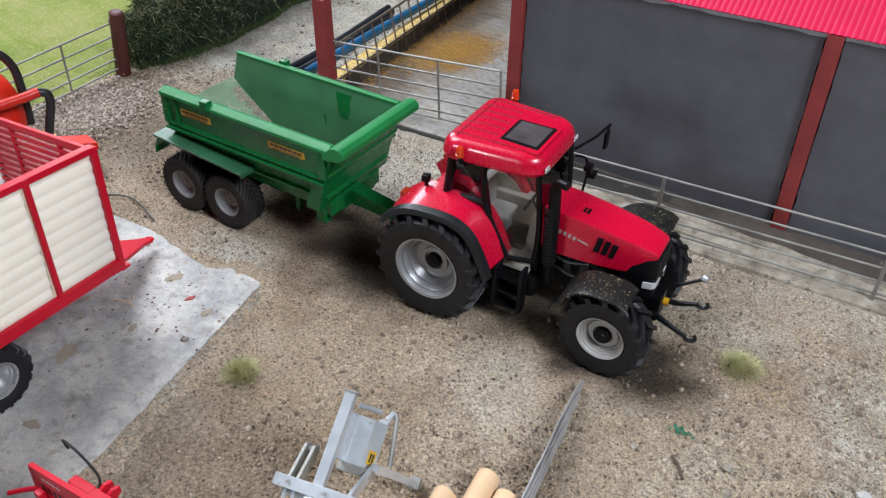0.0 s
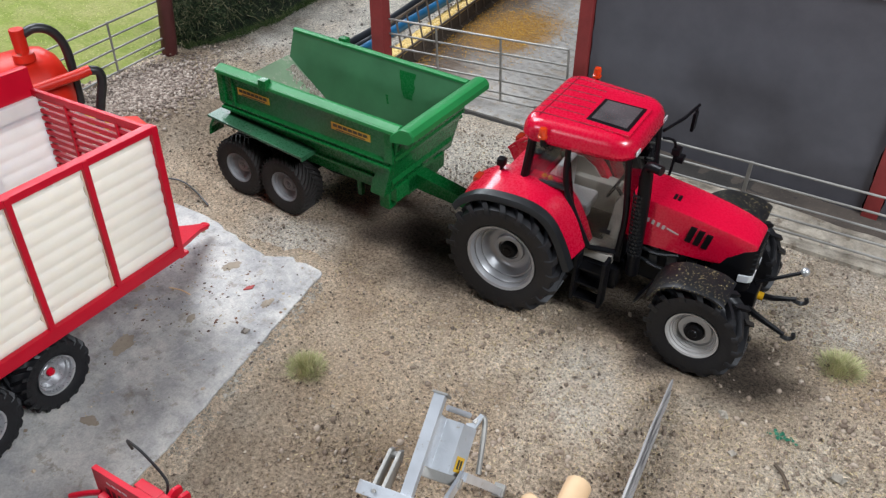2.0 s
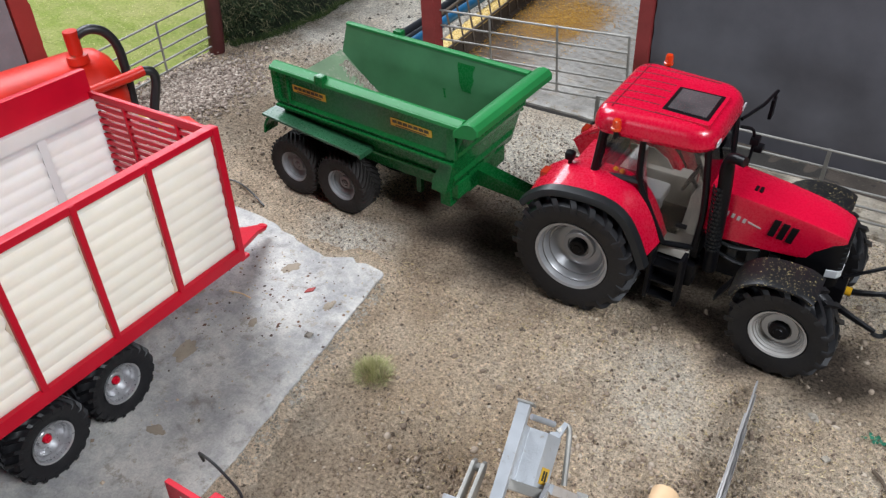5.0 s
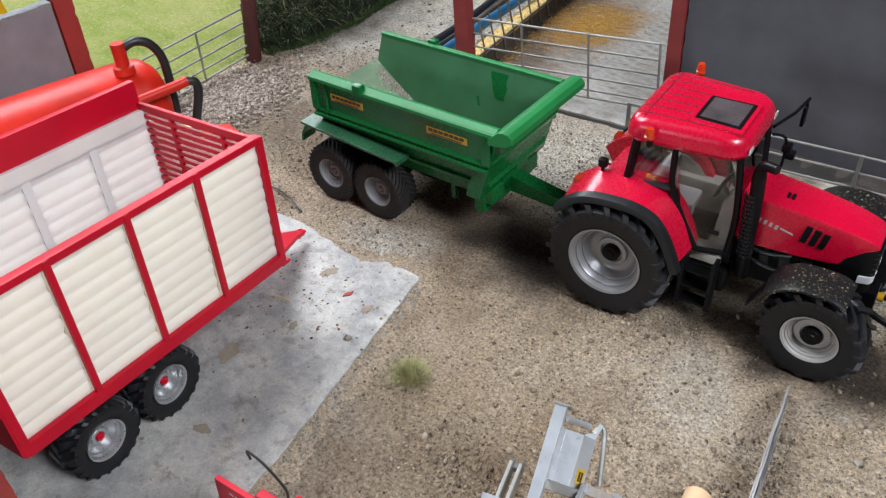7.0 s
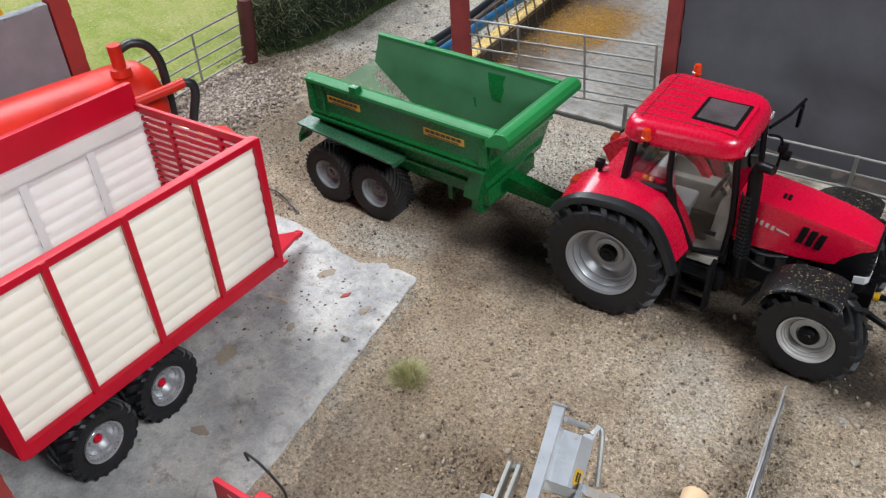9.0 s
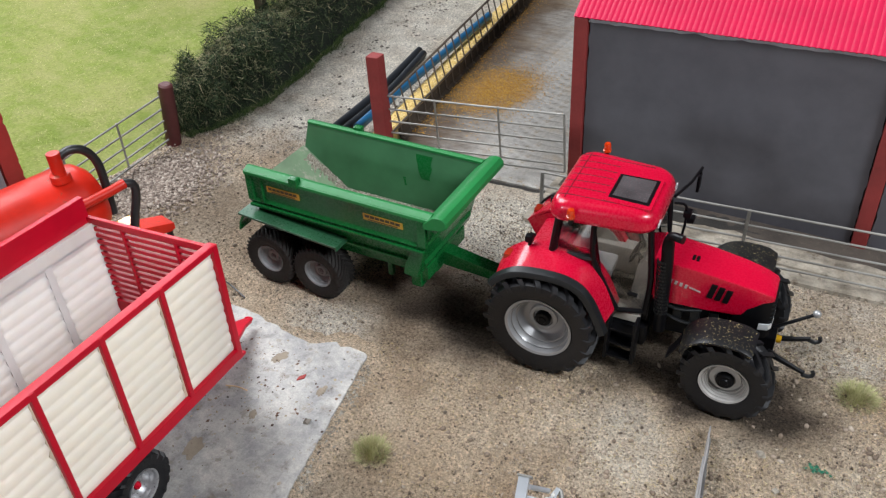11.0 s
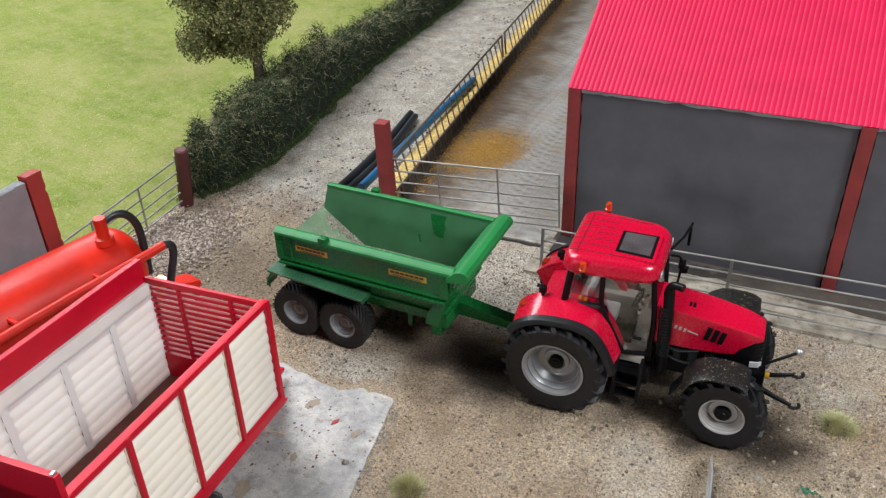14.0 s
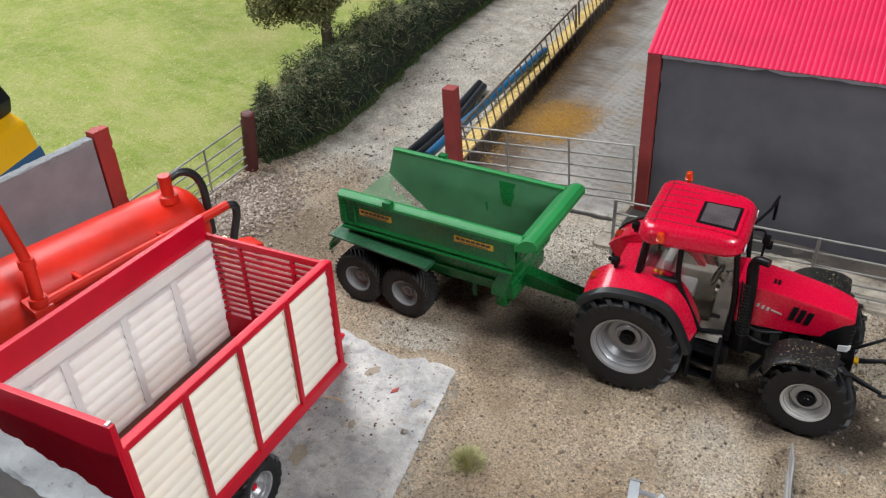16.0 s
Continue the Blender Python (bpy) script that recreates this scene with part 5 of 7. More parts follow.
def tractor():
    t = thing("tractor", "glossy red model tractor with black trim, hitched to the green trailer", "tractor", -4.8, 3.43, 0, 5.0)
    rear, front = tyre_mesh("rear_tyre", 2.92, 2.2, 1.68, 20, M_TYRE, 0.24), tyre_mesh("front_tyre", 2.18, 1.75, 1.12, 16, M_TYRE, 0.26)
    for s in (-1, 1):
        add_wheel(t, 0, 3.2 * s, 2.80, 2.92, 2.2, 1.68, s, rear, M_RIM, M_BLACK, 0.42, 0.98, 2, hub_out=0.34)
        add_wheel(t, 9.0, 2.95 * s, 2.10, 2.18, 1.75, 1.12, s, front, M_RIM_C, M_BLACK, 0.42, 0.66, 3, steer=-2, hub_out=0.28, flat_disc=True)

    # chassis, engine, axles
    b = BM()
    box(b, -1.6, 3.6, -0.95, 0.95, 2.0, 3.6, 0.12)
    box(b, 3.4, 10.0, -0.62, 0.62, 1.75, 3.2, 0.1)
    box(b, 4.6, 9.5, -0.85, 0.85, 3.0, 4.35, 0.12)
    part("chassis", b, M_BLACK, t)
    for x, z, r in ((0, 2.82, 0.55), (9.05, 2.1, 0.34)):
        b = BM()
        tube(b, [(x, -2.6, z), (x, -0.9, z), (x, 0.9, z), (x, 2.6, z)], [r * 0.75, r, r, r * 0.75], 14)
        part("axle", b, M_BLACK, t)
    b = BM()
    for k in range(5):
        box(b, 5.0 + 0.85 * k, 5.45 + 0.85 * k, -1.02, 1.02, 2.9 + 0.1 * (k % 2), 3.9, 0.06)
    tube(b, arc_points([(4.9, -1.05, 4.0), (6.0, -1.12, 3.7), (7.2, -1.08, 3.95)], 5), 0.1, 8)
    tube(b, arc_points([(5.3, -1.0, 3.2), (6.6, -1.15, 3.0), (8.0, -0.9, 3.3)], 5), 0.08, 8)
    part("engine", b, M_GREYTRIM, t)
    b = BM()
    box(b, 2.3, 4.9, -2.05, -0.9, 1.5, 2.75, 0.25)
    part("fuel_tank", b, M_BLACK, t)
    b = BM()
    box(b, 2.3, 4.9, 0.9, 2.05, 1.5, 2.75, 0.25)
    part("battery_box", b, M_BLACK, t)

    # bonnet
    b = BM()
    loops = []
    for x, w, zt, zb, crown in ((4.7, 1.26, 6.48, 4.05, 0.16), (5.6, 1.26, 6.42, 4.05, 0.16), (7.2, 1.22, 6.24, 4.1, 0.16), (8.6, 1.16, 6.02, 4.2, 0.16), (9.3, 1.10, 5.88, 4.35, 0.16), (9.75, 1.04, 5.76, 4.95, 0.16), (10.15, 0.94, 5.62, 5.25, 0.14), (10.26, 0.86, 5.5, 5.32, 0.10)):
        half = [(w * 0.97, zb), (w, zb + (zt - zb) * 0.5), (w * 0.975, zt - crown * 1.4), (w * 0.945, zt - crown * 0.55), (w * 0.88, zt - crown * 0.28), (w * 0.42, zt - crown * 0.08)]
        loops.append([(x, -yy, zz) for yy, zz in half] + [(x, 0, zt)] + [(x, yy, zz) for yy, zz in half[::-1]])
    loft(b, loops)
    part("bonnet", b, M_RED, t)
    for s in (-1, 1):
        for k in range(3):
            b = BM()
            x0 = 7.42 + 0.36 * k
            prism(b, [(x0 - 0.14, 4.90 - 0.05 * k), (x0 + 0.13, 4.88 - 0.05 * k), (x0 + 0.30, 5.70 - 0.08 * k), (x0 + 0.03, 5.72 - 0.08 * k)], s * 1.10, s * 1.255 - 0.012 * s * k, bevel=0.03)
            part("side_vent", b, M_BLACK, t)
        b = BM()
        for k in range(6):
            x0 = 5.0 + 0.24 * k
            prism(b, [(x0 + 0.02, 5.40 - 0.05 * k), (x0 + 0.15, 5.39 - 0.05 * k), (x0 + 0.19, 5.60 - 0.05 * k), (x0 + 0.06, 5.61 - 0.05 * k)], s * 1.20, s * 1.268)
        part("maker_mark", b, M_MARKING, t, "row of silver bars standing for the maker's name")
        b = BM()
        prism(b, [(6.46, 5.20), (7.0, 5.08), (7.0, 5.14), (6.46, 5.29)], s * 1.19, s * 1.255)
        part("model_mark", b, M_MARKING, t, "silver stripe")
    for k in range(2):
        b = BM()
        box(b, 6.28 + 0.2 * k, 6.41 + 0.2 * k, -0.5, -0.1, 6.15, 6.365, 0.02)
        part("top_vent", b, M_BLACK, t)
    b = BM()
    loops = []
    for x, w, zt, zb in ((8.6, 1.10, 4.6, 2.9), (9.3, 1.09, 4.9, 2.9), (9.8, 1.03, 5.3, 3.0), (10.20, 0.92, 5.42, 3.1), (10.34, 0.80, 5.3, 3.2)):
        loops.append([(x, -w, zb), (x, -w, zt - 0.15), (x, -w * 0.8, zt), (x, w * 0.8, zt), (x, w, zt - 0.15), (x, w, zb)])
    loft(b, loops)
    grille = part("grille", b, M_BLACK, t)
    for k in range(5):
        b = BM()
        box(b, 9.6, 10.38, -0.92, 0.92, 4.05 + 0.26 * k, 4.13 + 0.26 * k, 0.02)
        part("slat", b, M_GREYTRIM, grille)
    for s in (-1, 1):
        b = BM()
        prism(b, [(10.42, s * 0.25), (10.40, s * 0.75), (10.26, s * 0.98), (9.8, s * 1.10), (9.8, s * 0.9), (10.2, s * 0.4)], 3.62, 3.98, axis="z", bevel=0.04)
        part("headlight", b, M_LENS, t, "clear swept-back headlight")
    b = BM()
    box(b, 9.6, 10.75, -0.6, 0.6, 1.55, 2.95, 0.12)
    part("front_weight_frame", b, M_BLACK, t)

    # front linkage
    for s, tip in ((-1, 1.55), (1, 2.3)):
        b = BM()
        tube(b, arc_points([(10.5, s * 0.62, 2.1), (11.2, s * 0.82, 1.95), (12.3, s * 0.86, tip)], 4), [0.17, 0.17, 0.16, 0.15, 0.14, 0.13, 0.12, 0.11, 0.11], 8)
        arm = part("lower_link", b, M_BLACK, t)
        b = BM()
        tube(b, arc_points([(12.2, s * 0.86, tip - 0.1), (12.5, s * 0.86, tip - 0.14), (12.72, s * 0.86, tip + 0.02), (12.66, s * 0.86, tip + 0.22)], 4), 0.10, 8)
        part("hook", b, M_GREYTRIM, arm)
    b = BM()
    tube(b, [(10.5, 0.15, 3.0), (12.15, 0.9, 3.75)], 0.085, 8)
    top = part("top_link", b, M_BLACK, t)
    b = BM()
    bmesh.ops.create_uvsphere(b, u_segments=14, v_segments=10, radius=0.2, matrix=Matrix.Translation((12.25, 0.95, 3.8)))
    part("ball_end", b, M_CHROME, top, "bright metal ball end")
    b = BM()
    tube(b, [(10.7, 0.2, 2.35), (11.0, 0.2, 2.35)], 0.2, 12)
    part("coupling", b, M_YLENS, t, "yellow power take-off cap")

    # front mudguards
    for s in (-1, 1):
        b = BM()
        path_shell(b, [(x, z + 0.12 * (s + 1)) for x, z in ((6.75, 3.35), (7.05, 3.98), (7.75, 4.45), (8.6, 4.55), (9.4, 4.50), (9.92, 4.27))], s * 2.15, s * 3.85 + 0.25 * (s + 1), 0.09, 0.10, 0.06)
        guard = part("front_mudguard", b, M_BLACK_DUST, t, "black mudguard speckled with straw dust")
        b = BM()
        tube(b, [(9.0, s * 1.2, 3.2), (9.0, s * 2.2, 4.2), (9.0, s * 2.6, 4.42)], 0.11, 8)
        part("stay", b, M_BLACK, guard)
        b = BM()
        path_shell(b, [(6.72, 3.4), (6.5, 2.9), (6.2, 2.35)], s * 2.5, s * 3.3, 0.07, 0.0, 0.0)
        part("mud_flap", b, M_BLACK, guard)

    # rear mudguards
    for s in (-1, 1):
        line = [(-2.62, 4.95), (-2.2, 5.38), (-1.25, 5.95), (0.2, 6.14), (1.3, 6.05), (2.05, 5.65), (2.65, 4.82), (3.2, 3.6)]
        b = BM()
        path_shell(b, line, s * 1.5, s * 3.78, 0.13, 0.02, 0.24)
        guard = part("rear_mudguard", b, M_RED, t)
        b = BM()
        prism(b, line + [(2.0, 3.2), (-1.6, 3.2)], s * 1.5, s * 1.6)
        part("cheek", b, M_RED, guard)
        b = BM()
        prism(b, [(0.2, 3.25), (0.2, 5.75), (1.3, 5.85), (2.0, 5.45), (2.6, 4.65), (3.1, 3.5), (3.1, 3.25)], s * 1.40, s * 1.48)
        part("lining", b, M_CABIN, guard, "beige inner lining")
        b = BM()
        path_shell(b, [(x, zz - 0.13) for x, zz in [(-2.66, 4.85)] + line[1:-1] + [(3.25, 3.5)]], s * 3.66, s * 4.12, 0.12, 0.17, 0.06)
        part("mudguard_edge", b, M_GREYTRIM, guard, "dark grey rubber edge")
        b = BM()
        box(b, -2.52, -2.16, s * 2.2 - 0.3, s * 2.2 + 0.3, 5.16, 5.54, 0.08)
        part("tail_lamp", b, M_TAIL, guard, "amber and red tail lamp")
        b = BM()
        tube(b, [(-1.35, s * 1.9, 5.8), (-1.35, s * 1.9, 6.3)], 0.1, 8)
        box(b, -1.58, -1.15, s * 1.9 - 0.2, s * 1.9 + 0.2, 6.2, 6.62, 0.13)
        part("marker_lamp", b, M_BLACK, guard, "black work lamp on a stalk")
    # red panel between the rear guards
    b = BM()
    prism(b, [(-1.8, 4.2), (0.3, 4.2), (0.3, 5.5), (-0.6, 5.75), (-1.6, 5.45)], -1.5, 1.5, bevel=0.1)
    part("rear_panel", b, M_RED, t)

    # cab: floor, posts, glass
    b = BM()
    box(b, 0.3, 4.5, -1.95, 1.95, 2.85, 3.3, 0.05)
    part("cab_floor", b, M_CABIN, t, "beige cab floor")
    def post_bar(name, pts, r):
        b = BM()
        tube(b, arc_points(pts, 4) if len(pts) > 2 else pts, r, 8)
        return part(name, b, M_BLACK, t)
    for s in (-1, 1):
        w0, w1 = s * 2.12, s * 2.22
        post_bar("front_pillar", [(4.62, s * 1.75, 3.4), (4.72, s * 1.82, 5.6), (4.45, s * 1.95, 8.45)], 0.15)
        post_bar("middle_pillar", [(3.35, w0, 3.55), (2.45, w0, 5.2), (1.92, w0, 6.4), (1.88, w1, 8.45)], 0.14)
        post_bar("rear_pillar", [(-0.15, s * 2.05, 5.9), (0.0, s * 2.1, 7.0), (0.2, w1, 8.45)], 0.20)
        post_bar("door_sill", [(3.35, w0, 3.55), (4.62, s * 1.78, 3.55)], 0.13)
        post_bar("waist_rail", [(-0.15, s * 2.05, 6.0), (1.92, w0, 6.25)], 0.15)
        b = BM()
        loft(b, [[(3.35, w0, 3.6), (2.47, w0, 5.2), (1.94, w0, 6.4), (1.9, w1, 8.42), (4.43, s * 1.96, 8.42), (4.70, s * 1.83, 5.6), (4.6, s * 1.77, 3.6)],
                 [(3.35, w0 - 0.05 * s, 3.6), (2.47, w0 - 0.05 * s, 5.2), (1.94, w0 - 0.05 * s, 6.4), (1.9, w1 - 0.05 * s, 8.42), (4.43, s * 1.91, 8.42), (4.70, s * 1.78, 5.6), (4.6, s * 1.72, 3.6)]])
        door = part("door_glass", b, M_GLASS, t, "clear door window", smooth=False)
        door.visible_shadow = False
        b = BM()
        box(b, 3.75, 4.25, s * 2.05 - 0.08, s * 2.05 + 0.08, 4.55, 4.72, 0.04)
        part("door_handle", b, M_BLACK, door)
        b = BM()
        loft(b, [[(-0.1, s * 2.05, 6.05), (1.88, w0, 6.3), (1.84, w1, 8.42), (0.24, w1, 8.42), (0.05, s * 2.1, 7.0)],
                 [(-0.1, s * 2.0, 6.05), (1.88, w0 - 0.05 * s, 6.3), (1.84, w1 - 0.05 * s, 8.42), (0.24, w1 - 0.05 * s, 8.42), (0.05, s * 2.05, 7.0)]])
        pane = part("quarter_glass", b, M_GLASS, t, "clear rear side window", smooth=False)
        pane.visible_shadow = False
        # steps
        b = BM()
        for x in (3.15, 4.5):
            prism(b, [(x - 0.09, 0.95), (x + 0.09, 0.95), (x + 0.09, 3.5), (x - 0.09, 3.5)], s * 2.2, s * 2.95, bevel=0.03)
        steps = part("steps", b, M_BLACK, t)
        for k, z in enumerate((1.05, 1.8, 2.55)):
            b = BM()
            box(b, 3.15, 4.5, s * (2.55 - 0.12 * k) - 0.32, s * (2.55 - 0.12 * k) + 0.32, z, z + 0.12, 0.03)
            part("tread", b, M_BLACK, steps)
    for name, pts in (("windscreen", [(4.66, -1.75, 4.2), (4.66, 1.75, 4.2), (4.76, 1.8, 5.7), (4.48, 1.9, 8.4), (4.48, -1.9, 8.4), (4.76, -1.8, 5.7)]),
                      ("rear_window", [(-0.2, -1.95, 5.9), (-0.2, 1.95, 5.9), (0.15, 2.1, 8.4), (0.15, -2.1, 8.4)])):
        b = BM()
        loft(b, [pts, [(x - 0.05, y, z) for x, y, z in pts]])
        pane = part(name, b, M_GLASS, t, smooth=False)
        pane.visible_shadow = False
    b = BM()
    box(b, 4.5, 4.85, -1.8, 1.8, 3.0, 4.25, 0.08)
    part("bulkhead", b, M_BLACK, t)

    # inside the cab
    b = BM()
    box(b, 1.1, 2.6, -0.75, 0.75, 4.25, 4.75, 0.2)
    box(b, 0.85, 1.35, -0.75, 0.75, 4.5, 6.4, 0.2)
    box(b, 1.3, 2.4, -0.5, 0.5, 3.1, 4.3, 0.1)
    part("seat", b, M_SEAT, t, "pale grey seat")
    b = BM()
    prism(b, [(3.6, 3.1), (4.5, 3.1), (4.5, 5.6), (4.1, 5.75), (3.8, 5.2)], -0.6, 0.6, bevel=0.1)
    part("dashboard", b, M_CABIN, t, "beige steering console")
    b = BM()
    ring = [(3.55 + 0.30 * math.sin(a) * 0.8, 0.72 * math.cos(a), 5.75 + 0.30 * math.sin(a) * 1.7) for a in (math.tau * k / 20 for k in range(21))]
    tube(b, ring, 0.075, 6)
    tube(b, [(3.55, 0, 5.75), (3.95, 0, 5.3)], 0.09, 8)
    tube(b, [(3.55, -0.7, 5.75), (3.55, 0.7, 5.75)], 0.06, 6)
    part("steering_wheel", b, M_BLACK, t)
    b = BM()
    box(b, 0.5, 3.4, 1.05, 1.9, 3.1, 5.0, 0.15)
    box(b, 0.4, 0.9, -1.9, 1.9, 3.1, 5.6, 0.12)
    part("side_console", b, M_CABIN, t, "beige cab lining")
    b = BM()
    box(b, 0.0, 1.75, -2.0, -1.2, 5.55, 6.12, 0.08)
    part("control_shelf", b, M_BLACK, t)
    b = BM()
    box(b, -0.1, 0.12, -1.9, 1.9, 5.2, 6.3, 0.05)
    part("rear_bulkhead", b, M_BLACK, t)
    for k, (x, y, z) in enumerate(((0.72, -1.72, 6.24), (1.02, -1.74, 6.22))):
        b = BM()
        bmesh.ops.create_uvsphere(b, u_segments=10, v_segments=8, radius=0.14, matrix=Matrix.Translation((x, y, z)))
        part("control_knob", b, M_YLENS, t, "yellow control knob")

    # roof
    b = BM()
    def roof_loop(z, x0, x1, w0, w1, r):
        pts = []
        f = r * 1.55
        for cx, cy, a0, q in ((x1 - f, w1 - f, 0, f), (x0 + r, w0 - r, 90, r), (x0 + r, -w0 + r, 180, r), (x1 - f, -w1 + f, 270, f)):
            for k in range(6):
                a = radians(a0 + 18 * k)
                pts.append((cx + q * math.cos(a), cy + q * math.sin(a), z))
        return pts
    loops = [roof_loop(8.44, 0.0, 4.55, 2.40, 2.2, 0.6), roof_loop(8.42, -0.22, 4.66, 2.66, 2.42, 0.65), roof_loop(8.60, -0.31, 4.75, 2.75, 2.51, 0.7), roof_loop(8.98, -0.28, 4.72, 2.72, 2.46, 0.7), roof_loop(9.2, -0.20, 4.64, 2.64, 2.38, 0.7),
             roof_loop(9.35, -0.06, 4.50, 2.50, 2.24, 0.65), roof_loop(9.42, 0.14, 4.30, 2.30, 2.04, 0.6), roof_loop(9.47, 0.7, 3.8, 1.72, 1.5, 0.55), roof_loop(9.50, 1.4, 3.2, 1.0, 0.9, 0.5)]
    loft(b, loops)
    roof = part("roof", b, M_RED, t)
    def roof_height(x, y):
        wide = 2.72 - 0.26 * (x + 0.28) / 5.0
        d = min(x + 0.28, 4.72 - x, wide - abs(y))
        table = ((0.0, 8.98), (0.08, 9.2), (0.22, 9.35), (0.42, 9.42), (0.98, 9.47), (1.7, 9.50), (9.0, 9.50))
        for (a, za), (c, zc) in zip(table, table[1:]):
            if d <= c:
                return za + (zc - za) * max(0, d - a) / (c - a)
    for y, x1 in ((-1.95, 3.6), (-1.3, 2.05), (-0.65, 2.05), (0.0, 2.05), (0.65, 2.05), (1.3, 2.05), (1.95, 3.6)):
        b = BM()
        xs = [0.0 + (x1 - 0.0) * k / 14 for k in range(15)]
        tube(b, [(x, y * (1 - 0.012 * x), roof_height(x, y * (1 - 0.012 * x)) + 0.004) for x in xs], 0.022, 6)
        part("roof_seam", b, M_DKRED, roof)
    b = BM()
    prism(b, [(2.22, -1.58), (4.16, -1.68), (4.16, 0.66), (2.22, 0.62)], 9.15, 9.535, axis="z", bevel=0.06)
    hatch = part("roof_hatch", b, M_BLACK, roof, "black hatch frame")
    b = BM()
    prism(b, [(2.02, -1.80), (2.10, -1.88), (4.24, -1.96), (4.32, -1.88), (4.32, 0.78), (4.24, 0.86), (2.10, 0.80), (2.02, 0.72)], 9.2, 9.505, axis="z", bevel=0.05)
    part("hatch_surround", b, M_RED, roof)
    b = BM()
    tube(b, [(0.36, y, roof_height(0.36, y) + 0.004) for y in (-2.2, -1.5, -0.75, 0.0, 0.75, 1.5, 2.2)], 0.022, 6)
    part("roof_seam", b, M_DKRED, roof)
    b = BM()
    prism(b, [(2.40, -1.40), (4.0, -1.48), (4.0, 0.48), (2.40, 0.45)], 9.4, 9.55, axis="z")
    part("hatch_pane", b, plain("hatch_tinted", (0.075, 0.066, 0.068), 0.22, coat=0.4, bumpy=0.0, vary=0.4), hatch, "smoky tinted pane")
    for s in (-1, 1):
        b = BM()
        lathe_pts = [(0.0, 0.0), (0.21, 0.0), (0.21, 0.10), (0.18, 0.12), (0.18, 0.38), (0.14, 0.46), (0.0, 0.48)]
        lathe(b, lathe_pts, 16)
        bmesh.ops.transform(b, matrix=Matrix.Rotation(radians(90), 4, "X"), verts=b.verts)
        bmesh.ops.transform(b, matrix=Matrix.Translation((0.92, s * 2.92, 8.84 + (0.42 if s > 0 else 0))), verts=b.verts)
        beacon = part("beacon", b, M_AMBER, roof, "amber flashing beacon")
        b = BM()
        tube(b, [(0.92, s * 2.5, 8.4), (0.92, s * 2.92, 8.5), (0.92, s * 2.92, 8.88 + (0.42 if s > 0 else 0))], 0.1, 8)
        part("bracket", b, M_BLACK, beacon)
        # pale roof-edge decal, drawn as a thin clear block
        b = BM()
        box(b, 4.70, 4.765, s * 1.7 - 0.22, s * 1.7 + 0.22, 8.62, 8.85, 0.02)
        part("roof_decal", b, M_LENS, roof, "small pale decal on the roof edge")

    # exhaust with perforated guard, air intake
    b = BM()
    tube(b, arc_points([(5.42, -1.62, 2.6), (5.42, -1.78, 4.2), (5.36, -1.82, 6.6), (5.28, -1.84, 8.0), (5.45, -2.0, 8.42), (5.95, -2.2, 8.5)], 5), [0.29] * 15 + [0.26, 0.22] + [0.21] * 9, 14)
    stack = part("exhaust", b, M_BLACK, t)
    b = BM()
    for k in range(16):
        for i in range(7):
            a = radians(180 + 25 * i + (12 if k % 2 else 0))
            z = 3.9 + 0.2 * k
            box(b, -0.05, 0.05, -0.03, 0.03, -0.06, 0.06, m=Matrix.Translation((5.40 - 0.012 * k + 0.31 * math.cos(a), -1.80 + 0.31 * math.sin(a), z)) @ Matrix.Rotation(a + math.pi / 2, 4, "Z") @ Matrix.Rotation(radians(30 if k % 2 else -30), 4, "Y"))
    part("heat_guard", b, M_GREYTRIM, stack, "grey diamond-mesh heat guard")

    # mirrors and lamps beside the windscreen
    b = BM()
    tube(b, [(4.7, 2.0, 8.0), (5.2, 3.4, 8.15), (5.45, 4.75, 8.3)], 0.08, 8)
    tube(b, [(5.42, 4.6, 8.25), (5.42, 4.6, 7.5)], 0.06, 8)
    box(b, 5.34, 5.50, 4.3, 4.8, 7.05, 8.0, 0.05)
    part("mirror", b, M_BLACK, t)
    b = BM()
    tube(b, arc_points([(4.75, 1.9, 7.7), (5.25, 2.2, 7.5), (5.35, 2.3, 6.6), (5.3, 2.2, 5.7)], 4), 0.07, 8)
    box(b, 5.2, 5.6, 2.05, 2.55, 6.85, 7.2, 0.08)
    box(b, 5.25, 5.75, 2.4, 2.9, 6.35, 6.65, 0.08)
    part("work_lamps", b, M_BLACK, t)

    # rear linkage and pick-up hitch
    b = BM()
    box(b, -2.1, -1.3, -0.5, 0.5, 1.4, 3.4, 0.1)
    for s in (-1, 1):
        tube(b, [(-1.5, s * 0.6, 2.2), (-3.0, s * 0.85, 2.0)], 0.14, 8)
        tube(b, [(-1.4, s * 0.7, 3.6), (-2.6, s * 0.85, 2.1)], 0.09, 8)
    tube(b, [(-1.6, 0, 1.7), (-3.1, 0, 2.15)], 0.16, 8)
    part("rear_linkage", b, M_BLACK, t)
    return t


tractor()


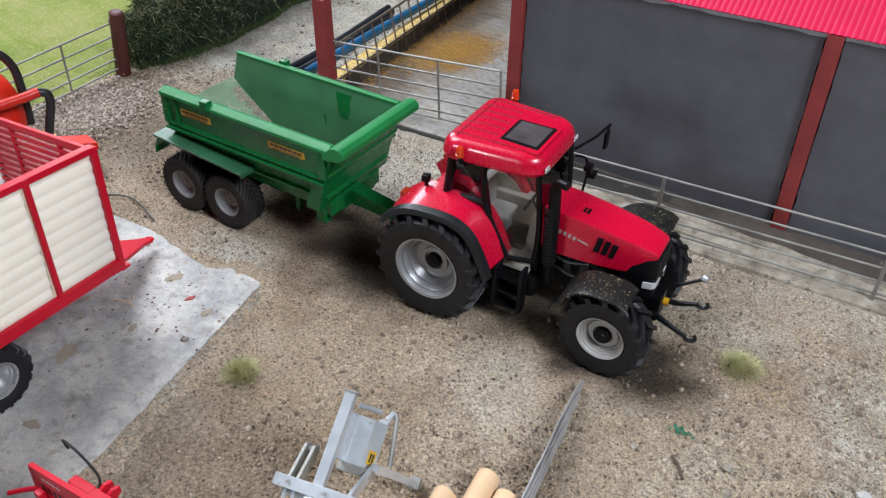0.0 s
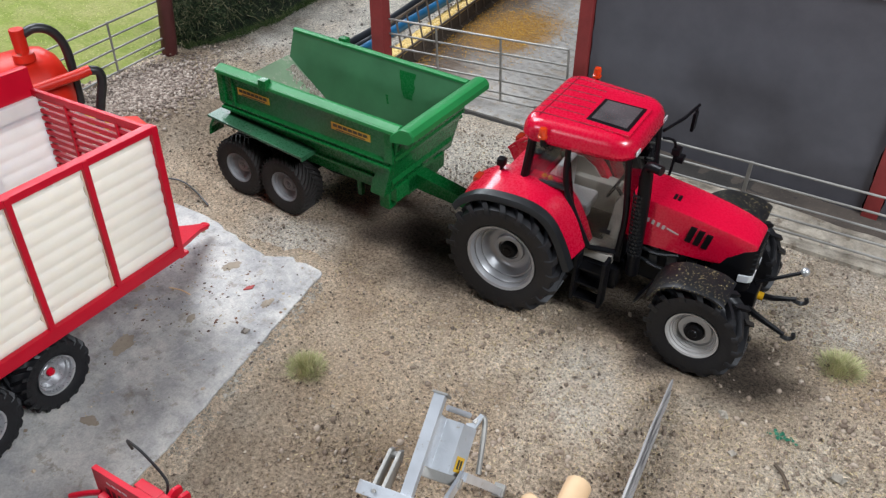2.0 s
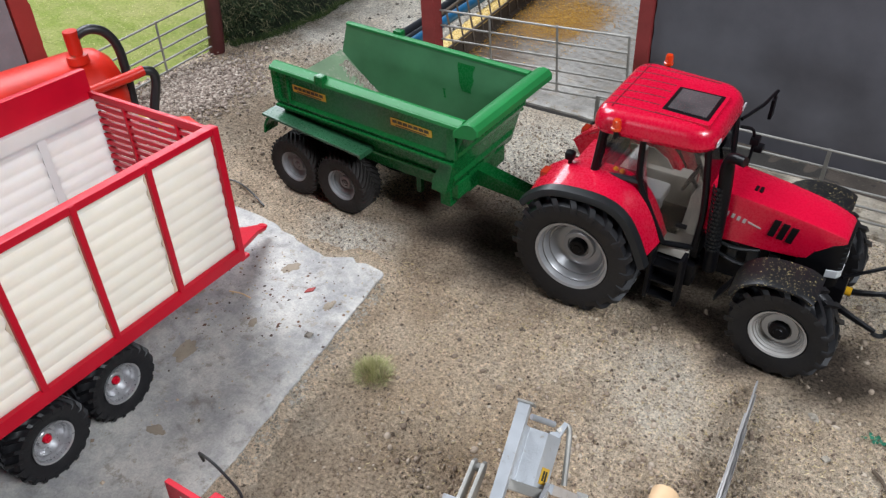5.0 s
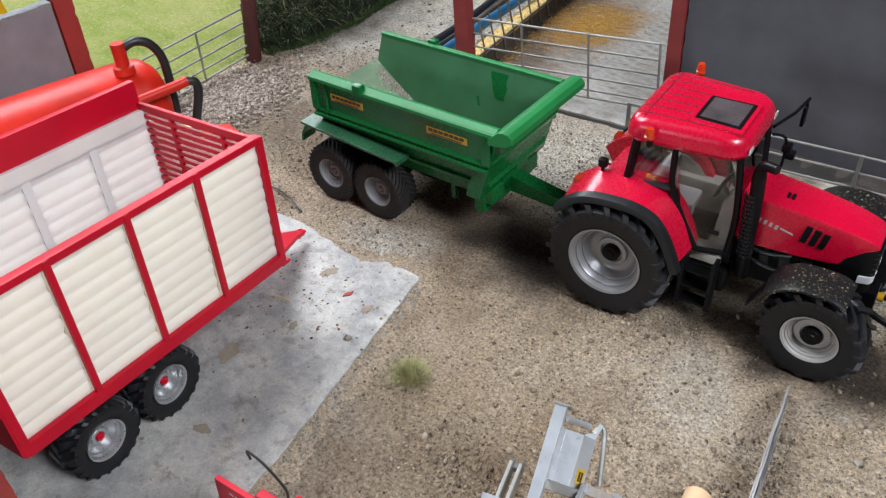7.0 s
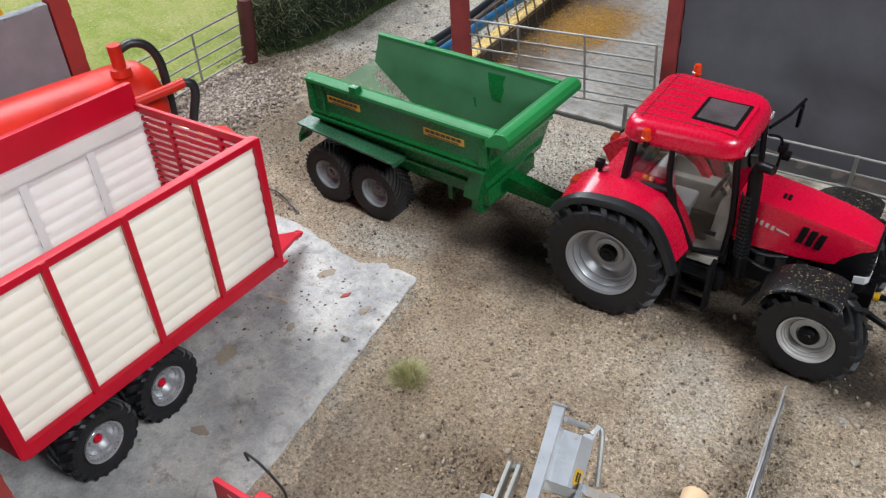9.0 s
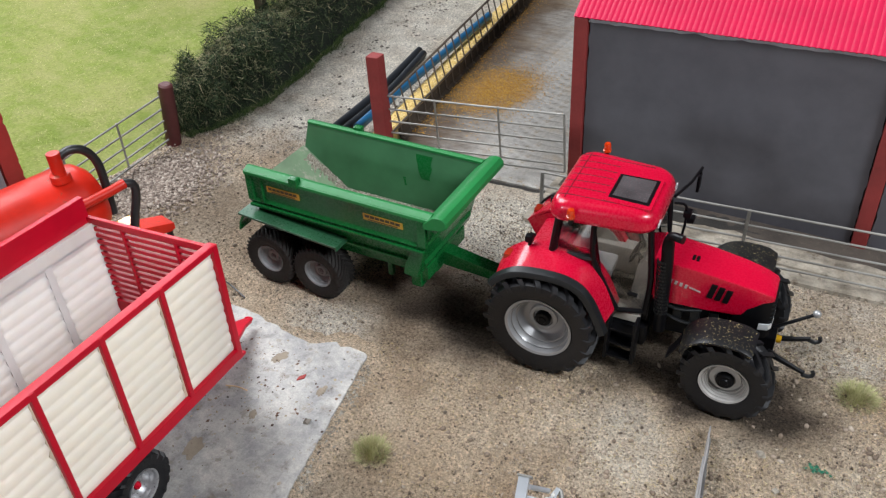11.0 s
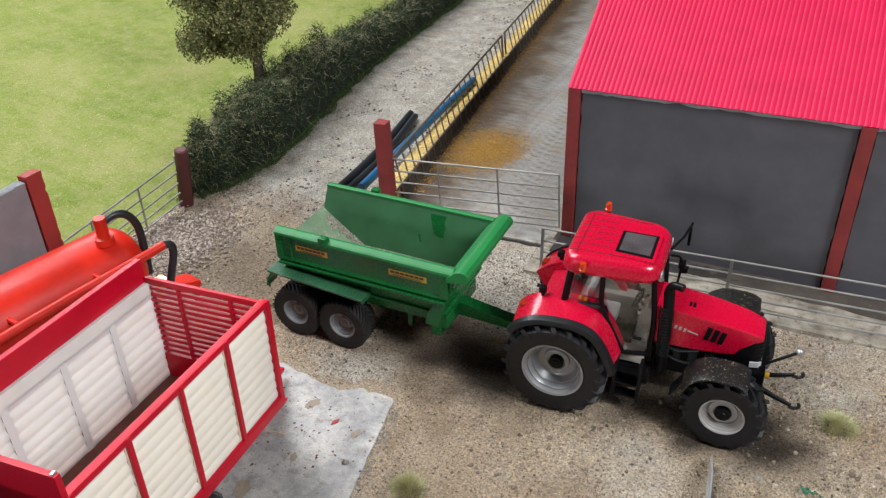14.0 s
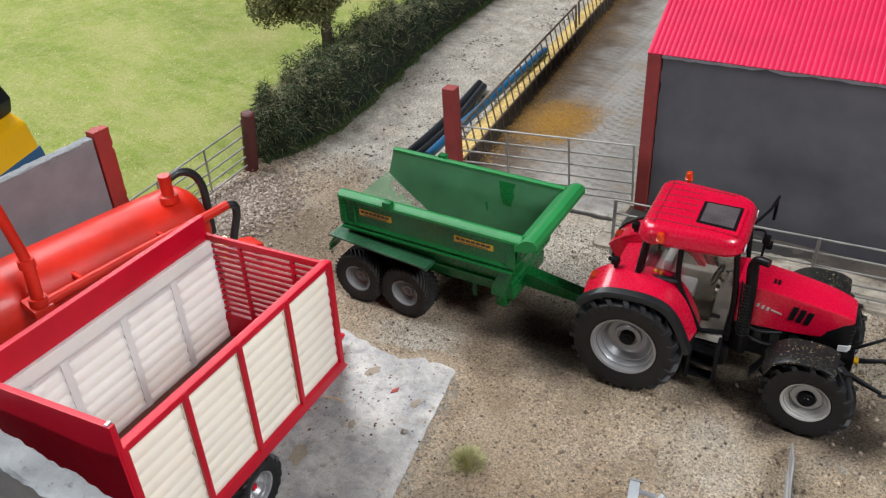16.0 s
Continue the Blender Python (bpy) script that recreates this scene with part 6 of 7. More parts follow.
# ---- green dump trailer ----
def dump_trailer():
    t = thing("dump_trailer", "green model dump trailer with dusty open body, hitched to the tractor", "trailer", -22.45, 2.25, 0, 2.4)
    # body: x from the open rear end (0) to the front (12), half width 3.25 at the rim
    rim, floor = 7.2, 3.5
    def side(s):
        b = BM()
        # outer skin section: rim, upright band, chine, tapering skirt
        sec = [(3.30, rim), (3.30, rim - 0.02), (3.18, rim - 0.30), (3.12, rim - 1.75), (3.24, rim - 1.92), (3.10, rim - 2.2), (2.62, 3.1), (2.45, 2.95), (2.40, 3.3), (2.68, 5.0), (2.88, rim - 0.25), (2.82, rim)]
        rows = []
        for x in (0.0, 6.0, 11.2):
            rows.append([(x - (0.0 if z > 4.5 else 0.0), s * y, z) for y, z in sec])
        for k, (y, z) in enumerate(sec):
            slope = max(0.0, (z - 3.0) / (rim - 3.0))
            rows[-1][k] = (10.7 + 0.95 * slope, s * y, z)
            rows[0][k] = (0.0 if z > 5.1 else (5.1 - z) * 0.85, s * y, z)
        loft(b, rows)
        return b
    for s in (-1, 1):
        wall = part("side_wall", side(s), M_GREEN, t)
        b = BM()
        prism(b, [(s * 2.76, rim - 0.03), (s * 2.76, rim + 0.10), (s * 2.98, rim + 0.15), (s * 3.36, rim - 0.04), (s * 3.38, rim - 0.20), (s * 3.30, rim - 0.26)], 0.05, 11.75, axis="x", bevel=0.025)
        part("rim_rail", b, M_WORN_HILITE, wall, "worn top rail, highlight painted in paler green")
        b = BM()
        box(b, 3.2, 3.75, s * 3.2 - 0.25, s * 3.2 + 0.2, rim - 0.3, rim + 0.32, 0.1)
        part("lifting_lug", b, M_GREEN, wall)
        for x0, ln in ((1.4, 2.2), (7.7, 2.4)):
            b = BM()
            box(b, x0, x0 + ln, s * 3.155 - 0.03, s * 3.155 + 0.03, rim - 1.15, rim - 0.76)
            bmesh.ops.rotate(b, cent=(0, s * 3.15, rim - 1.1), matrix=Matrix.Rotation(radians(-3 * s), 3, "X"), verts=b.verts)
            plate = part("name_plate", b, M_PLATE, wall, "yellow maker's plate with dark bars")
            b = BM()
            for k in range(7):
                xx = x0 + 0.12 + k * (ln - 0.24) / 7
                box(b, xx, xx + (ln - 0.24) / 7 * 0.86, s * 3.19 - 0.01, s * 3.19 + 0.012, rim - 0.98, rim - 0.79)
            box(b, x0 + 0.3, x0 + ln - 0.3, s * 3.19 - 0.01, s * 3.19 + 0.012, rim - 1.11, rim - 1.06)
            part("plate_bars", b, M_INK, plate)
        for x, w in ((0.22, 0.22), (1.02, 0.09), (11.2, 0.26)):
            b = BM()
            box(b, x - w, x + w, s * 3.16 - 0.1, s * 3.16 + 0.06, rim - 1.9, rim - 0.1, 0.05)
            part("rib", b, M_GREEN, wall)
        for z, y, h, x1 in ((4.98, 3.20, 0.16, 11.3), (3.95, 2.88, 0.14, 11.0)):
            b = BM()
            box(b, 0.9 if z < 4.5 else 0.1, x1, s * y - 0.12, s * y + 0.10, z - h / 2, z + h / 2, 0.04)
            part("stiffener", b, M_GREEN, wall)
        # inner lining
        b = BM()
        shape = [(0.05, rim - 0.02), (-0.3, 5.5), (2.55, 3.42), (10.5, 3.42), (11.7, rim - 0.02)]
        loft(b, [[(x, s * (2.42 + (z - 3.42) * 0.105 + o), z) for x, z in shape] for o in (0.0, 0.07)])
        part("lining", b, M_GREEN_IN, wall, "scuffed inner lining")
    b = BM()
    prism(b, [(-0.45, 5.42), (2.55, 3.3), (10.6, 3.3), (10.6, 3.5), (2.7, 3.5), (-0.38, 5.64)], -2.66, 2.66)
    part("floor", b, M_DUSTFLOOR, t, "dust-covered floor with upswept tail")
    # crumbs and dust left in the angle of floor and far side
    rng = random.Random(61)
    verts, faces = [], []
    for _ in range(2600):
        if rng.random() < 0.45:
            x = rng.uniform(0.2, 2.8)
            z = 5.66 - (x + 0.38) * 0.695
            y = 2.50 - abs(rng.gauss(0, 0.28)) - 0.06 * (x < 1)
        else:
            x, z = rng.uniform(2.6, 10.4), 3.5
            y = 2.40 - abs(rng.gauss(0, 0.35))
        r = 0.03 + 0.07 * rng.random() ** 3
        k = len(verts)
        for q in range(4):
            w = q * math.pi / 2 + rng.uniform(-0.4, 0.4)
            verts.append((x + r * math.cos(w), y + r * math.sin(w), z - 0.02 - 0.695 * r * math.cos(w) * (x < 2.7)))
        verts.append((x, y, z + r * 0.8))
        faces += [(k + q, k + (q + 1) % 4, k + 4) for q in range(4)]
    part("swept_dust", from_lists("swept_dust", verts, faces, M_RUBBLE), None, t, "grey-tan dust caught in the corners")
    for x0, wide, z0, z1 in ((7.6, 0.95, 5.35, 6.85), (6.6, 0.30, 4.7, 5.2)):
        b = BM()
        rows = []
        for i in range(9):
            z = z0 + (z1 - z0) * i / 8
            y = 2.42 + (z - 3.42) * 0.105 - 0.012
            l, r = x0 + 0.2 * noise.noise((z * 1.6, x0, 0)) + 0.25 * (1 - i / 8), x0 + wide + 0.25 * noise.noise((z * 1.9, x0, 7.0))
            rows.append([(l, y, z), (r, y, z), (r, y + 0.02, z), (l, y + 0.02, z)])
        loft(b, rows)
        part("wiped_patch", b, M_GREEN, t, "glossy patch wiped clean of dust")
    # sloping front board with rolled lip
    b = BM()
    sec = [(9.9, 3.1), (10.75, 3.05), (11.25, 5.0), (11.75, 6.45), (12.75, 7.15), (12.62, 7.42), (11.55, 6.95), (10.9, 5.6), (10.0, 3.8)]
    prism(b, sec, -3.1, 3.1, bevel=0.05)
    part("front_board", b, M_GREEN, t)
    for z, x, y in ((5.35, 11.35, 3.0), (3.75, 10.95, 2.7)):
        b = BM()
        prism(b, [(x - 0.5, z - 0.42), (x - 0.05, z - 0.38), (x + 0.12, z), (x, z + 0.36), (x - 0.5, z + 0.4)], -y, y, bevel=0.05)
        part("front_stiffener", b, M_GREEN, t)
    b = BM()
    rows = []
    for y in (-3.42, -3.36, 3.36, 3.42):
        q = 0.9 if abs(y) > 3.4 else 1.0
        rows.append([(12.15 + q * cx, y, 7.14 + q * cz) for cx, cz in ((-0.75, -0.55), (0.0, -0.42), (0.38, -0.36), (0.62, -0.12), (0.62, 0.16), (0.42, 0.36), (0.12, 0.40), (-0.2, 0.30), (-0.75, -0.22))])
    loft(b, rows)
    part("spill_lip", b, M_WORN_HILITE, t, "rolled spill lip")
    # chassis
    for s in (-1, 1):
        b = BM()
        prism(b, [(0.6, 2.35), (10.6, 2.2), (10.9, 2.6), (10.7, 3.2), (0.6, 3.2)], s * 1.05, s * 1.45, bevel=0.05)
        part("chassis_rail", b, M_GREEN, t)
        b = BM()
        box(b, 9.85, 10.5, s * 2.0 - 0.3, s * 2.0 + 0.3, 1.75, 3.1, 0.08)
        box(b, 8.2, 8.5, s * 1.9 - 0.15, s * 1.9 + 0.15, 1.75, 3.0, 0.05)
        part("support_leg", b, M_GREEN, t)
        b = BM()
        prism(b, [(-0.35, 4.52), (6.15, 4.1), (6.2, 3.98), (6.3, 4.0), (6.25, 4.24), (-0.35, 4.66)], s * 2.6, s * 4.0, bevel=0.04)
        guard = part("mudguard", b, M_GUARD, t, "flat dusty green mudguard shelf")
        b = BM()
        prism(b, [(-0.05, 4.5), (-0.42, 4.2), (-0.68, 3.75), (-0.8, 3.2), (-0.68, 3.2), (-0.56, 3.7), (-0.3, 4.1), (0.1, 4.42)], s * 2.7, s * 3.7, bevel=0.03)
        part("mud_flap", b, M_GREEN, guard, "curved green end flap")
        b = BM()
        box(b, 1.9, 4.6, s * 1.6 - 0.2, s * 1.6 + 0.2, 1.3, 2.4, 0.1)
        part("bogie_beam", b, M_BLACK, t)
    b = BM()
    box(b, 9.6, 10.9, -2.2, 2.2, 2.3, 3.2, 0.08)
    box(b, 10.2, 10.9, -1.2, 1.2, 2.2, 4.4, 0.08)
    part("headstock", b, M_GREEN, t)
    b = BM()
    prism(b, [(10.4, 2.2), (15.2, 2.05), (15.5, 2.2), (15.5, 2.5), (13.5, 2.75), (10.4, 3.2)], -0.42, 0.42, bevel=0.06)
    draw = part("drawbar", b, M_GREEN, t)
    b = BM()
    tube(b, [(15.3, 0, 2.3), (16.0, 0, 2.25)], 0.16, 10)
    part("hitch_eye", b, M_BLACK, draw)
    b = BM()
    tube(b, arc_points([(3.3, -1.2, 2.6), (6, -1.3, 2.0), (9, -1.2, 2.4)], 6), 0.09, 8)
    tube(b, [(5.8, -0.9, 2.9), (9.2, -0.2, 3.4)], 0.3, 10)
    part("tipping_ram", b, M_BLACK, t)
    tyre = tyre_mesh("trailer_tyre", 1.72, 1.5, 0.86, 34, M_TYRE_D, 0.10, round_tread=True)
    for x in (1.15, 4.5):
        b = BM()
        tube(b, [(x, -2.8, 1.68), (x, 2.8, 1.68)], 0.22, 10)
        part("axle", b, M_BLACK, t)
        for s in (-1, 1):
            add_wheel(t, x, s * 3.05, 1.68, 1.72, 1.45, 0.86, s, tyre, M_RIM_D, M_RIM_D, 0.16, 0.45, 2, hub_out=0.2)
    return t


dump_trailer()


# ---- red and ivory forage wagon ----
def forage_wagon():
    t = thing("forage_wagon", "empty red and ivory model forage wagon parked on the concrete slab", "wagon", -15.97, -9.43, 0.2, 7.5)
    L, W, z0, z1 = 13.3, 7.1, 3.37, 9.16
    def wpart(name, b, mat, parent, label=""):
        """The body rises a little towards its tail."""
        for v in b.verts:
            v.co.z -= 0.073 * v.co.y
        return part(name, b, mat, parent, label)
    # near side frame with ribbed panels
    def ribbed(b, x, y0, y1, za, zb, depth, pitch, s):
        n = int((zb - za) / pitch * 10)
        rows = []
        for y in (y0, y1):
            row = []
            for k in range(n + 1):
                z = za + (zb - za) * k / n
                row.append((x + s * depth * abs(math.sin(math.pi * (z - za) / pitch)) ** 0.8, y, z))
            row += [(x - s * 0.10, y, zb), (x - s * 0.10, y, za)]
            rows.append(row)
        loft(b, rows)
    posts = [0.0, -3.62, -6.95, -10.2, -L]
    near = BM()
    box(near, -0.32, 0.10, -L, 0.0, z1 - 0.02, z1 + 0.30, 0.06)
    rail = wpart("top_rail", near, M_WRED, t)
    b = BM()
    box(b, -0.35, 0.14, -L, 0.05, z0 - 0.55, z0 + 0.05, 0.06)
    wpart("bottom_rail", b, M_WRED, t)
    for k, y in enumerate(posts):
        b = BM()
        w = 0.26 if 0 < k < 4 else 0.34
        box(b, -0.28, 0.13, y - w / 2 - (0.12 if k == 0 else 0), y + w / 2 - (0.12 if k == 0 else 0), z0 - 0.5, z1 + 0.28, 0.05)
        wpart("side_post", b, M_WRED, t)
    for a, c in zip(posts, posts[1:]):
        b = BM()
        ribbed(b, -0.10, c + 0.13, a - 0.13, z0, z1, 0.062, 0.61, 1)
        panel = wpart("side_panel", b, M_IVORY, t, "ivory ribbed plastic panel")
        b = BM()
        rows = []
        for k in range(61):
            z = z0 + 0.1 + (z1 - z0 - 0.2) * k / 60
            w = 0.03 + 0.15 * max(0.0, noise.noise((z * 2.1, a, 3.0)) + 0.1) + 0.05 * abs(noise.noise((z * 6.0, a, 8.0)))
            rows.append([(-0.08, a - 0.12, z), (-0.025, a - 0.12, z), (-0.04, a - 0.12 - w, z), (-0.08, a - 0.12 - w, z)])
        loft(b, rows)
        wpart("glue_seam", b, M_GLUE, panel, "uneven tan glue seam")
    # far side: ribbed lining below a solid red band
    bays = [0.0, -3.15, -6.4, -9.75, -L]
    for a, c in zip(bays, bays[1:]):
        b = BM()
        ribbed(b, -W + 0.36, c + 0.16, a - 0.16, z0 - 0.45, 8.35, 0.062, 0.64, 1)
        wpart("far_panel", b, M_WHITE, t, "white ribbed plastic panel")
    # ribs in the toned-down white: painted shade of the posts behind
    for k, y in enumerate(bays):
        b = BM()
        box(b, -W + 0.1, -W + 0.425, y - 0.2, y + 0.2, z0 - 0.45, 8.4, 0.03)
        wpart("far_post", b, M_WHITE_RIB, t, "moulded rib, toned as post shade through the sheet")
    b = BM()
    box(b, -W + 0.05, -W + 0.43, -L, 0.0, 8.33, 9.05, 0.03)
    wpart("far_rail", b, M_WHITE, t)
    b = BM()
    box(b, -W - 0.12, -W + 0.2, -L - 0.1, -0.05, 9.0, 10.35, 0.05)
    wpart("top_board", b, M_WRED, t, "solid red side board")
    b = BM()
    box(b, -W - 0.15, -W + 0.15, -L, 0.0, z0 - 0.5, z0 + 0.05, 0.05)
    wpart("far_bottom_rail", b, M_WRED, t)
    # floor
    b = BM()
    box(b, -W, -0.2, -L, 0.0, z0 - 0.55, z0 - 0.33, 0.03)
    floor = wpart("floor", b, M_BROWNFLOOR, t, "brown wagon floor")
    for k in range(5):
        b = BM()
        box(b, -W + 1.0 + 1.25 * k, -W + 1.16 + 1.25 * k, -L + 0.2, -0.2, z0 - 0.33, z0 - 0.26, 0.02)
        wpart("floor_chain", b, M_BROWNFLOOR, floor)
    # front grid
    b = BM()
    box(b, -W + 0.1, -0.25, -0.28, -0.02, z0 - 0.9, z0 + 1.2, 0.05)
    wpart("front_board", b, M_WRED, t)
    grid = BM()
    box(grid, -W + 0.1, -0.2, -0.26, -0.04, z1 - 0.05, z1 + 0.22, 0.05)
    grille = wpart("front_grid", grid, M_WRED, t, "red slatted front grid")
    for k in range(13):
        b = BM()
        z = z0 + 1.35 + 0.355 * k
        box(b, -W + 0.15, -0.25, -0.22, -0.04, z, z + 0.20, 0.03)
        wpart("slat", b, M_WRED, grille)
    for x in (-W + 0.3, -W + 2.1, -W + 5.1, -0.4):
        b = BM()
        box(b, x - 0.07, x + 0.07, -0.25, -0.02, z0 + 1.2, z1 + 0.1, 0.03)
        wpart("upright", b, M_WRED, grille)
    # rear door
    b = BM()
    box(b, -W - 0.1, 0.1, -L - 0.25, -L + 0.02, z0 - 0.4, 10.6, 0.05)
    door = wpart("rear_door", b, M_WRED, t, "ribbed red rear door, closed")
    for k in range(7):
        b = BM()
        x = -W + 0.35 + 1.05 * k
        box(b, x - 0.08, x + 0.08, -L + 0.0, -L + 0.09, z0, 10.3, 0.03)
        wpart("rib", b, M_WRED, door)
    b = BM()
    box(b, -0.16, 0.0, -L - 0.22, -L + 0.02, 10.55, 10.68, 0.05)
    wpart("corner_cap", b, M_CHROME, door, "bright corner stud")
    # chassis, drawbar and wheels
    for x in (-2.0, -5.1):
        b = BM()
        box(b, x - 0.3, x + 0.3, -L + 0.3, 0.3, 2.0, 2.75, 0.06)
        wpart("chassis_rail", b, M_WRED, t)
    # sloping A-shaped drawbar with an eye at its tip
    b = BM()
    outline = [(-5.0, -0.1), (-0.75, -0.1), (-1.5, 1.4), (-2.5, 3.6), (-2.68, 4.35), (-2.88, 4.5), (-3.08, 4.35), (-3.25, 3.6), (-4.25, 1.4)]
    prism(b, outline, -0.11, 0.11, axis="z", bevel=0.04)
    for v in b.verts:
        v.co.z += 2.25 - 0.37 * max(0.0, v.co.y)
    draw = part("drawbar", b, M_WRED, t, "flat red tapering drawbar")
    b = BM()
    tube(b, [(-2.88 + 0.17 * math.cos(math.tau * k / 14), 4.32 + 0.17 * math.sin(math.tau * k / 14), 0.72 - 0.06 * math.sin(math.tau * k / 14)) for k in range(15)], 0.08, 8)
    part("eye", b, M_WRED, draw)
    b = BM()
    box(b, -0.35, 0.0, -0.1, 0.42, 2.62, 2.78, 0.04)
    part("foot_tab", b, M_WRED, draw)
    tyre = tyre_mesh("wagon_tyre", 1.62, 1.4, 0.84, 20, M_TYRE, 0.12)
    rot = Matrix.Rotation(radians(90), 4, "Z")
    for y, zw in ((-7.3, 1.58), (-10.6, 1.6)):
        b = BM()
        tube(b, [(-W + 0.9, y, zw), (-0.9, y, zw)], 0.25, 10)
        part("axle", b, M_BLACK, t)
        for s, x in ((-1, -0.78), (1, -W + 0.78)):
            hub = add_wheel(t, x, y, zw, 1.62, 1.4, 0.84, s, tyre, M_CHROME, M_WRED, 0.17, 0.55, 2, steer=90, hub_out=0.26)
    return t


forage_wagon()


# ---- orange slurry tanker ----
def slurry_tanker():
    t = thing("slurry_tanker", "orange-red model slurry tanker parked beside the wagon", "tanker", -30.15, -5.6, 0.2, -10.5)
    b = BM()
    prof = [(0.0, 0.75), (1.0, 0.65), (1.7, 0.38), (2.15, -0.1), (2.3, -0.7), (2.32, -4.0), (2.32, -12.0), (2.32, -14.5), (2.2, -15.2), (1.7, -15.7), (0.0, -16.0)]
    lathe(b, prof, 48, centre=(0, 0, 5.4))
    part("tank", b, M_ORANGE, t)
    for y in (-14.2,):
        b = BM()
        lathe(b, [(2.28, y - 0.08), (2.36, y - 0.06), (2.36, y + 0.06), (2.28, y + 0.08)], 48, centre=(0, 0, 5.4), close=True)
        part("band", b, M_ORANGE, t)
    b = BM()
    lathe(b, [(0.0, 1.45), (0.34, 1.45), (0.36, 1.4), (0.34, 0.25), (0.52, 0.2), (0.55, -0.2), (0, -0.2)], 20)
    bmesh.ops.transform(b, matrix=Matrix.Translation((0.85, -1.35, 7.75)) @ Matrix.Rotation(radians(90), 4, "X"), verts=b.verts)
    cap = part("filler_cap", b, M_ORANGE, t, "upright red valve dome")
    b = BM()
    tube(b, arc_points([(0.85, -1.15, 8.85), (0.95, -0.5, 9.05), (1.05, 0.2, 8.75), (1.1, 0.65, 7.9), (1.1, 0.75, 6.6), (1.1, 0.7, 4.5)], 7), 0.24, 12)
    part("overflow_hose", b, M_HOSE, t, "black ribbed hose")
    # suction pipe along the side with hose on its end
    b = BM()
    tube(b, [(3.35, -10.4, 6.7), (2.8, -5.0, 6.65), (2.95, 0.2, 6.95), (3.0, 0.95, 7.05)], 0.27, 14)
    pipe_ob = part("side_pipe", b, M_ORANGE, t)
    b = BM()
    tube(b, arc_points([(3.0, 0.9, 7.05), (3.08, 1.35, 6.85), (3.05, 1.4, 6.2), (2.9, 1.1, 5.0), (2.6, 0.8, 3.4)], 6), 0.24, 12)
    part("suction_hose", b, M_HOSE, pipe_ob, "black rubber hose")
    b = BM()
    tube(b, arc_points([(3.3, -10.45, 6.9), (3.3, -10.35, 8.1), (3.25, -10.3, 9.3), (3.0, -10.45, 10.9), (2.6, -10.6, 12.6)], 5), [0.31] * 9 + [0.26] * 12, 14)
    tube(b, [(3.27, -10.32, 8.9), (3.24, -10.3, 9.35)], 0.40, 14)
    tube(b, [(3.3, -10.45, 6.75), (3.3, -10.42, 7.2)], 0.44, 14)
    part("filling_arm", b, M_ORANGE, t, "bent orange filling arm")
    b = BM()
    box(b, 2.2, 3.8, -10.95, -9.9, 6.2, 6.75, 0.12)
    part("bracket", b, M_ORANGE, pipe_ob)
    for y in (-3.0, -8.0):
        b = BM()
        tube(b, [(1.7, y, 6.6), (2.9, y, 6.75)], 0.14, 8)
        part("pipe_stay", b, M_ORANGE, pipe_ob)
    for x in (-1.3, 1.3):
        b = BM()
        box(b, x - 0.3, x + 0.3, -14.5, 0.6, 2.2, 3.5, 0.06)
        part("chassis_rail", b, M_ORANGE, t)
    b = BM()
    prism(b, [(0.8, 1.9), (4.0, 1.2), (4.3, 1.3), (4.3, 1.7), (0.8, 2.8)], -0.7, 0.7, axis="x", bevel=0.06)
    part("drawbar", b, M_ORANGE, t)
    b = BM()
    tube(b, [(0, 4.2, -0.1), (0, 4.2, 1.6)], 0.2, 10)
    part("jack_leg", b, M_GREYTRIM, t)
    b = BM()
    box(b, 0.4, 1.5, 0.9, 1.8, 2.6, 3.5, 0.1)
    part("pump", b, M_YLENS, t, "yellow pump casing")
    tyre = tyre_mesh("tanker_tyre", 2.0, 1.7, 1.0, 20, M_TYRE, 0.14)
    b = BM()
    tube(b, [(-2.6, -9.5, 2.0), (2.6, -9.5, 2.0)], 0.25, 10)
    part("axle", b, M_BLACK, t)
    for s, x in ((-1, 2.4), (1, -2.4)):
        add_wheel(t, x, -9.5, 2.0, 2.0, 1.7, 1.0, s, tyre, M_RIM, M_ORANGE, 0.25, 0.3, 2, steer=90)
    return t


slurry_tanker()


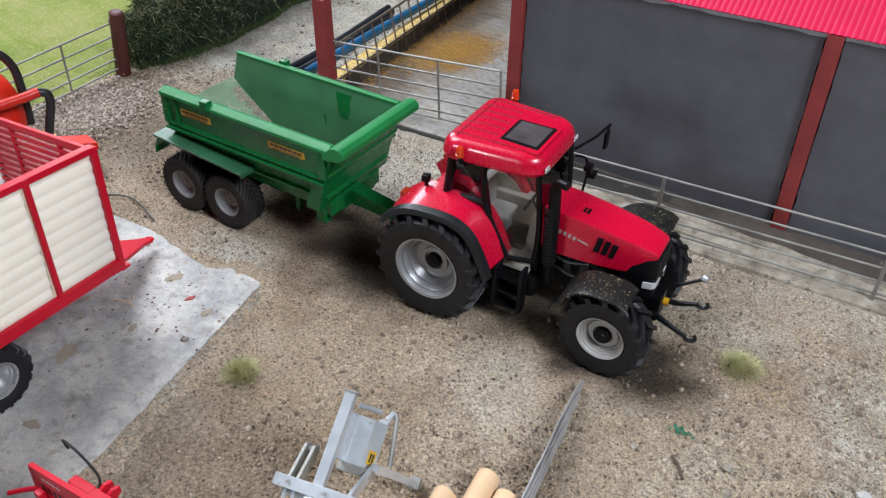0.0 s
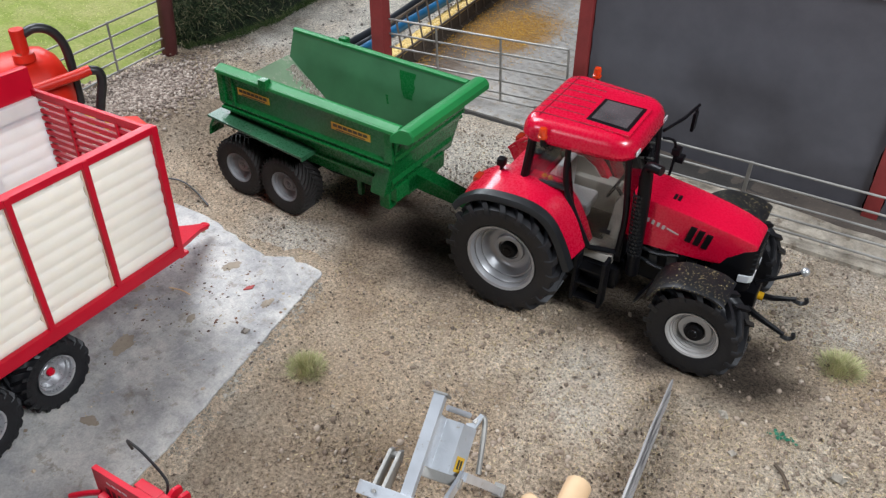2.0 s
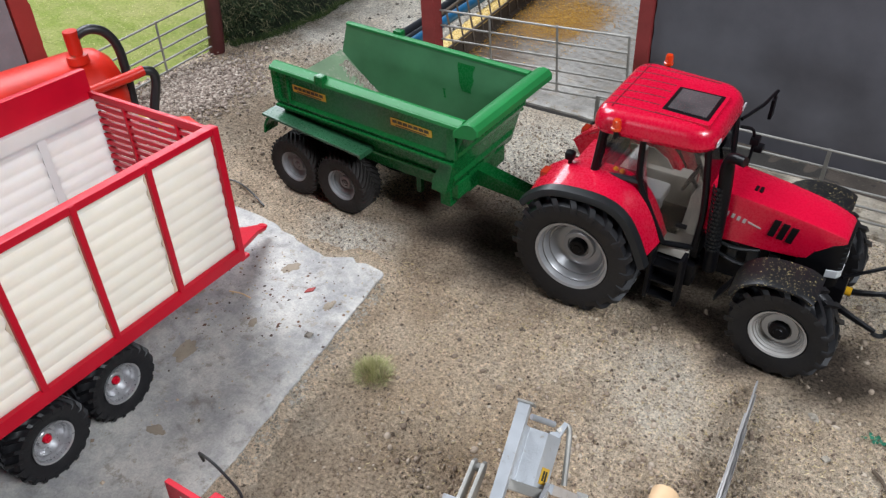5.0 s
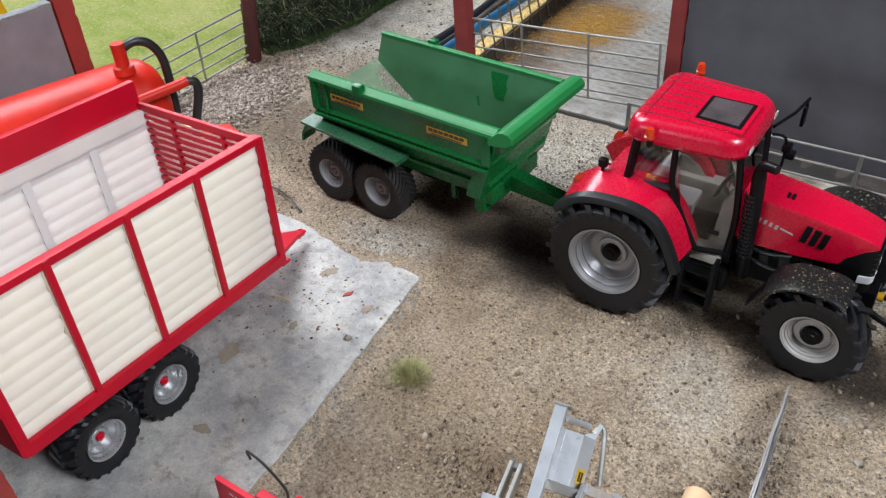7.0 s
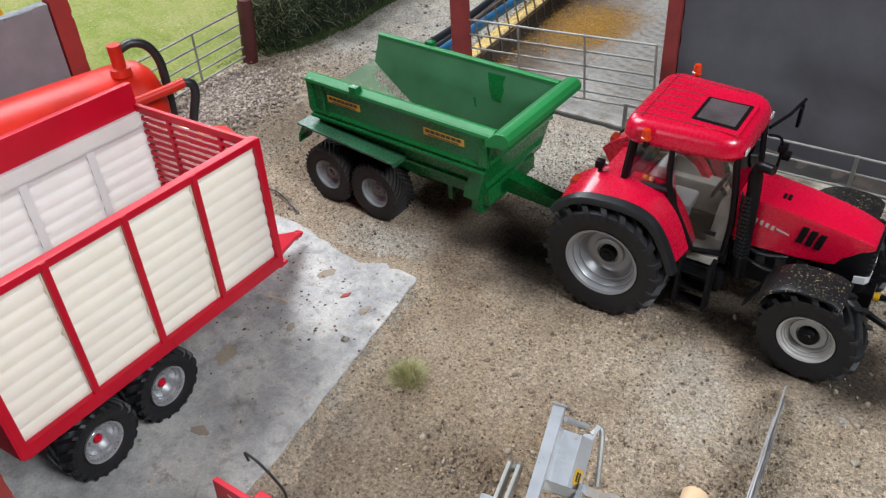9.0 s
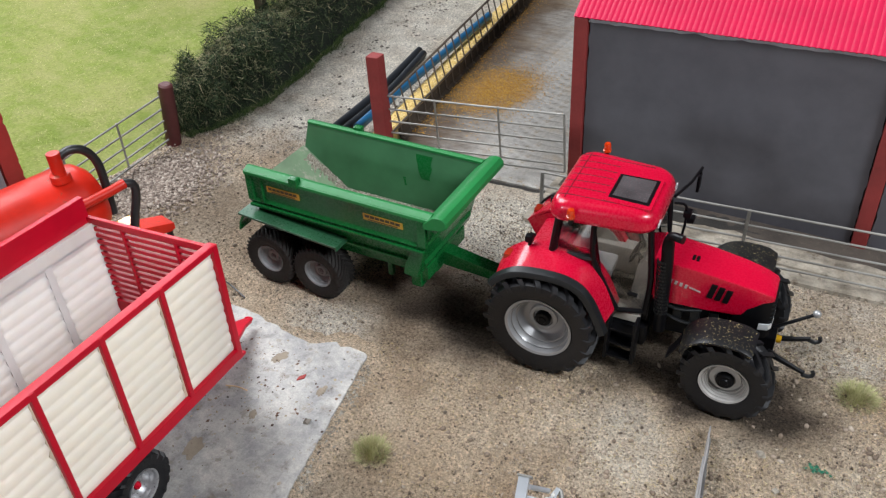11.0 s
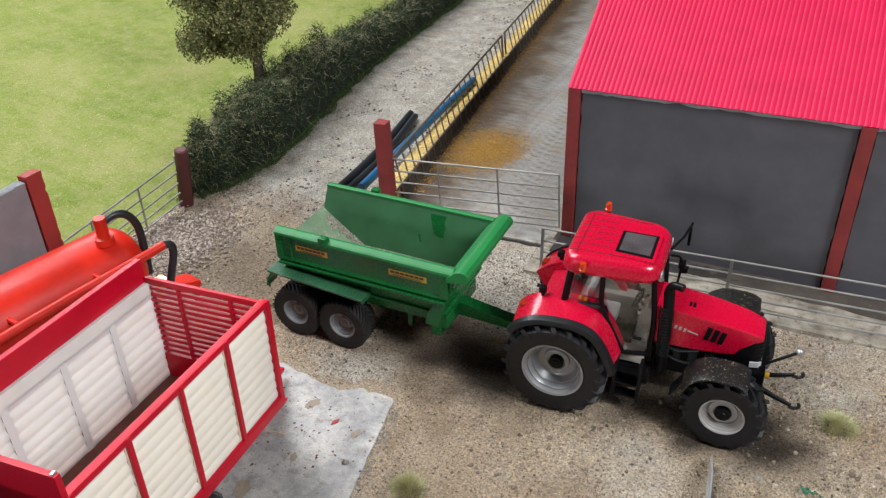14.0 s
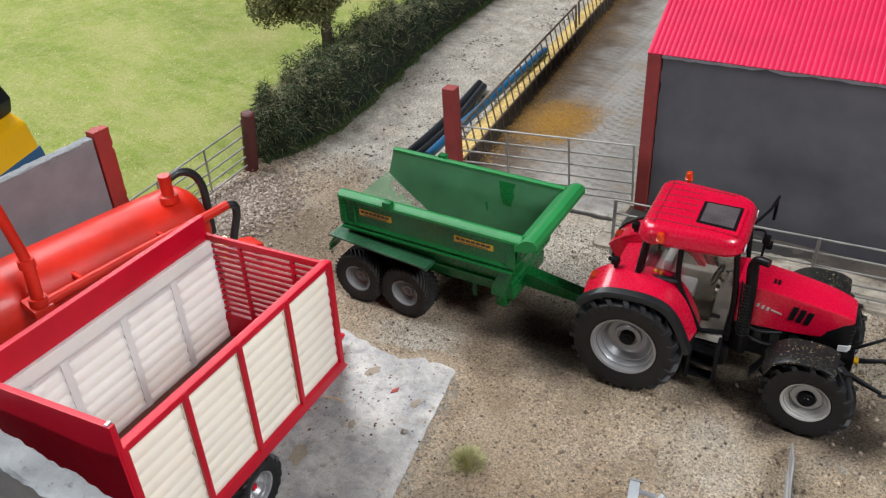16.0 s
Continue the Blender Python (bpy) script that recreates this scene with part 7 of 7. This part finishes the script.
# ---- yellow loader behind the wall ----
def yellow_loader():
    t = thing("loader", "yellow and black model loader standing behind the grey wall", "loader", -44.4, -10.5, 0.3, 20)
    b = BM()
    prism(b, [(-4.5, 2.2), (4.2, 2.2), (4.4, 6.6), (3.7, 9.7), (2.6, 10.5), (-1.0, 10.6), (-4.5, 10.2)], -2.4, 2.4, bevel=0.25)
    body = part("body", b, M_MYELLOW, t)
    b = BM()
    prism(b, [(-4.4, 6.9), (4.36, 6.9), (4.12, 8.0), (-4.4, 8.0)], -2.46, 2.46, bevel=0.03)
    part("side_band", b, M_MBLUE, body, "blue band with pale bars")
    b = BM()
    for k in range(8):
        box(b, -2.6 + 0.62 * k, -2.2 + 0.62 * k, -2.52, -2.45, 7.25, 7.7)
        box(b, -2.6 + 0.62 * k, -2.2 + 0.62 * k, 2.45, 2.52, 7.25, 7.7)
    part("band_bars", b, M_MARKING, body)
    b = BM()
    prism(b, [(-4.4, 10.3), (3.1, 10.3), (3.4, 11.3), (2.5, 12.9), (1.8, 13.4), (-4.4, 13.4)], -2.3, 2.3, bevel=0.25)
    part("cab", b, M_GREYTRIM, t, "dark grey cab")
    b = BM()
    box(b, 2.9, 3.35, -1.8, 1.8, 11.8, 12.2, 0.12)
    part("lamp_bar", b, M_BLACK, t)
    for s in (-1, 1):
        b = BM()
        prism(b, [(-3.8, 10.6), (1.8, 10.6), (2.0, 11.5), (1.2, 12.9), (-3.8, 12.9)], s * 2.28, s * 2.36, bevel=0.03)
        part("side_window", b, M_SUNROOF, t, "dark tinted window", smooth=False)
        b = BM()
        box(b, 0.9, 3.0, s * 2.40 - 0.05, s * 2.40 + 0.05, 8.75, 9.15, 0.02)
        part("side_badge", b, M_MBLUE, body, "small blue badge")
        b = BM()
        for k in range(5):
            box(b, -2.6 + 0.5 * k, -2.35 + 0.5 * k, s * 2.40 - 0.04, s * 2.40 + 0.04, 8.3, 9.6, 0.02)
        part("louvre", b, M_BLACK, body)
    tyre = tyre_mesh("loader_tyre", 2.5, 1.8, 1.2, 18, M_TYRE, 0.16)
    for x in (-2.8, 2.4):
        for s in (-1, 1):
            add_wheel(t, x, s * 2.6, 2.45, 2.5, 1.8, 1.2, s, tyre, M_MYELLOW, M_BLACK, 0.3, 0.3, 1)
    return t


yellow_loader()


# ---- implements in the foreground ----
def boom_headstock():
    """Galvanised headstock on a boom: local z runs up the tilted mast, local y away behind it."""
    t = thing("loader_attachment", "galvanised model headstock on a round boom, tilted over the yard", "implement", 0.70, -14.35, 4.45, 14, rx=-56.5)
    def piece(name, mat, build, label="", parent=None):
        b = BM()
        build(b)
        return part(name, b, mat, parent or t, label)
    def mast_shape(b):
        # an open channel: two flanges and a web
        prism(b, [(-0.19, -0.16), (0.19, -0.16), (0.19, 0.22), (0.12, 0.22), (0.10, -0.04), (-0.10, -0.04), (-0.12, 0.22), (-0.19, 0.22)], -0.35, 3.3, axis="z", bevel=0.02)
    mast = piece("mast", M_GALV_L, mast_shape, "square galvanised mast")
    piece("mast_cap", M_GALV, lambda b: box(b, -0.24, 0.28, -0.2, 0.45, 3.28, 3.36, 0.02), "", mast)
    piece("pin", M_GALV_L, lambda b: tube(b, [(0.15, 0.9, 3.05), (0.8, 1.6, 3.1)], 0.1, 10), "", mast)
    piece("side_plate", M_GALV_L, lambda b: prism(b, [(0.0, 0.2), (0.1, 1.5), (0.70, 1.58), (1.06, 2.2), (0.98, 2.26), (0.64, 1.68), (0.02, 1.62), (-0.08, 0.2)], 1.05, 2.78, axis="z", bevel=0.02), "folded galvanised plate")
    piece("plate_hook", M_GALV_L, lambda b: prism(b, [(0.66, 2.7), (1.0, 2.7), (1.16, 3.28), (1.02, 3.34), (0.86, 2.95), (0.66, 2.88)], 2.1, 2.26, axis="y", bevel=0.02))
    badge = piece("badge", M_PLATE, lambda b: box(b, -0.19, 0.19, -0.012, 0.012, 1.2, 1.72, m=Matrix.Translation((0.90, 1.90, 0)) @ Matrix.Rotation(radians(60), 4, "Z")), "yellow badge with dark bars")
    for k in range(2):
        piece("badge_bar", M_INK, lambda b: box(b, -0.11 + 0.13 * k, -0.03 + 0.13 * k, -0.03, -0.012, 1.3, 1.62, m=Matrix.Translation((0.90, 1.90, 0)) @ Matrix.Rotation(radians(60), 4, "Z")), "", badge)
    piece("side_strut", M_GALV, lambda b: tube(b, arc_points([(0.9, 2.15, 2.95), (1.12, 2.25, 3.25), (1.28, 2.32, 2.9), (1.52, 2.42, 1.4)], 4), 0.1, 8))
    piece("inner_beam", M_GALV, lambda b: box(b, -0.1, 1.25, 1.35, 1.75, 0.72, 1.05, 0.04))
    piece("cross_beam", M_GALV_L, lambda b: prism(b, [(-1.5, -0.42), (-1.35, -0.5), (1.55, -0.42), (1.6, -0.1), (-1.4, -0.12)], -0.42, 0.0, axis="z", bevel=0.03))
    piece("skirt", M_GALV, lambda b: box(b, -1.2, 1.55, -0.1, 0.35, -0.62, -0.2, 0.04))
    for k in range(9):
        piece("tooth", M_GALV_L, lambda b: prism(b, [(-0.16, -0.22), (-0.16, -0.62), (-0.06, -0.78), (0.04, -0.62), (0.04, -0.22)], -1.12 + 0.32 * k, -0.98 + 0.32 * k, axis="x", bevel=0.015))
    for x, z in ((-0.9, -0.2), (0.45, -0.2), (1.3, -0.22)):
        piece("bolt", M_GALV, lambda b: tube(b, [(x, -0.40, z), (x, -0.56, z)], 0.07, 6), "dull bolt head")
    for x in (-1.1, -0.78):
        piece("bracket", M_GALV, lambda b: prism(b, [(-0.2, -0.2), (0.6, -0.1), (0.9, 1.0), (0.7, 1.3), (0.4, 1.2), (0.15, 0.6)], x - 0.06, x + 0.06, axis="x", bevel=0.02))
    piece("pivot", M_GALV, lambda b: tube(b, [(-1.2, 0.62, 1.05), (-0.7, 0.62, 1.05)], 0.14, 10))
    piece("bracket", M_GALV_L, lambda b: prism(b, [(-0.2, -0.3), (0.5, -0.2), (2.1, 1.0), (2.2, 1.3), (1.7, 1.3), (0.2, 0.2)], 1.05, 1.18, axis="x", bevel=0.02))
    arm = piece("tine", M_GALV_L, lambda b: tube(b, [(1.15, 1.8, 1.15), (1.6, 3.9, 1.2), (1.87, 5.85, 1.2)], [0.22, 0.21, 0.19], 4))
    piece("tine_foot", M_GALV, lambda b: box(b, 1.66, 2.08, 5.6, 6.05, 1.0, 1.5, 0.04), "", arm)
    piece("boom", M_GALV_L, lambda b: tube(b, [(-0.12, -0.15, -0.3), (-0.3, -2.1, -6.4), (-0.62, -2.9, -12.4)], 0.2, 12), "round galvanised boom")
    return t


boom_headstock()


def peeled_log(x0, y0, x1, y1, r, z, seed):
    b = BM()
    rng = random.Random(seed)
    a, c = Vector((x0, y0, z)), Vector((x1, y1, z))
    n = 9
    pts = [a.lerp(c, k / n) + Vector((rng.gauss(0, 0.015), rng.gauss(0, 0.015), 0)) for k in range(n + 1)]
    way = (c - a).normalized()
    tube(b, [a - way * 0.06] + pts, [r * 0.85] + [r * (1 + rng.gauss(0, 0.015)) for _ in pts], 20)
    return tagged(part("log", b, M_WOOD), "smooth peeled pale wooden log lying in a bundle", "log", group="bundle of logs")


for k, (x0, y0, z) in enumerate(((2.92, -9.7, 0.56), (3.85, -8.0, 0.58), (4.95, -8.4, 0.56))):
    peeled_log(x0, y0, x0 + 1.45, y0 - 12.5, 0.49, z, 40 + k)

def grey_plank():
    """A split, weathered plank on edge: slivers of uneven length side by side."""
    t = thing("grey_plank", "weathered grey split plank standing on edge beside the logs", "plank", 6.0, -10.6, -0.05, 8.5)
    rng = random.Random(12)
    for k, (dx, y1, h) in enumerate(((-0.10, 8.2, 0.92), (-0.03, 9.9, 1.45), (0.05, 9.2, 1.28), (0.11, 7.4, 1.02))):
        n = 26
        loops = []
        for i in range(n + 1):
            y = y1 * i / n
            top = h * (1 + 0.10 * noise.noise((y * 1.3, k * 5.0, 1))) * (1 - 0.55 * max(0, (y - y1 * 0.78) / (y1 * 0.22)) ** 1.5)
            x = dx + 0.03 * noise.noise((y * 0.7, k * 3.0, 2))
            loops.append([(x - 0.045, y, 0), (x + 0.045, y, 0), (x + 0.04, y, top * 0.7), (x + 0.02, y, top + 0.03 * rng.random()), (x - 0.04, y, top * 0.96)])
        b = BM()
        loft(b, loops)
        part("sliver", b, M_BARBRIGHT, t, smooth=False)


grey_plank()


def red_frame():
    t = thing("mounted_implement", "red model implement with sloping side plate and linkage lugs", "implement", -8.52, -19.33)
    b = BM()
    prism(b, [(0.0, 3.86), (4.6, 4.85), (4.6, 3.3), (3.9, 2.9), (-0.12, 2.2)], 0.0, 0.2, bevel=0.04)
    part("side_plate", b, M_WRED, t)
    for k in range(4):
        b = BM()
        x = 0.75 + 0.3 * k
        box(b, x, x + 0.2, -0.012, 0.01, 3.46 + 0.215 * x, 3.54 + 0.215 * x)
        part("marking", b, M_WHITE, t, "small pale marking")
    b = BM()
    prism(b, [(1.15, 2.7), (1.15, 3.2), (2.35, 3.42), (2.35, 2.7)], 0.62, 0.98, bevel=0.05)
    part("gearbox", b, M_WRED, t)
    b = BM()
    box(b, 1.5, 4.2, 0.15, 0.7, 2.6, 3.0, 0.05)
    part("cross_beam", b, M_WRED, t)
    for x0, x1 in ((1.3, 1.55), (1.75, 2.3), (3.1, 3.9)):
        b = BM()
        box(b, x0, x1, 0.28, 0.52, 2.985, 3.012)
        part("slot", b, M_BLACK, t, "dark slot in the beam")
    for k in range(5):
        b = BM()
        x = 0.55 + 0.34 * k
        prism(b, [(x, 2.75 + 0.2 * x), (x + 0.2, 2.79 + 0.2 * x), (x + 0.2, 3.18 + 0.2 * x), (x, 3.14 + 0.2 * x)], -0.012, 0.01)
        part("plate_opening", b, M_BLACK, t, "dark opening in the plate")
    b = BM()
    prism(b, [(1.3, 3.0), (4.35, 3.55), (4.35, 3.75), (1.3, 3.2)], 0.5, 0.95, bevel=0.04)
    part("rear_beam", b, M_WRED, t)
    for x in (2.42, 2.82):
        b = BM()
        prism(b, [(0.55, 2.75), (0.62, 3.12), (1.2, 3.42), (1.48, 3.34), (1.5, 3.1), (1.1, 2.75)], x, x + 0.16, axis="x", bevel=0.03)
        part("lug", b, M_WRED, t)
    for x in (0.4, 3.9):
        b = BM()
        box(b, x, x + 0.35, -0.3, -0.02, -0.05, 3.0, 0.06)
        box(b, x, x + 0.35, -1.6, 0.5, -0.06, 0.25, 0.06)
        part("leg", b, M_WRED, t)
    b = BM()
    tube(b, arc_points([(0.2, 0.0, 2.7), (-0.5, -0.2, 2.3), (-1.2, -0.5, 1.9)], 5), 0.1, 8)
    part("brace", b, M_WRED, t)
    b = BM()
    tube(b, arc_points([(-0.26, 1.62, 3.0), (-0.08, 1.46, 3.66), (0.12, 1.41, 3.86), (0.86, 1.36, 3.95), (1.55, 1.42, 3.4), (1.95, 1.36, 3.15), (2.05, 1.2, 2.8)], 6), 0.05, 8)
    part("hose", b, M_HOSE, t, "thin black hydraulic hose")
    return t


red_frame()


def hose_line(name, label, points, r, mat=None, category="hose"):
    b = BM()
    tube(b, arc_points(points, 6), r, 8)
    return tagged(part(name, b, mat or M_HOSE), label, category)


hose_line("hydraulic_hose", "thin black hose trailing from the red implement", [(-3.6, -18.9, 0.12), (-3.3, -18.3, 0.5), (-2.9, -18.5, 0.4), (-2.9, -19.4, 0.12)], 0.09)
hose_line("cable", "thin black cable lying on the gravel by the wagon", [(-25.9, -3.4, 0.12), (-25.1, -3.0, 0.22), (-24.3, -2.8, 0.15), (-22.9, -3.15, 0.25), (-21.6, -3.5, 0.1)], 0.05, category="cable")


def grass_tuft(x, y, r, h, n, seed, mat, label):
    """Short soft fibres standing in a low dome."""
    rng = random.Random(seed)
    verts, faces = [], []
    for _ in range(n):
        a, q = rng.uniform(0, math.tau), rng.random() ** 0.7
        p = Vector((x + 0.75 * r * q * math.cos(a), y + 0.75 * r * q * math.sin(a), -0.05))
        tip = p + Vector((r * (0.35 * q * math.cos(a) + rng.gauss(0, 0.12)), r * (0.35 * q * math.sin(a) + rng.gauss(0, 0.12)), h * rng.uniform(0.45, 1.0) * (1.05 - 0.6 * q * q)))
        side = Vector((-math.sin(a), math.cos(a), 0)) * 0.010
        k = len(verts)
        mid = (p + tip) / 2 + Vector((0, 0, 0.05 * h))
        verts += [tuple(p - side), tuple(p + side), tuple(mid + side), tuple(mid - side), tuple(tip)]
        faces += [(k, k + 1, k + 2, k + 3), (k + 3, k + 2, k + 4)]
    return tagged(new("grass_tuft", from_lists("grass_tuft", verts, faces, mat)), label, "grass tuft", group="grass tufts")


grass_tuft(-8.75, -9.3, 0.95, 0.80, 1100, 1, M_TUFT, "straw-green static grass tuft on the gravel")
grass_tuft(10.1, 4.9, 1.1, 0.70, 1200, 2, M_TUFT, "straw-green static grass tuft on the gravel")
M_MOSS = island_material("moss_green", [(0.0, (0.01, 0.09, 0.05)), (1.0, (0.05, 0.20, 0.12))])
scatter_bits("moss_scrap", 34, lambda r: (r.gauss(9.2, 0.2), r.gauss(-0.6, 0.12), 0.05), lambda r: 0.05 + 0.06 * r.random(), M_MOSS, "scrap of dark green moss on the grit", "moss", 31)


def loose_stone(x, y, s, mat, label, seed):
    b = BM()
    bmesh.ops.create_icosphere(b, subdivisions=2, radius=s)
    for v in b.verts:
        v.co *= 1 + 0.7 * noise.noise(v.co * (1.5 / s) + Vector((seed, 0, 0)))
        v.co.z *= 0.55
    ob = part("stone", b, mat)
    ob.matrix_basis = at(x, y, s * 0.25 + (0.2 if on_slab(x, y) else 0), 0, 0, seed * 37)
    return tagged(ob, label, "stone", group="loose stones")


for k, (x, y, s) in enumerate(((16.7, 0.4, 0.30), (15.36, -3.0, 0.25), (15.85, -3.7, 0.2), (6.9, -0.9, 0.2), (11.63, -1.4, 0.27), (12.0, -2.7, 0.22), (-12.45, -9.4, 0.17), (7.9, -2.6, 0.16))):
    loose_stone(x, y, s, M_STONE if k in (0, 1, 2) else (M_CRUMB if k == 6 else M_KERB), ("pale" if k < 3 else "grey") + " loose stone lying on the yard", k + 1)
hose_line("twig", "small brown twig lying on the gravel", [(9.45, -2.2, 0.10), (9.88, -2.55, 0.13), (10.25, -3.05, 0.07)], 0.07, M_BARK, "twig")
hose_line("twig", "small brown twig lying on the concrete", [(-17.6, -9.45, 0.24), (-17.0, -9.25, 0.26), (-16.4, -9.2, 0.24)], 0.035, M_WOOD, "twig")
b = BM()
prism(b, [(-0.3, -0.05), (0.1, -0.12), (0.3, 0.1), (-0.1, 0.12)], 0.0, 0.05, axis="z")
ob = part("red_scrap", b, M_POST_W)
ob.matrix_basis = at(-14.55, -7.15, 0.2, 0, 0, 60)
tagged(ob, "scrap of dull red plastic lying on the slab", "scrap")


def calf_figurine(x, y, rz):
    b = BM()
    def blob(c, r):
        bmesh.ops.create_uvsphere(b, u_segments=16, v_segments=10, radius=1.0, matrix=Matrix.Translation(c) @ Matrix.Diagonal((*r, 1)))
    blob((-0.5, 0, 1.15), (1.05, 0.46, 0.5))
    blob((0.45, 0, 1.25), (0.45, 0.40, 0.55))
    blob((0.72, 0, 1.62), (0.28, 0.24, 0.42))
    blob((0.98, 0, 1.95), (0.34, 0.25, 0.26))
    blob((1.3, 0, 1.84), (0.22, 0.15, 0.14))
    for side in (-1, 1):
        blob((0.86, side * 0.26, 2.12), (0.09, 0.16, 0.07))
        for lx in (-1.2, 0.45):
            tube(b, [(lx, side * 0.26, -0.02), (lx, side * 0.24, 0.5), (lx, side * 0.22, 1.1)], [0.10, 0.10, 0.2], 8)
    me = mesh_of("calf_figurine", b, M_BLACK)
    me.materials.append(M_WHITE)
    for f in me.polygons:
        f.material_index = 1 if 0.0 < f.center.x < 0.0088 and f.center.z < 0.0182 else 0
    ob = new("calf_figurine", me)
    ob.matrix_basis = at(x, y, 0, 0, 0, rz)
    return tagged(ob, "small black and white plastic farm animal standing on the yard", "figurine")


calf_figurine(18.35, -6.0, 105)
